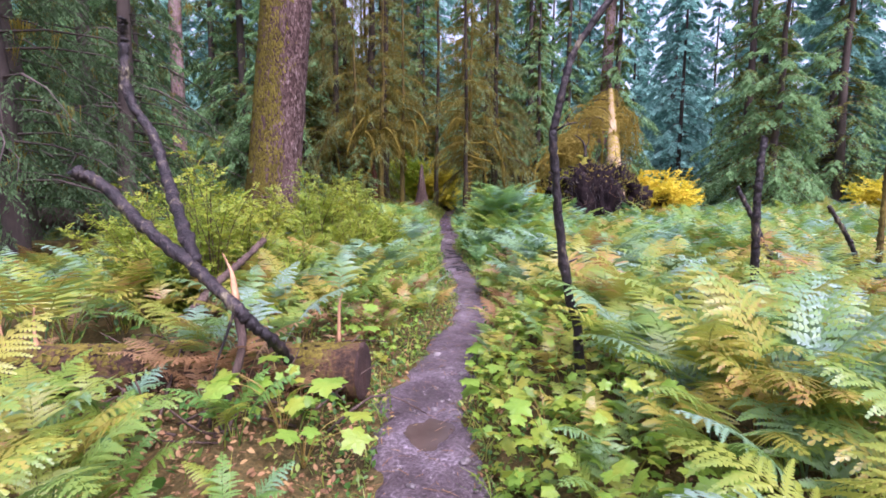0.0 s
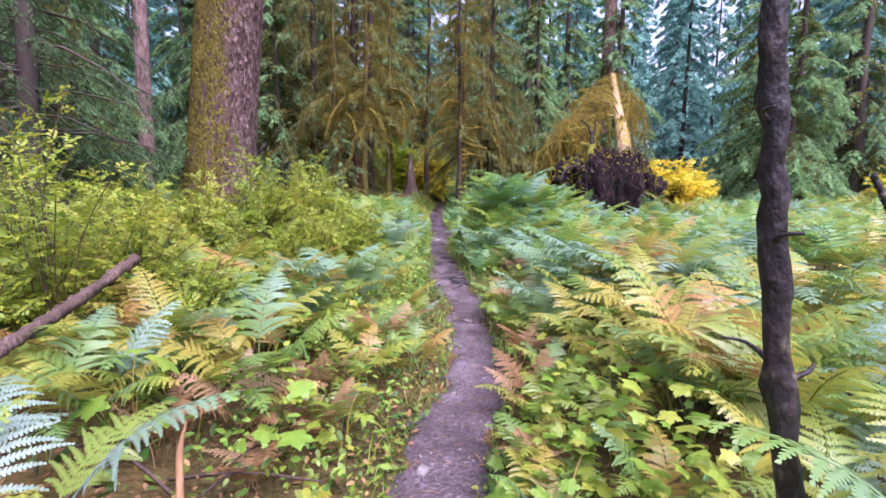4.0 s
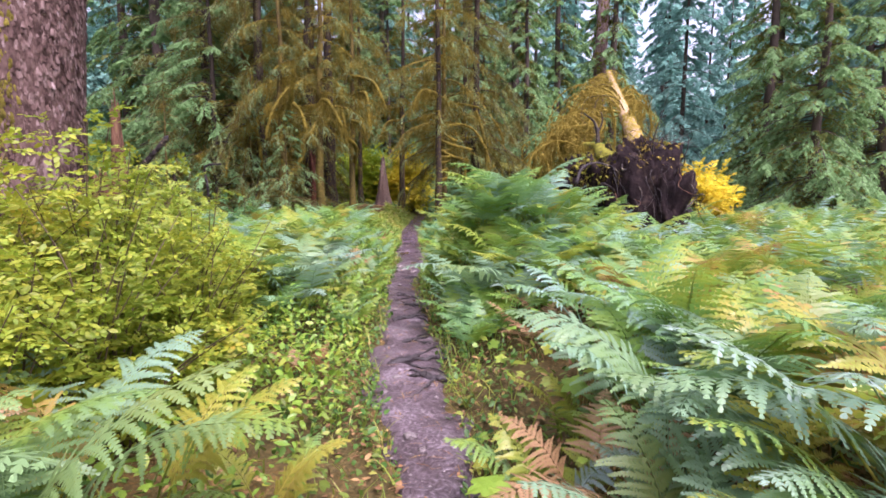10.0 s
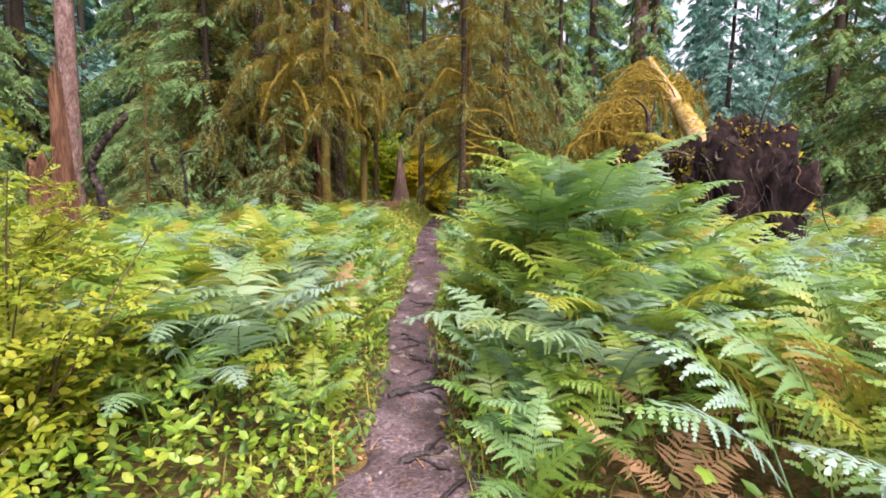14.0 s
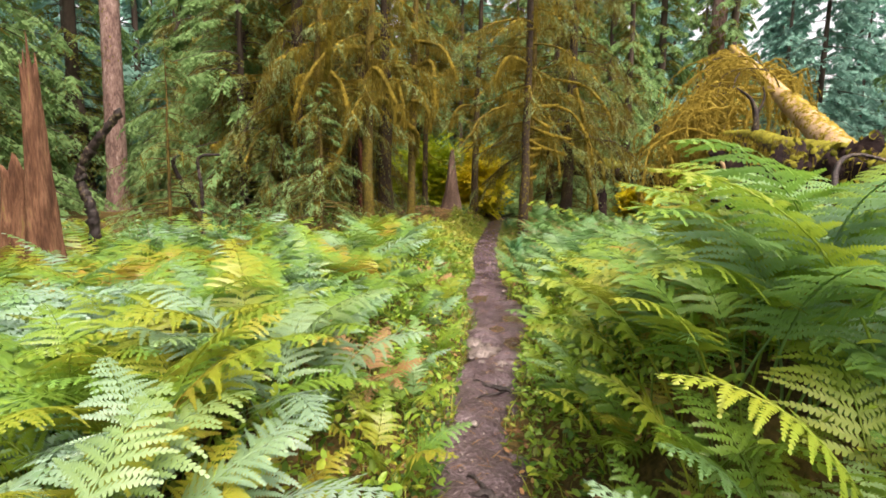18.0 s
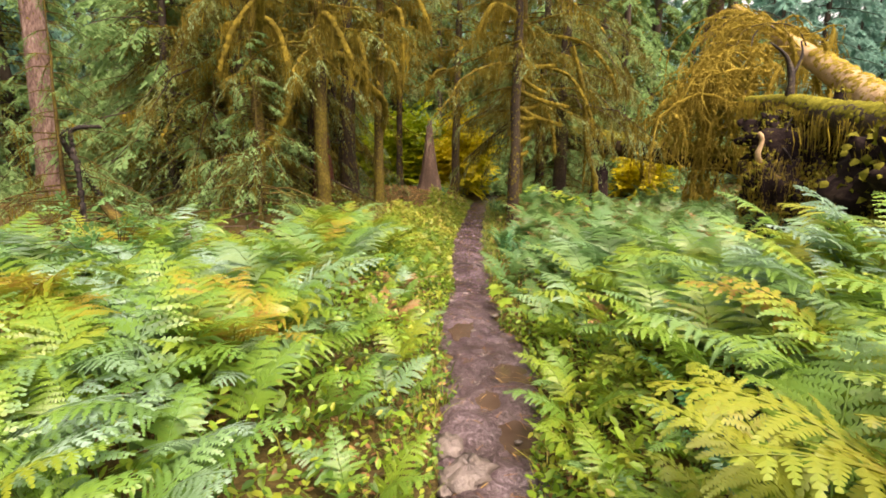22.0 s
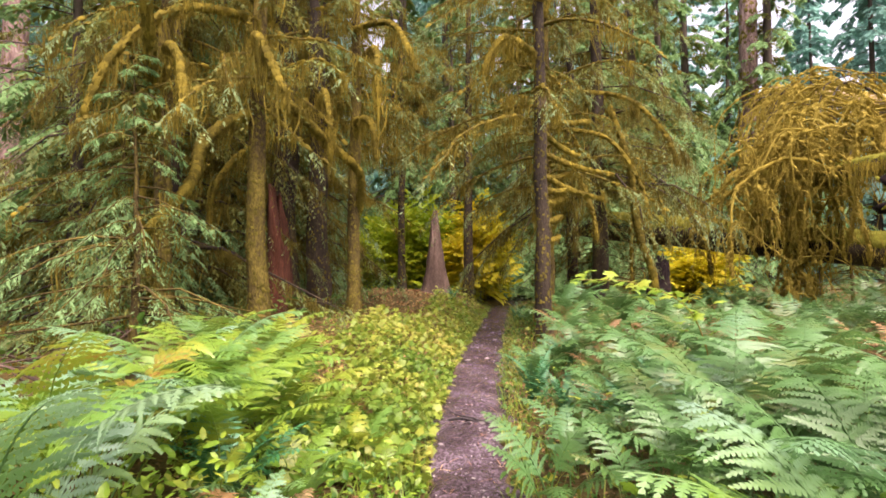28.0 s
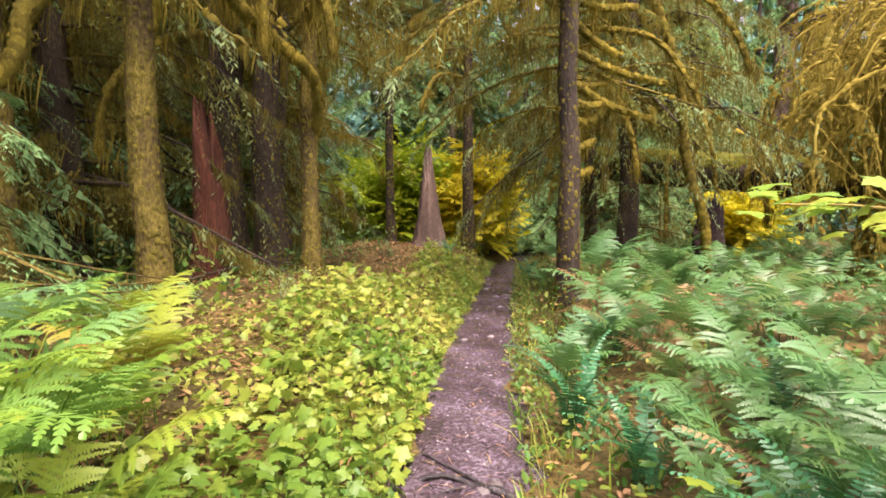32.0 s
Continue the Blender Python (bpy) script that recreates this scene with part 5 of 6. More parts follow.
mossy_limb([(-2.6, 22.03, 2.9), (-2.52, 22.2, 3.42), (-2.33, 22.4, 3.56), (-2.11, 22.8, 3.29), (-1.91, 23.2, 3.08), (-1.66, 23.5, 2.78), (-1.75, 23.75, 2.3)], 0.09, 0.06, 1, 44)
mossy_limb([(-2.6, 22.03, 3.4), (-2.81, 21.6, 3.11), (-2.95, 21.3, 2.77), (-2.96, 21.2, 2.42), (-3.13, 21.0, 2.02), (-3.34, 20.8, 1.72)], 0.08, 0.04, 2, 44, "mossy limb sweeping down from a hemlock")
mossy_limb([(-1.83, 23.7, 4.5), (-1.3, 22.9, 4.5), (-1.14, 22.5, 4.1), (-1.12, 22.4, 3.5)], 0.04, 0.015, 3, 16, "limb ending in a long golden beard of moss", 0.9)
mossy_limb([(-1.83, 23.75, 5.2), (-1.0, 22.8, 4.8), (-0.6, 22.5, 4.0)], 0.035, 0.012, 4, 11, "limb ending in a long golden beard of moss", 0.7)
mossy_limb([(-2.65, 22.0, 3.9), (-2.3, 21.3, 4.0), (-2.0, 20.9, 3.7), (-1.75, 20.8, 3.2)], 0.05, 0.02, 5, 18, "limb ending in a long golden beard of moss", 1.0)
mossy_limb([(-3.75, 21.65, 2.9), (-3.4, 21.1, 3.4), (-3.1, 20.6, 3.9), (-2.9, 20.2, 4.6)], 0.07, 0.05, 6, 24, "mossy limb rising from a hemlock")
for k, (z0, dx, dz, yy) in enumerate([(3.65, 0.8, 0.02, 24.2), (3.45, 0.65, -0.38, 24.1), (2.73, 0.5, 0.1, 24.2), (2.55, 0.4, 0.0, 24.1), (2.35, 0.35, 0.06, 24.2), (2.75, 1.1, -0.33, 24.5), (2.05, 0.3, 0.05, 24.0), (1.75, 0.28, 0.04, 24.1), (3.1, 1.2, -0.3, 24.3)]):
    mossy_limb([(1.15, 23.8, z0), (1.15 + dx * 0.5, 23.8 + (yy - 23.8) * 0.6, z0 + dz * 0.5 - 0.04), (1.15 + dx, yy, z0 + dz)], 0.03, 0.018, 20 + k, 8, "short moss-coated limb sticking out of a hemlock trunk", 0.3)
mossy_limb([(3.52, 25.9, 0.2), (3.4, 25.8, 1.16), (3.18, 25.8, 1.83), (3.09, 25.8, 2.49), (3.0, 25.8, 3.31), (2.67, 25.8, 4.37)], 0.09, 0.05, 40, 30, "slender crooked trunk wrapped in moss", 0.5)

for k, pts in enumerate([
    [(-3.75, 21.7, 3.6), (-3.3, 21.2, 3.9), (-2.9, 20.8, 3.6), (-2.7, 20.6, 3.1)],
    [(-2.65, 22.0, 4.6), (-3.2, 21.3, 4.4), (-3.6, 20.8, 3.7), (-3.8, 20.6, 3.0)],
    [(-2.75, 24.6, 4.2), (-2.2, 23.4, 4.1), (-1.95, 22.9, 3.5), (-1.9, 22.8, 2.9)],
    [(-2.75, 24.6, 3.6), (-3.3, 23.6, 3.4), (-3.7, 23.0, 2.7), (-3.8, 22.9, 2.0)],
    [(-1.83, 23.75, 3.7), (-1.4, 23.1, 3.5), (-1.25, 22.9, 2.9)],
    [(-0.38, 30.0, 4.5), (-0.9, 29.0, 4.3), (-1.2, 28.6, 3.6)],
    [(1.12, 23.75, 4.6), (0.6, 23.0, 4.6), (0.3, 22.8, 4.1)],
    [(-5.6, 24.4, 4.0), (-5.0, 23.2, 3.8), (-4.6, 22.6, 2.8), (-4.5, 22.4, 2.0)],
]):
    mossy_limb(pts, 0.05, 0.018, 60 + k, 26, "moss-hung limb drooping from a hemlock", 0.6)

for k, (x, y, z, dx, dz) in enumerate([(2.6, 30.5, 3.6, 0.9, -1.6), (2.9, 28.6, 3.2, 1.3, -1.5), (3.6, 28.2, 3.6, 0.8, -1.9), (1.42, 25.4, 3.9, 1.7, -1.7), (1.42, 25.4, 4.6, 2.2, -1.5), (6.0, 27.6, 3.4, -0.8, -1.7), (6.8, 26.8, 3.2, 0.4, -1.8), (1.42, 25.4, 3.2, 0.8, -1.4), (4.9, 28.0, 2.6, 0.3, -1.5), (3.9, 28.8, 2.5, -0.2, -1.6)]):
    mossy_limb([(x, y, z), (x + dx * 0.6, y - 0.2, z + dz * 0.15), (x + dx * 0.9, y - 0.35, z + dz * 0.6), (x + dx, y - 0.4, z + dz)], 0.03, 0.008, 80 + k, 22, "thin branch hanging down with strands of moss", 0.45)

for k, (x, y, z, dx, dz) in enumerate([(7.4, 26.4, 4.4, -0.3, -2.6), (8.0, 26.0, 4.6, 0.3, -2.8), (6.6, 26.8, 4.2, -0.4, -2.2), (8.6, 25.6, 4.4, 0.2, -2.6), (7.0, 26.2, 3.9, 0.3, -2.4), (9.0, 26.0, 4.8, -0.2, -2.9), (6.2, 27.0, 3.9, 0.2, -2.2), (5.8, 26.8, 3.6, -0.2, -1.8), (7.7, 25.8, 3.9, -0.4, -2.5), (8.3, 25.4, 3.6, 0.3, -2.2)]):
    mossy_limb([(x, y, z), (x + dx * 0.6, y - 0.1, z + dz * 0.25), (x + dx * 0.4, y - 0.3, z + dz * 0.6), (x + dx, y - 0.35, z + dz)], 0.035, 0.01, 95 + k, 34, "hanging limb of the leaning dead tree with golden moss", 0.6, M_MOSSDRY)

# dead sticks on the forest floor
rr = np.random.default_rng(15)
for i in range(60):
    x, y = rr.uniform(-7.5, -2.2), rr.uniform(17.8, 23.5)
    a, L = rr.uniform(0, 6.28), rr.uniform(0.5, 1.6)
    z = gz(x, y)
    pole("fallen_stick", [(x, y, z + 0.03), (x + 0.5 * L * math.cos(a), y + 0.5 * L * math.sin(a), z + rr.uniform(0.05, 0.2)), (x + L * math.cos(a), y + L * math.sin(a), z + rr.uniform(0.02, 0.35))], 0.018, 0.006, "bare grey dead stick lying on the forest floor", M_STUMP, "stick", 5, 8)
for i in range(46):
    x, y = rr.uniform(-2.6, -0.75), rr.uniform(2.3, 5.2) if i < 22 else rr.uniform(2.7, 3.5)
    a, L = rr.uniform(0, 6.28), rr.uniform(0.3, 0.9)
    z = gz(x, y)
    pole("fallen_stick", [(x, y, z + 0.03), (x + 0.5 * L * math.cos(a), y + 0.5 * L * math.sin(a), z + rr.uniform(0.05, 0.25)), (x + L * math.cos(a), y + L * math.sin(a), z + rr.uniform(0.02, 0.4))], 0.012, 0.004, "thin dead twig lying beside the fallen log", M_STUMP, "stick", 5, 8)
pole("split_log", [(-2.17, 18.22, 0.22), (-2.62, 18.93, 0.25)], 0.06, 0.05, "split orange piece of wood on the ground", M_SPLINTER, "log", 6, 6)


# ---- trail details ----
def root_thing(y, x0, x1, r, seed, name="tree_root"):
    rng = np.random.default_rng(seed)
    e = thing(name, (0.5 * (x0 + x1), y, gz(0.5 * (x0 + x1), y)), "worn grey tree root crossing the footpath", "root", "roots across the trail")
    o = np.array(e.matrix_basis.translation)
    side = rng.choice([-1, 1])
    for k in range(3):
        n = 7
        u = np.linspace(0, 1, n) if k == 0 else np.linspace(rng.uniform(0.15, 0.5), 1.0, n)
        xs = (x0 + (x1 - x0) * u) if side > 0 else (x1 - (x1 - x0) * u)
        drift = np.cumsum(rng.normal(0, 0.018, n))
        ys = y + drift - drift[0] + (0.16 * (u - 0.5) if k == 0 else 0.16 * (u[0] - 0.5) + (0.55 if k == 1 else -0.5) * (u - u[0]) * rng.uniform(0.6, 1.2))
        rise = np.full(n, 0.02)
        rise[0] = rise[-1] = -0.035
        zs = np.array([ground_z(a, b) for a, b in zip(xs, ys)]) + 0.03 + rise + rng.normal(0, 0.007, n)
        p = bend(np.stack([xs, ys, zs], -1) - o, 20)
        part("root", tube(p, r * (1.2, 0.6, 0.42)[k] * np.linspace(1.25, 0.55, 20) * (1 + 0.16 * np.sin(np.linspace(0, 9, 20) + seed)), 7, 0.25, rng), M_ROOT, e, "", True, Matrix.Diagonal((1, 1, 0.75, 1)))
    return e


for i, (y, a, b, r) in enumerate([(9.75, 0.28, 0.62, 0.026), (10.15, 0.12, 0.6, 0.028), (10.75, 0.2, 0.5, 0.02), (11.6, 0.1, 0.48, 0.028), (12.1, 0.16, 0.5, 0.022), (12.6, 0.06, 0.42, 0.026), (14.1, 0.05, 0.42, 0.02), (20.2, -0.1, 0.4, 0.016)]):
    root_thing(y, a, b, r, 30 + i)


def rock(x, y, s, seed, label="rounded wet grey stone set in the footpath"):
    e = tagged(part("stone", lump((0, 0, 0), (s, s * 0.75, s * 0.42), seed, 0.3, 9), M_STONE, None, "", True, pose(x, y, gz(x, y) + 0.03, 0, 0, seed * 47)), label, "stone", "stones in the trail")
    return e


rock(0.16, 14.9, 0.17, 1, "flat pale wet rock sticking out of the footpath")
rock(0.05, 15.15, 0.11, 2)
rs = random.Random(8)
for i in range(70):
    y = rs.uniform(2, 27)
    rock(float(trail_x(y)) + rs.uniform(-0.9, 0.9) * float(trail_w(y)), y, rs.uniform(0.015, 0.05), 10 + i)


def puddle(x, y, a, b):
    k = 26
    V = [(0, 0, 0)] + [((1 + 0.2 * math.sin(3 * t + x)) * 1.4 * a * math.cos(t), (1 + 0.2 * math.cos(2 * t + y)) * 1.4 * b * math.sin(t), 0) for t in np.linspace(0, 2 * np.pi, k, endpoint=False)]
    T = [(0, 1 + i, 1 + (i + 1) % k) for i in range(k)]
    tagged(part("puddle", (np.array(V), np.array(T)), M_PUDDLE, None, "", False, pose(x, y, gz(x, y) + 0.007)), "shallow muddy brown puddle in the footpath", "puddle", kind="structure")


for row in PUDDLES:
    puddle(*row)


# ---- ferns ----
def frond(seed, stalk, blade, pairs, teeth, arch, width=0.62, tri=True):
    """One frond: a stalk rising from the origin and a blade that arches over towards +x."""
    rng = np.random.default_rng(seed)
    n = 26
    total = stalk + blade
    ang = np.concatenate([np.linspace(0.06, arch * 0.35, n // 2), np.linspace(arch * 0.4, arch, n - n // 2)])
    step = total / n
    P = [np.zeros(3)]
    for a in ang:
        P.append(P[-1] + step * np.array([math.sin(a), 0.05 * rng.normal(), math.cos(a)]))
    P = np.array(P)
    s = np.linspace(0, total, n + 1)
    V, T = [], []

    def at(d):
        return np.array([np.interp(d, s, P[:, c]) for c in range(3)])

    for i in range(pairs):
        u = (i + 0.15) / pairs
        d = stalk + blade * u
        o = at(d)
        fwd = at(min(d + 0.03, total)) - at(d - 0.03)
        fwd /= np.linalg.norm(fwd)
        shape = (1 - u) ** 0.85 * (0.75 + 0.5 * min(u * 4, 1) * 0.5) if tri else (math.sin(min(1, u * 1.1 + 0.12) * 3.0) * 0.9 + 0.1)
        for sd in (-1, 1):
            L = blade * width * 0.5 * shape * rng.uniform(0.75, 1.15)
            if L < 0.015:
                continue
            side = np.array([0, sd, 0]) * 0.86 + fwd * rng.uniform(0.3, 0.65) + np.array([0, 0, rng.normal(0, 0.09)])
            side /= np.linalg.norm(side)
            up = np.cross(fwd, side) * sd
            droop = rng.uniform(0.15, 0.45)
            w = blade / pairs * (0.53 if teeth > 1 else 0.34)
            base = len(V)
            count = max(3, round(teeth * L / (blade * width * 0.5))) if teeth > 1 else 1
            axis = [o + side * L * v - np.array([0, 0, 1]) * droop * L * v * v for v in np.linspace(0, 1, count + 1)]
            if teeth == 1:
                mid = axis[0] * (0.7 if tri else 0.5) + axis[1] * (0.3 if tri else 0.5) + np.array([0, 0, 0.02 * L])
                V += [axis[0] - fwd * w * 0.6, mid + fwd * w, axis[1], mid - fwd * w, axis[0] + fwd * w * 0.5]
                T += [(base, base + 3, base + 2), (base, base + 2, base + 1), (base, base + 1, base + 4)]
                continue
            for k in range(count):
                v = (k + 0.4) / count
                lw = 0.84 * w * (1 - v ** 1.4) * rng.uniform(0.8, 1.12) + 0.004
                a0, seg = axis[k], axis[k + 1] - axis[k]
                lean = side * lw * 0.42 - np.array([0, 0, 1]) * lw * rng.uniform(0.02, 0.3)
                for out in (1, -1):
                    q = len(V)
                    V += [a0 - seg * 0.04, a0 + seg * 1.04, a0 + seg * 0.86 + fwd * lw * out + lean, a0 + seg * 0.34 + fwd * lw * out * 0.96 + lean]
                    T += [(q, q + 1, q + 2), (q, q + 2, q + 3)] if out > 0 else [(q, q + 2, q + 1), (q, q + 3, q + 2)]
    leaf = (np.array(V), np.array(T))
    q = P[::2] if teeth > 12 else P[::5]
    st = tube(q, np.linspace(0.0065, 0.0018, len(q)), 3, 0, rng, False)
    return join([leaf, st])


def clump(seed, n, stalk, blade, pairs, teeth, arch, width=0.62, tri=True, splay=0.5):
    """Poses and fronds of one plant."""
    rng = np.random.default_rng(seed)
    out = []
    for i in range(n):
        f = frond(seed * 20 + i, stalk * rng.uniform(0.75, 1.15), blade * rng.uniform(0.75, 1.15), pairs, teeth, arch * rng.uniform(0.85, 1.15), width, tri)
        out.append((f, Matrix.Translation((rng.uniform(-0.1, 0.1), rng.uniform(-0.1, 0.1), 0)) @ Euler((0, rng.uniform(0, splay * 0.5), i * 6.28 / n + rng.uniform(-0.5, 0.5))).to_matrix().to_4x4()))
    return out


def fern_proto(fronds, label, mat, name="bracken_fern", group="bracken ferns beside the trail"):
    e = thing(name, (0, -30, 0), label, "fern", group)
    for f, m in fronds:
        part("frond", f, mat, e, "", False, m)
    return e


NEAR = [clump(40 + i, 6, 0.48, 0.64, 16, 20, 1.5, 0.95) for i in range(4)]
SMALL = [clump(50 + i, 6, 0.25, 0.44, 14, 15, 1.45, 0.92) for i in range(3)]
FAR = [join([moved(f, m) for f, m in clump(60 + i, 6, 0.52, 0.62, 14, 1, 1.5, 0.9)]) for i in range(4)]
MID = [join([moved(f, m) for f, m in clump(64 + i, 5, 0.5, 0.62, 14, 12, 1.5, 0.95)]) for i in range(4)]
SWORD = [clump(70 + i, 12, 0.06, 0.72, 26, 1, 1.35, 0.24, False, 0.7) for i in range(2)]

near_protos = [fern_proto(c, "yellowing and rusty bracken fern with arching lacy fronds", M_FERN) for c in NEAR + SMALL]
green_protos = [fern_proto(c, "green bracken fern with arching lacy fronds, sky sheen painted pale", M_FERNB) for c in NEAR + SMALL]
sheen_protos = [fern_proto(c, "bracken fern with arching lacy fronds, coloured pale green as sky sheen", M_FERNSHEEN) for c in NEAR + SMALL]
lime_protos = [fern_proto(c, "lime green and yellow bracken fern with arching lacy fronds", M_FERNC) for c in NEAR + SMALL]
end_protos = [fern_proto(c, "fresh green bracken fern in the shade of the grove", M_FERNEND, group="ferns in the grove") for c in NEAR[:2] + SMALL[:2]]
sword_protos = [fern_proto(c, "dark glossy sword fern rosette", M_SWORD, "sword_fern", "sword ferns") for c in SWORD]

rf = random.Random(21)
BLOCKED = [(BIG[0], BIG[1], 0.9), (-0.7, 3.2, 0.6), (-0.9, 3.7, 0.4), (-1.5, 3.1, 0.4), (-1.6, 3.9, 0.35), (-2.6, 4.3, 0.3), (4.4, 14.95, 0.75), (4.2, 17.0, 0.8), (5.6, 17.0, 0.7), (3.7, 16.7, 0.5), (-1.0, 4.6, 0.6), (-1.5, 8.4, 0.9), (0.9, 20.6, 0.45), (0.35, 21.3, 0.3), (-2.5, 3.5, 0.5), (-1.25, 2.35, 0.75), (-1.0, 1.7, 0.45), (-3.3, 3.6, 0.6), (-2.0, 3.2, 0.4), (-4.6, 19.2, 1.3), (-3.7, 20.4, 1.0)]


def free(x, y):
    return all((x - a) ** 2 + (y - b) ** 2 > r * r for a, b, r in BLOCKED)


def off_trail(x, y):
    return abs(x - float(trail_x(y))) - float(trail_w(y))


dead_protos = [fern_proto(c, "withered rust-brown bracken fern", M_DEADFERN, group="withered ferns") for c in SMALL[:2] + NEAR[:1]]
for i, (x, y) in enumerate([(-0.8, 1.7), (-1.7, 1.9), (-1.0, 1.4), (-0.85, 4.5), (-0.6, 5.0), (-1.1, 5.0), (-0.75, 5.6), (-1.4, 4.7), (-0.4, 6.3), (0.62, 4.6), (0.7, 5.5), (-1.35, 3.15), (-1.7, 3.2), (-1.05, 3.25), (-2.0, 3.5), (0.8, 6.4), (1.5, 7.6), (1.1, 7.9), (2.1, 7.5), (-0.5, 9.8), (-0.65, 13.4), (1.4, 16.4), (-0.55, 16.6), (-0.6, 17.6)]):
    copy_thing(dead_protos[i % 3], pose(x, y, gz(x, y) - 0.02, rf.uniform(-12, 12), rf.uniform(-12, 12), rf.uniform(0, 360)) @ Matrix.Scale(rf.uniform(0.45, 0.6) if y < 3 else rf.uniform(0.55, 0.8), 4))
GREEN_SPOTS = [(2.6, 14.6, 1.15), (3.1, 15.0, 1.2), (2.9, 15.8, 1.15), (3.5, 15.6, 1.2), (2.3, 15.2, 1.1), (3.9, 16.0, 1.1), (2.2, 16.2, 1.1), (3.2, 16.8, 1.2), (1.7, 6.6, 1.0), (-1.4, 12.2, 1.1), (1.15, 12.3, 1.15), (1.45, 12.1, 1.2), (1.4, 12.5, 1.2), (1.0, 12.6, 0.95), (1.3, 11.7, 1.0), (1.6, 11.4, 1.05), (2.0, 11.5, 1.1), (2.4, 12.2, 1.1), (2.0, 13.2, 1.1), (2.8, 13.2, 1.1), (3.2, 12.6, 1.1), (2.6, 11.4, 1.1), (3.3, 13.6, 1.1), (1.15, 12.1, 1.1), (1.5, 12.6, 1.15), (1.9, 12.2, 1.1), (1.3, 13.3, 1.1), (2.3, 13.0, 1.1), (1.7, 13.4, 1.1), (1.35, 17.0, 1.1), (1.2, 16.0, 1.0), (-1.0, 19.2, 0.9), (-1.5, 19.5, 1.0), (-1.1, 18.8, 0.9), (-1.6, 20.35, 0.95), (-1.95, 20.9, 0.9), (-1.35, 19.95, 0.8), (-2.3, 20.4, 0.95)]
SHEEN_SPOTS = [(1.2, 6.9, 1.0), (2.1, 6.9, 1.15), (-0.78, 11.0, 1.0), (-1.0, 11.35, 1.05), (-0.7, 11.6, 0.9), (-1.35, 11.1, 1.0), (-0.85, 12.6, 1.0), (-1.1, 12.9, 1.1), (1.0, 11.2, 1.1), (1.4, 10.9, 1.1), (-0.95, 7.6, 1.1), (-1.2, 7.2, 1.15), (-0.8, 7.0, 1.0), (1.5, 8.0, 1.2), (1.9, 7.4, 1.2), (2.2, 8.2, 1.2), (2.5, 7.2, 1.2), (1.2, 7.4, 1.0), (2.9, 6.2, 1.2), (-1.1, 17.2, 1.05), (-1.4, 16.4, 1.1), (2.2, 17.0, 1.1), (1.9, 19.0, 0.9), (2.3, 19.6, 0.9)]
LIME_SPOTS = [(0.85, 10.2, 0.9), (0.8, 10.8, 0.95), (0.85, 11.4, 1.0), (0.8, 11.9, 0.9), (0.8, 12.6, 0.95), (0.75, 13.2, 0.95), (0.85, 13.8, 0.9), (1.1, 11.1, 1.1), (1.15, 11.7, 1.1), (1.1, 10.5, 1.0), (1.2, 13.0, 1.1)]
BRIGHT_SPOTS = [(1.7, 14.3, 0.95), (2.15, 14.5, 1.0), (1.5, 14.9, 0.9), (1.95, 15.2, 1.0), (1.45, 15.6, 0.9), (2.5, 15.6, 1.0), (1.8, 16.1, 0.95), (1.5, 13.8, 0.9)]
LOG_SPOTS = [(-2.2, 3.0, 0.95), (-2.75, 3.1, 1.05), (-2.4, 2.5, 0.9), (-3.1, 2.7, 1.05), (-1.8, 2.4, 0.8), (-3.5, 3.2, 1.1), (-1.6, 2.1, 0.75), (-1.25, 2.65, 0.8), (-1.95, 2.7, 0.8), (-0.95, 2.0, 0.65), (-1.3, 1.6, 0.7)]
for x, y, s, kit in [(*r, k) for k, rows in enumerate((GREEN_SPOTS, SHEEN_SPOTS, LIME_SPOTS, LOG_SPOTS, BRIGHT_SPOTS)) for r in rows]:
    copy_thing((green_protos, sheen_protos, lime_protos[4:] + lime_protos[4:5], green_protos[4:] + lime_protos[4:5], lime_protos[:4])[kit][rf.randrange(4)], pose(x, y, gz(x, y) - 0.02, 0, 0, rf.uniform(0, 360)) @ Matrix.Scale(s, 4))
near_count = 0
tries = 0
placed = []
while near_count < 240 and tries < 6000:
    tries += 1
    y = rf.uniform(0.8, 19.5)
    side = rf.choice([-1, 1])
    o = rf.uniform(0.26, 1.9)
    x = float(trail_x(y)) + side * (float(trail_w(y)) + o)
    if not free(x, y) or any((x - a) ** 2 + (y - b) ** 2 < 0.16 for a, b in placed):
        continue
    if side < 0 and (8.8 < y < 10.8 and o < 0.7 or 8.0 < y < 10.2):
        continue
    if side > 0 and 8.7 < y < 10.7 and o < 1.55 or side > 0 and 1.5 < y < 4.2 and o < 0.5 or x < -1.8 and y > 18.6:
        continue
    if side < 0 and y < 5.5 and rf.random() < 0.65:
        continue
    placed.append((x, y))
    near_count += 1
    small = o < (0.8 if y < 17 else 0.95)
    kit = near_protos if y < 8.5 - rf.uniform(-1.5, 2) else green_protos if y < 11.5 + rf.uniform(-1.5, 1.5) or side > 0 and (y > 17 or rf.random() < 0.4) else lime_protos
    if side > 0 and y > 17.2:
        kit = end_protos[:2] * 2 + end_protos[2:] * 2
    p = kit[4 + rf.randrange(3)] if small else kit[rf.randrange(4)]
    s = rf.uniform(0.7, 1.0) if small else rf.uniform(0.75, 1.15)
    copy_thing(p, pose(x, y, gz(x, y) - 0.02, rf.uniform(-8, 8), rf.uniform(-8, 8), rf.uniform(0, 360)) @ Matrix.Scale(s, 4))
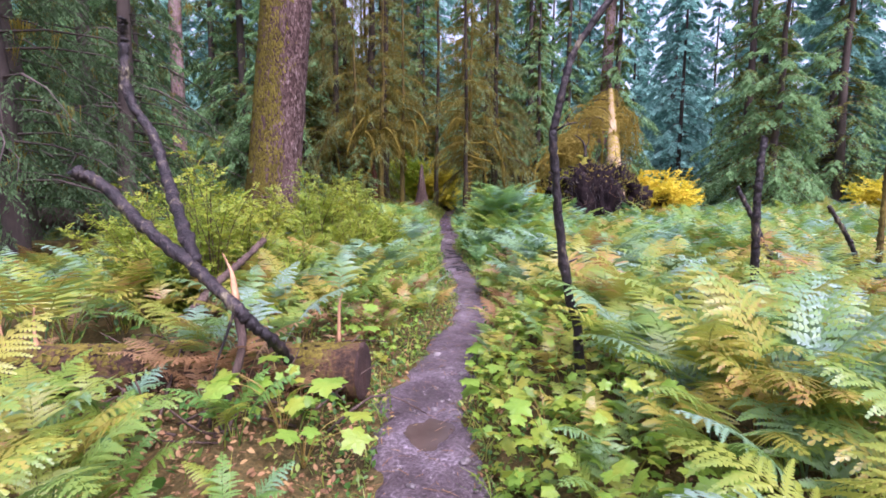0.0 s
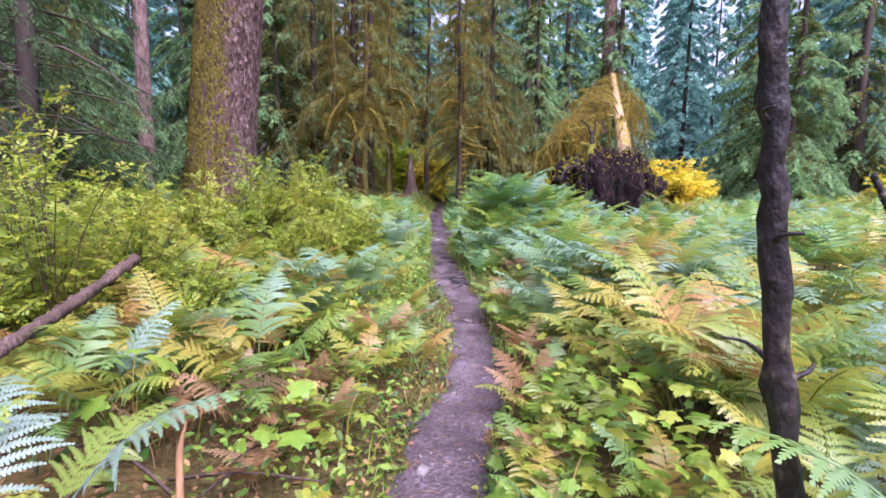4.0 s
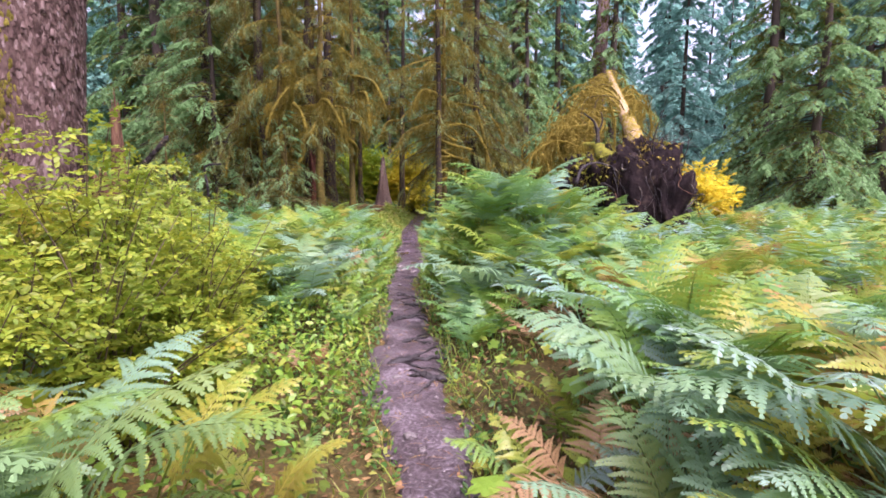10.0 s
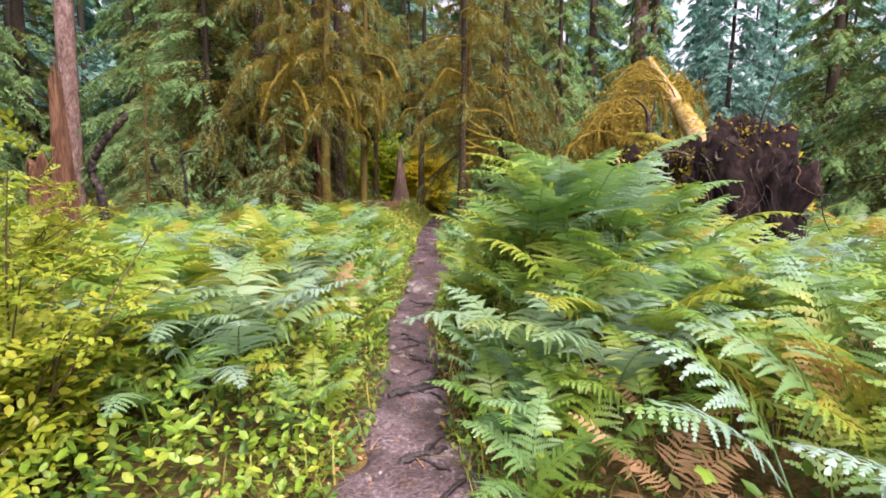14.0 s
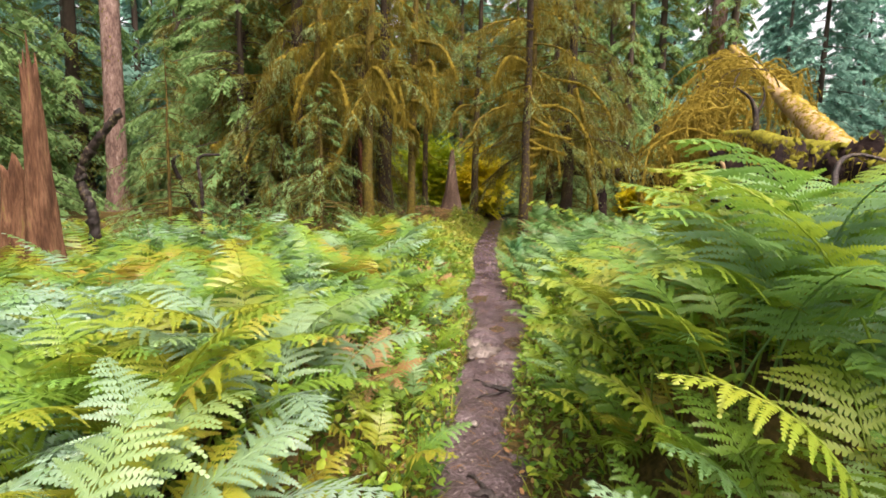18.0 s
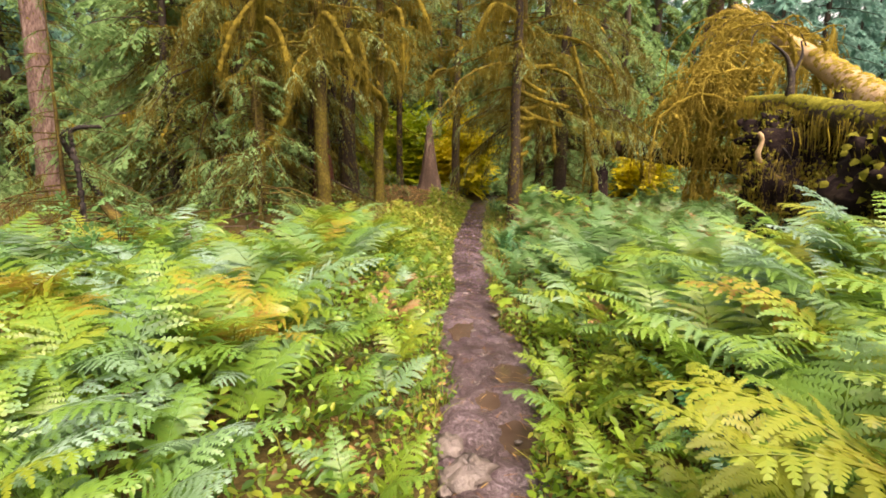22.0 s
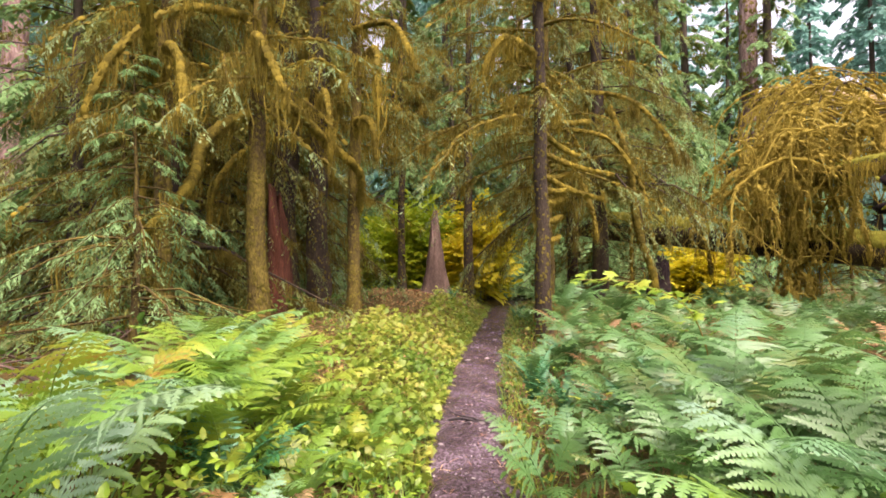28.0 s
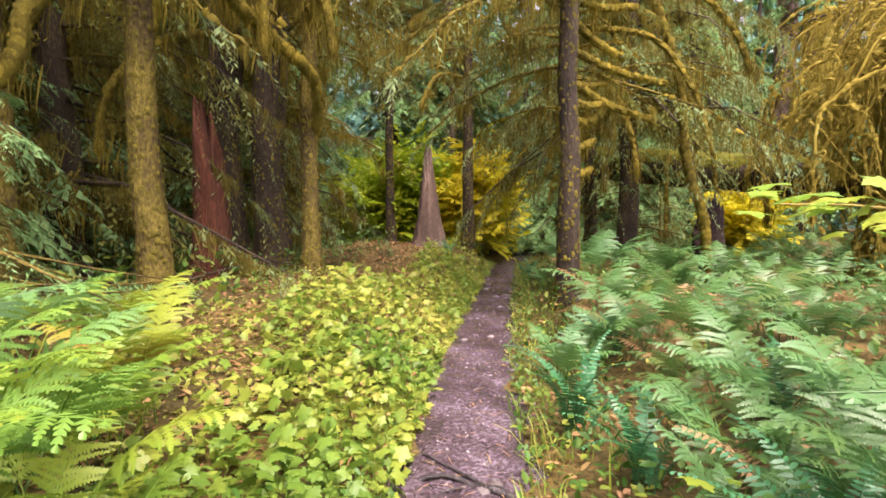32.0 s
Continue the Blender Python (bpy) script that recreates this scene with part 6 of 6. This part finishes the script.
for i in range(48):
    y = rf.uniform(18.6, 26)
    side = rf.choice([-1, 1, 1])
    o = rf.uniform(0.3, 2.8) if side > 0 else rf.uniform(1.0, 2.6)
    x = float(trail_x(y)) + side * (float(trail_w(y)) + o)
    if side < 0 and y > 21.2 or not free(x, y):
        continue
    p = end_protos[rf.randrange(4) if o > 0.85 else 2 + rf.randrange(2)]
    copy_thing(p, pose(x, y, gz(x, y) - 0.02, rf.uniform(-8, 8), rf.uniform(-8, 8), rf.uniform(0, 360)) @ Matrix.Scale(rf.uniform(0.55, 0.95), 4))
for x, y, s in [(0.78, 20.75, 0.85), (0.95, 20.2, 0.7), (-0.9, 18.2, 0.9), (-1.3, 18.6, 1.0), (1.3, 19.4, 0.8), (1.9, 20.9, 0.8), (1.1, 13.9, 0.8), (1.3, 14.6, 0.8), (1.25, 22.2, 0.7), (-0.6, 27.5, 0.6), (0.9, 27.2, 0.7)]:
    copy_thing(sword_protos[rf.randrange(2)], pose(x, y, gz(x, y), 0, 0, rf.uniform(0, 360)) @ Matrix.Scale(s, 4))
for p in near_protos + sheen_protos + lime_protos + green_protos + end_protos + sword_protos + dead_protos:
    for o in (p, *p.children_recursive):
        bpy.data.objects.remove(o)


def carpet(name, label, regions, mat, seed, size=(0.8, 1.2), templates=FAR + MID, near=0.5):
    r = random.Random(seed)
    per = [[] for _ in templates]
    for x0, x1, y0, y1, count in regions:
        for i in range(count):
            x, y = r.uniform(x0, x1), r.uniform(y0, y1)
            o = off_trail(x, y)
            if o < near or not free(x, y) or -12 < x < -1.8 and y > 18.6:
                continue
            per[r.randrange(4) + (4 if o < 3.2 and y > -1 else 0)].append(place(x, y, gz(x, y) - 0.03, r.uniform(0, 6.28), r.uniform(-0.15, 0.15), r.uniform(*size)))
    g = join([scatter(t, m) for t, m in zip(templates, per) if m])
    tagged(part(name, g, mat, None, label), category="ferns", kind="stuff")


carpet("bracken_carpet", "dense sea of autumn bracken, green, pale and rust", [(1.2, 3.2, 0.5, 8, 75), (3.2, 6, -1, 8, 100), (6, 11, 2, 10, 110)], M_FERNFAR, 1, near=1.2)
carpet("bracken_carpet", "dense green bracken beside the uprooted tree, sky sheen painted pale", [(1.2, 3.2, 8, 16, 90), (3.2, 9, 8, 16, 160), (9, 16, 8, 20, 130)], M_FERNBFAR, 4, near=1.2)
carpet("bracken_carpet", "bracken thicket between trail and forest edge", [(-6, -1.5, 0, 5, 50), (-5, -1.2, 5, 10, 55)], M_FERNFAR, 2, near=1.0)
carpet("bracken_carpet", "low bracken in front of the long grey log", [(-10, -5, 5, 14, 90)], M_FERNFAR, 12, (0.5, 0.8), near=1.0)
carpet("bracken_carpet", "green bracken between the trail and the forest edge", [(-5, -1.2, 10, 12, 25), (-3, -1.2, 12, 19, 75), (-4.5, -3, 12, 19, 60), (-9, -4.5, 14, 20, 80)], M_FERNCFAR, 5, near=1.0)
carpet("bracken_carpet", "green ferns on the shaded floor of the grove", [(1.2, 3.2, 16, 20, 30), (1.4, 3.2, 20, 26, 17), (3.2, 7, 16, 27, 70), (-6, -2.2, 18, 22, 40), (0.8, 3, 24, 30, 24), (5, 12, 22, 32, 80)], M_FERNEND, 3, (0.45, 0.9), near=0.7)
carpet("bracken_carpet", "autumn bracken spreading away from the trail", [(-14, 14, -9, -1, 260), (10, 22, -2, 9, 130), (-18, -6, -1, 5, 110), (15, 24, 8, 22, 120)], M_FERNFAR, 7, near=1.6)
carpet("withered_undergrowth", "low withered brown ferns between green ones", [(1.0, 4.5, 19, 26, 50), (1.2, 5, 4, 12, 40), (-4, -1.2, 3, 9, 30), (-3.5, -1.0, 14, 20, 20)], M_DEADFERN, 6, (0.35, 0.6), FAR + FAR, 0.6)

# ---- leafy ground cover ----
LOBED = [(0.42 - (0.42 + 0.085 * math.cos(5 * t) + 0.035 * math.cos(15 * t)) * math.cos(t), (0.44 + 0.085 * math.cos(5 * t) + 0.035 * math.cos(15 * t)) * math.sin(t)) for t in np.linspace(0, 2 * np.pi, 30, endpoint=False)]


def lobed_leaf():
    rim = [(x, y, 0.05 * math.sin(x * 3) - 0.3 * y * y + 0.03 * math.sin(9 * x + 5 * y)) for x, y in LOBED]
    V = [(0.45, 0, 0.07)] + rim
    T = [(0, 1 + i, 1 + (i + 1) % len(rim)) for i in range(len(rim))]
    return np.array(V), np.array(T)


LEAF = lobed_leaf()
OVAL = (np.array([(0, 0, 0), (0.35, -0.26, 0.05), (0.75, -0.2, 0.03), (1, 0, -0.06), (0.75, 0.2, 0.03), (0.35, 0.26, 0.05)]), np.array([(0, 1, 2), (0, 2, 3), (0, 3, 4), (0, 4, 5)]))


def leaf_field(name, label, template, mat, boxes, seed, size, height, tilt=0.6, near=-0.03, category="plants"):
    r = np.random.default_rng(seed)
    ms = []
    for x0, x1, y0, y1, n in boxes:
        for i in range(n):
            x, y = r.uniform(x0, x1), r.uniform(y0, y1)
            o = off_trail(x, y)
            if o < near:
                continue
            z = gz(x, y) + height * r.uniform(0.1, 1) ** 1.2 * min(1, 0.35 + o)
            ms.append(place(x, y, z, r.uniform(0, 6.28), r.normal(0, tilt), r.uniform(*size), r.normal(0, tilt * 0.6)))
    tagged(part(name, scatter(template, ms), mat, None, label), category=category, kind="stuff")


leaf_field("leafy_ground_cover", "yellow-green lobed leaves carpeting the trail edge", LEAF, M_COVER, [(-1.15, 0.1, 18.8, 21.5, 2300), (-1.5, 0.1, 21.5, 24.2, 2000), (-0.9, 0.15, 24.2, 27.5, 1300), (-0.7, 0.2, 27.5, 30, 300), (-3.2, -1.2, 19, 22, 400)], 31, (0.035, 0.1), 0.3, 0.6)
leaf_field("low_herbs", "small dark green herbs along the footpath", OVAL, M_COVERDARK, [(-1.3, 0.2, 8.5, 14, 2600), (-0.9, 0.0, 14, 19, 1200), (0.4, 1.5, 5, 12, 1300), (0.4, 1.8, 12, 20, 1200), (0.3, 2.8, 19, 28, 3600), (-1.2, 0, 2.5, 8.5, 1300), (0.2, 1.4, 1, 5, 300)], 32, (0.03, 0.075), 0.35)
leaf_field("leafy_ground_cover", "small green leaves below the lobed ones", OVAL, M_COVER, [(-2.0, 0.1, 18.8, 23.5, 4600), (-1.0, 0.1, 23.5, 28, 1500)], 36, (0.02, 0.06), 0.22, 0.6)
leaf_field("leaf_litter", "rust-brown needles and dead leaves under the hemlocks", OVAL, M_DEADLEAF, [(-3.4, -0.2, 22.5, 31, 5200), (-2.6, -1.0, 19.5, 22.5, 1200)], 39, (0.03, 0.08), 0.05, 0.4, 0.02, "leaf litter")
leaf_field("low_herbs", "fresh green herbs on the fern bank", OVAL, M_BIGLEAF, [(0.55, 3.2, 10.6, 14.5, 2200), (-1.6, -0.1, 8.8, 11.8, 3200), (0.4, 1.5, 12.6, 17.5, 4200), (-1.4, -0.05, 12.0, 19.0, 4200), (-1.1, -0.2, 4.4, 8.6, 1200)], 37, (0.03, 0.08), 0.5, 0.6)
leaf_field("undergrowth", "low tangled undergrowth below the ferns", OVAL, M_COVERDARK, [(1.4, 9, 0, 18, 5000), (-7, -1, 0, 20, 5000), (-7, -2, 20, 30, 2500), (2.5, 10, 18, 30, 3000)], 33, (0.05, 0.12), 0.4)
leaf_field("broad_leaves", "bright green broad lobed leaves among the ferns", LEAF, M_BIGLEAF, [(-1.1, -0.7, 2.7, 3.2, 40), (0.25, 1.3, 1.2, 5.5, 1000), (-1.8, -0.2, 4.4, 8.5, 150), (0.6, 1.5, 6, 12, 120), (0.6, 1.6, 15, 20, 80)], 34, (0.05, 0.12), 0.5, 0.45, 0.05)
leaf_field("fallen_leaves", "brown and yellow fallen leaves and litter", OVAL, M_DEADLEAF, [(-3, 3, 0, 30, 2600), (-1.2, 1.2, 0, 30, 1600)], 35, (0.02, 0.06), 0.02, 0.25, -0.4, "leaf litter")


def edge_field(name, label, template, mat, count, seed, size, height, reach, span=(1, 31), sides=(-1, 1), tilt=0.5):
    """Small leaves crowding along both edges of the footpath."""
    r = np.random.default_rng(seed)
    ms = []
    for i in range(count):
        y = r.uniform(*span)
        o = r.exponential(reach) + 0.0
        x = float(trail_x(y)) + r.choice(sides) * (float(trail_w(y)) + 0.04 * math.sin(y * 5) + o)
        ms.append(place(x, y, gz(x, y) + 0.01 + height * r.uniform() * min(1, 0.25 + o * 2.5), r.uniform(0, 6.28), r.normal(0, tilt), r.uniform(*size), r.normal(0, tilt * 0.6)))
    tagged(part(name, scatter(template, ms), mat, None, label), category="plants", kind="stuff")


leaf_field("leaf_litter", "rust-brown dead leaves and twigs round the fallen log", OVAL, M_DEADLEAF, [(-2.8, -0.5, 1.3, 4.4, 3200)], 38, (0.015, 0.05), 0.16, 0.6, 0.02, "leaf litter")
edge_field("edge_herbs", "small green herbs crowding the footpath edge", OVAL, M_COVERDARK, 9000, 51, (0.02, 0.055), 0.22, 0.28)
edge_field("edge_herbs", "yellowing small leaves along the footpath edge", OVAL, M_COVER, 5000, 52, (0.02, 0.06), 0.3, 0.4)
BLADE = (np.array([(0, -0.03, 0), (0, 0.03, 0), (0.25, 0.02, 0.5), (0.25, -0.02, 0.5), (0.7, 0, 0.85)]), np.array([(0, 1, 2), (0, 2, 3), (3, 2, 4)]))
edge_field("grass", "thin grass blades by the footpath", BLADE, M_COVER, 5000, 53, (0.08, 0.22), 0.02, 0.3, tilt=0.2)
edge_field("rusty_litter", "rust-brown dead fern litter beside the footpath", OVAL, M_DEADLEAF, 5000, 54, (0.02, 0.07), 0.12, 0.5)


def in_puddle(x, y):
    return any(((x - a) / (1.5 * c)) ** 2 + ((y - b) / (1.5 * d)) ** 2 < 1 for a, b, c, d in PUDDLES)


PEBBLE = (np.array([(1, 0, 0), (-1, 0, 0), (0, 0.8, 0), (0, -0.8, 0), (0, 0, 0.6)]), np.array([(0, 2, 4), (2, 1, 4), (1, 3, 4), (3, 0, 4)]))
rq = np.random.default_rng(55)
pm = []
for i in range(5200):
    y = rq.uniform(0.5, 28)
    x = float(trail_x(y)) + rq.normal(0, 0.5) * float(trail_w(y))
    if in_puddle(x, y):
        continue
    pm.append(place(x, y, gz(x, y) + 0.026, rq.uniform(0, 6.28), rq.normal(0, 0.3), 0.003 + 0.012 * rq.uniform() ** 3, rq.normal(0, 0.3)))
tagged(part("trail_grit", scatter(PEBBLE, pm), M_STONE, None, "loose grey grit and pebbles on the footpath"), category="gravel", kind="stuff")
TWIG = (np.array([(0, -0.02, 0), (0, 0.02, 0), (0.5, 0.03, 0.05), (0.5, -0.01, 0.05), (1, 0.05, 0)]), np.array([(0, 1, 2), (0, 2, 3), (3, 2, 4)]))
pm = []
for i in range(1500):
    y = rq.uniform(0.5, 28)
    x = float(trail_x(y)) + rq.normal(0, 0.8) * float(trail_w(y))
    pm.append(place(x, y, gz(x, y) + 0.032, rq.uniform(0, 6.28), 0, rq.uniform(0.03, 0.14)))
tagged(part("trail_twigs", scatter(TWIG, pm), M_DEADLEAF, None, "small twigs and needles scattered on the footpath"), category="litter", kind="stuff")


def twig_template(seed, n, leaf, zig=0.12):
    """A flat leafy twig along +x: leaves in two ranks, each about one leaf long."""
    r = np.random.default_rng(seed)
    ms = []
    for i in range(n):
        u = (i + 0.5) / n
        sd = 1 if i % 2 else -1
        ms.append(place(u, 0.02 * sd, -zig * u * u + r.normal(0, 0.015), sd * r.uniform(0.6, 1.2) * (1 - 0.5 * u), r.normal(0.15, 0.25), leaf * r.uniform(0.7, 1.2), r.normal(0, 0.3)))
    return scatter(OVAL, ms)


TWIGS = [twig_template(i, 11, 0.24) for i in range(3)]


def shrub(name, at, h, w, n_stem, n_twig, mat, label, seed, size=(0.14, 0.3)):
    rng = np.random.default_rng(seed)
    e = thing(name, at, label, "shrub")
    stems, ms = [], []
    for i in range(n_stem):
        a = rng.uniform(0, 6.28)
        d = w * rng.uniform(0.1, 1) ** 0.7
        end = np.array([d * math.cos(a), d * math.sin(a), h * rng.uniform(0.5, 1.0) * (1 - 0.35 * (d / w) ** 2)])
        line = bend([(0.1 * math.cos(a), 0.1 * math.sin(a), -0.05), end * (0.4, 0.4, 0.55) + rng.normal(0, 0.05, 3), end], 10)
        stems.append(tube(line, np.linspace(0.009, 0.0025, 10), 4, 0.1, rng, False))
        for k in range(n_twig):
            t = 0.2 + 0.8 * (k + rng.uniform()) / n_twig
            p = np.array([np.interp(t, np.linspace(0, 1, 10), line[:, c]) for c in range(3)])
            ms.append(place(*p, rng.uniform(0, 6.28), rng.normal(-0.25, 0.35), rng.uniform(*size) * (1.25 - 0.5 * t) * (0.7 + 0.3 * h), rng.normal(0, 0.35)))
    tagged(part("stemwork", join(stems), M_TWIG, e), kind="stuff")
    tagged(part("foliage", scatter_any(TWIGS, ms), mat, e), kind="stuff")
    return e


for i, (x, y, h, w) in enumerate([(-1.3, 8.6, 1.5, 0.85), (-2.0, 7.9, 1.5, 0.8), (-2.3, 9.0, 1.9, 0.85), (-1.15, 9.2, 1.3, 0.6), (-1.75, 9.4, 1.95, 0.8), (-1.35, 8.0, 1.2, 0.6), (-2.7, 5.8, 2.2, 0.65), (-3.3, 6.2, 2.2, 0.7), (-2.8, 6.9, 1.5, 0.9), (-3.6, 8.3, 1.65, 0.9), (-3.0, 8.9, 1.7, 0.8), (-1.9, 6.3, 1.0, 0.6), (-4.4, 9.6, 1.5, 0.9), (-1.45, 10.3, 1.55, 0.75), (-2.1, 10.8, 1.75, 0.85), (-2.7, 11.8, 1.4, 0.8), (-4.2, 6.8, 1.5, 0.9), (-3.2, 5.6, 1.2, 0.7)]):
    airy = h > 2.1
    shrub("huckleberry_bush", (x, y, gz(x, y)), h, w, 16 if airy else 36, 15 if airy else 21, M_SHRUB, "yellow-green leafy bush turning in autumn", 400 + i, (0.11, 0.23))
for i, (x, y, h, w) in enumerate([(-3.6, 17.4, 1.3, 0.7), (-4.3, 16.6, 1.2, 0.7), (-3.9, 18.6, 0.9, 0.6)]):
    shrub("leafy_bush", (x, y, gz(x, y)), h, w, 18, 11, M_LEAFBUSH, "fresh green leafy bush at the forest edge", 420 + i)
for i, (x, y, h, w, m) in enumerate([(-2.2, 32.3, 3.3, 1.4, M_LIME), (-3.0, 31.4, 2.6, 1.1, M_LIME), (-1.2, 32.6, 3.0, 1.0, M_LIME), (-0.35, 31.7, 3.3, 1.15, M_MAPLE), (-0.1, 33.4, 3.2, 1.2, M_MAPLE), (-3.4, 33.5, 2.8, 1.4, M_LIME), (6.3, 31.2, 1.9, 1.1, M_MAPLE), (10.8, 25, 2.5, 1.4, M_MAPLE), (12.4, 26.5, 1.9, 1.2, M_MAPLE), (22.4, 25.5, 2.2, 1.5, M_MAPLE), (25, 26, 2, 1.4, M_MAPLE)]):
    shrub("vine_maple", (x, y, gz(x, y)), h, w, 30, 14, m, "lime green vine maple behind the trees" if m is M_LIME else "golden yellow autumn vine maple behind the trees", 430 + i, (0.4, 0.75))

# a maple spray leaning over the last bend
sp = thing("maple_spray", (1.95, 19.7, gz(1.95, 19.7)), "low maple branch with large lime green leaves", "shrub")
so = np.array(sp.matrix_basis.translation)
rp = np.random.default_rng(77)
sl = bend(np.array([(1.95, 19.7, so[2]), (1.9, 19.6, 0.6), (1.7, 19.45, 1.05), (1.3, 19.25, 1.24), (0.9, 19.1, 1.27)]) - so, 22)
part("stem", tube(sl, np.linspace(0.007, 0.002, 22), 5), M_STALK, sp)
for i in range(44):
    p = sl[9 + i * 12 // 43] + rp.normal(0, 0.06, 3) * (1, 1.3, 0.45)
    part("leaf", LEAF, M_BIGLEAF, sp, "", False, Matrix.Translation(p) @ Euler((rp.normal(0, 0.3), rp.normal(0.25, 0.25), rp.uniform(2.0, 4.6))).to_matrix().to_4x4() @ Matrix.Scale(rp.uniform(0.06, 0.11), 4))


def thimbleberry(at, h, n, seed):
    """A low plant of a few arching stems, each ending in a broad lobed leaf."""
    rng = np.random.default_rng(seed)
    e = thing("broadleaf_plant", at, "low plant with broad lobed lime green leaves", "plant", "broad-leaved plants beside the trail")
    for i in range(n):
        a, d = rng.uniform(0, 6.28), rng.uniform(0.06, 0.34)
        end = np.array([d * math.cos(a), d * math.sin(a), h * rng.uniform(0.55, 1.0)])
        part("stem", tube(bend([(0, 0, -0.02), end * (0.35, 0.35, 0.7), end], 7), np.linspace(0.004, 0.002, 7), 4, 0, rng, False), M_STALK, e)
        part("leaf", LEAF, M_BIGLEAF, e, "", False, Matrix.Translation(end) @ Euler((rng.normal(0, 0.25), rng.normal(0.3, 0.2), a + rng.normal(0, 0.4))).to_matrix().to_4x4() @ Matrix.Scale(rng.uniform(0.11, 0.2), 4))
    return e


for i, (x, y, h, n) in enumerate([(-0.98, 2.8, 0.5, 9), (-0.8, 2.6, 0.3, 6), (-1.0, 4.9, 0.45, 6), (-0.5, 4.9, 0.35, 7), (-1.5, 4.6, 0.6, 5), (0.5, 3.3, 0.4, 8), (0.62, 2.7, 0.45, 8), (0.55, 4.1, 0.4, 6), (-1.15, 6.9, 0.6, 9), (-0.95, 6.3, 0.5, 7), (-1.35, 6.1, 0.55, 8), (-0.7, 7.1, 0.4, 5), (1.3, 8.7, 0.65, 7), (1.6, 8.9, 0.7, 7), (0.72, 8.0, 0.4, 5), (0.75, 17.2, 0.3, 6), (0.7, 18.0, 0.3, 6), (1.0, 17.7, 0.35, 5)]):
    thimbleberry((x, y, gz(x, y)), h, n, 500 + i)
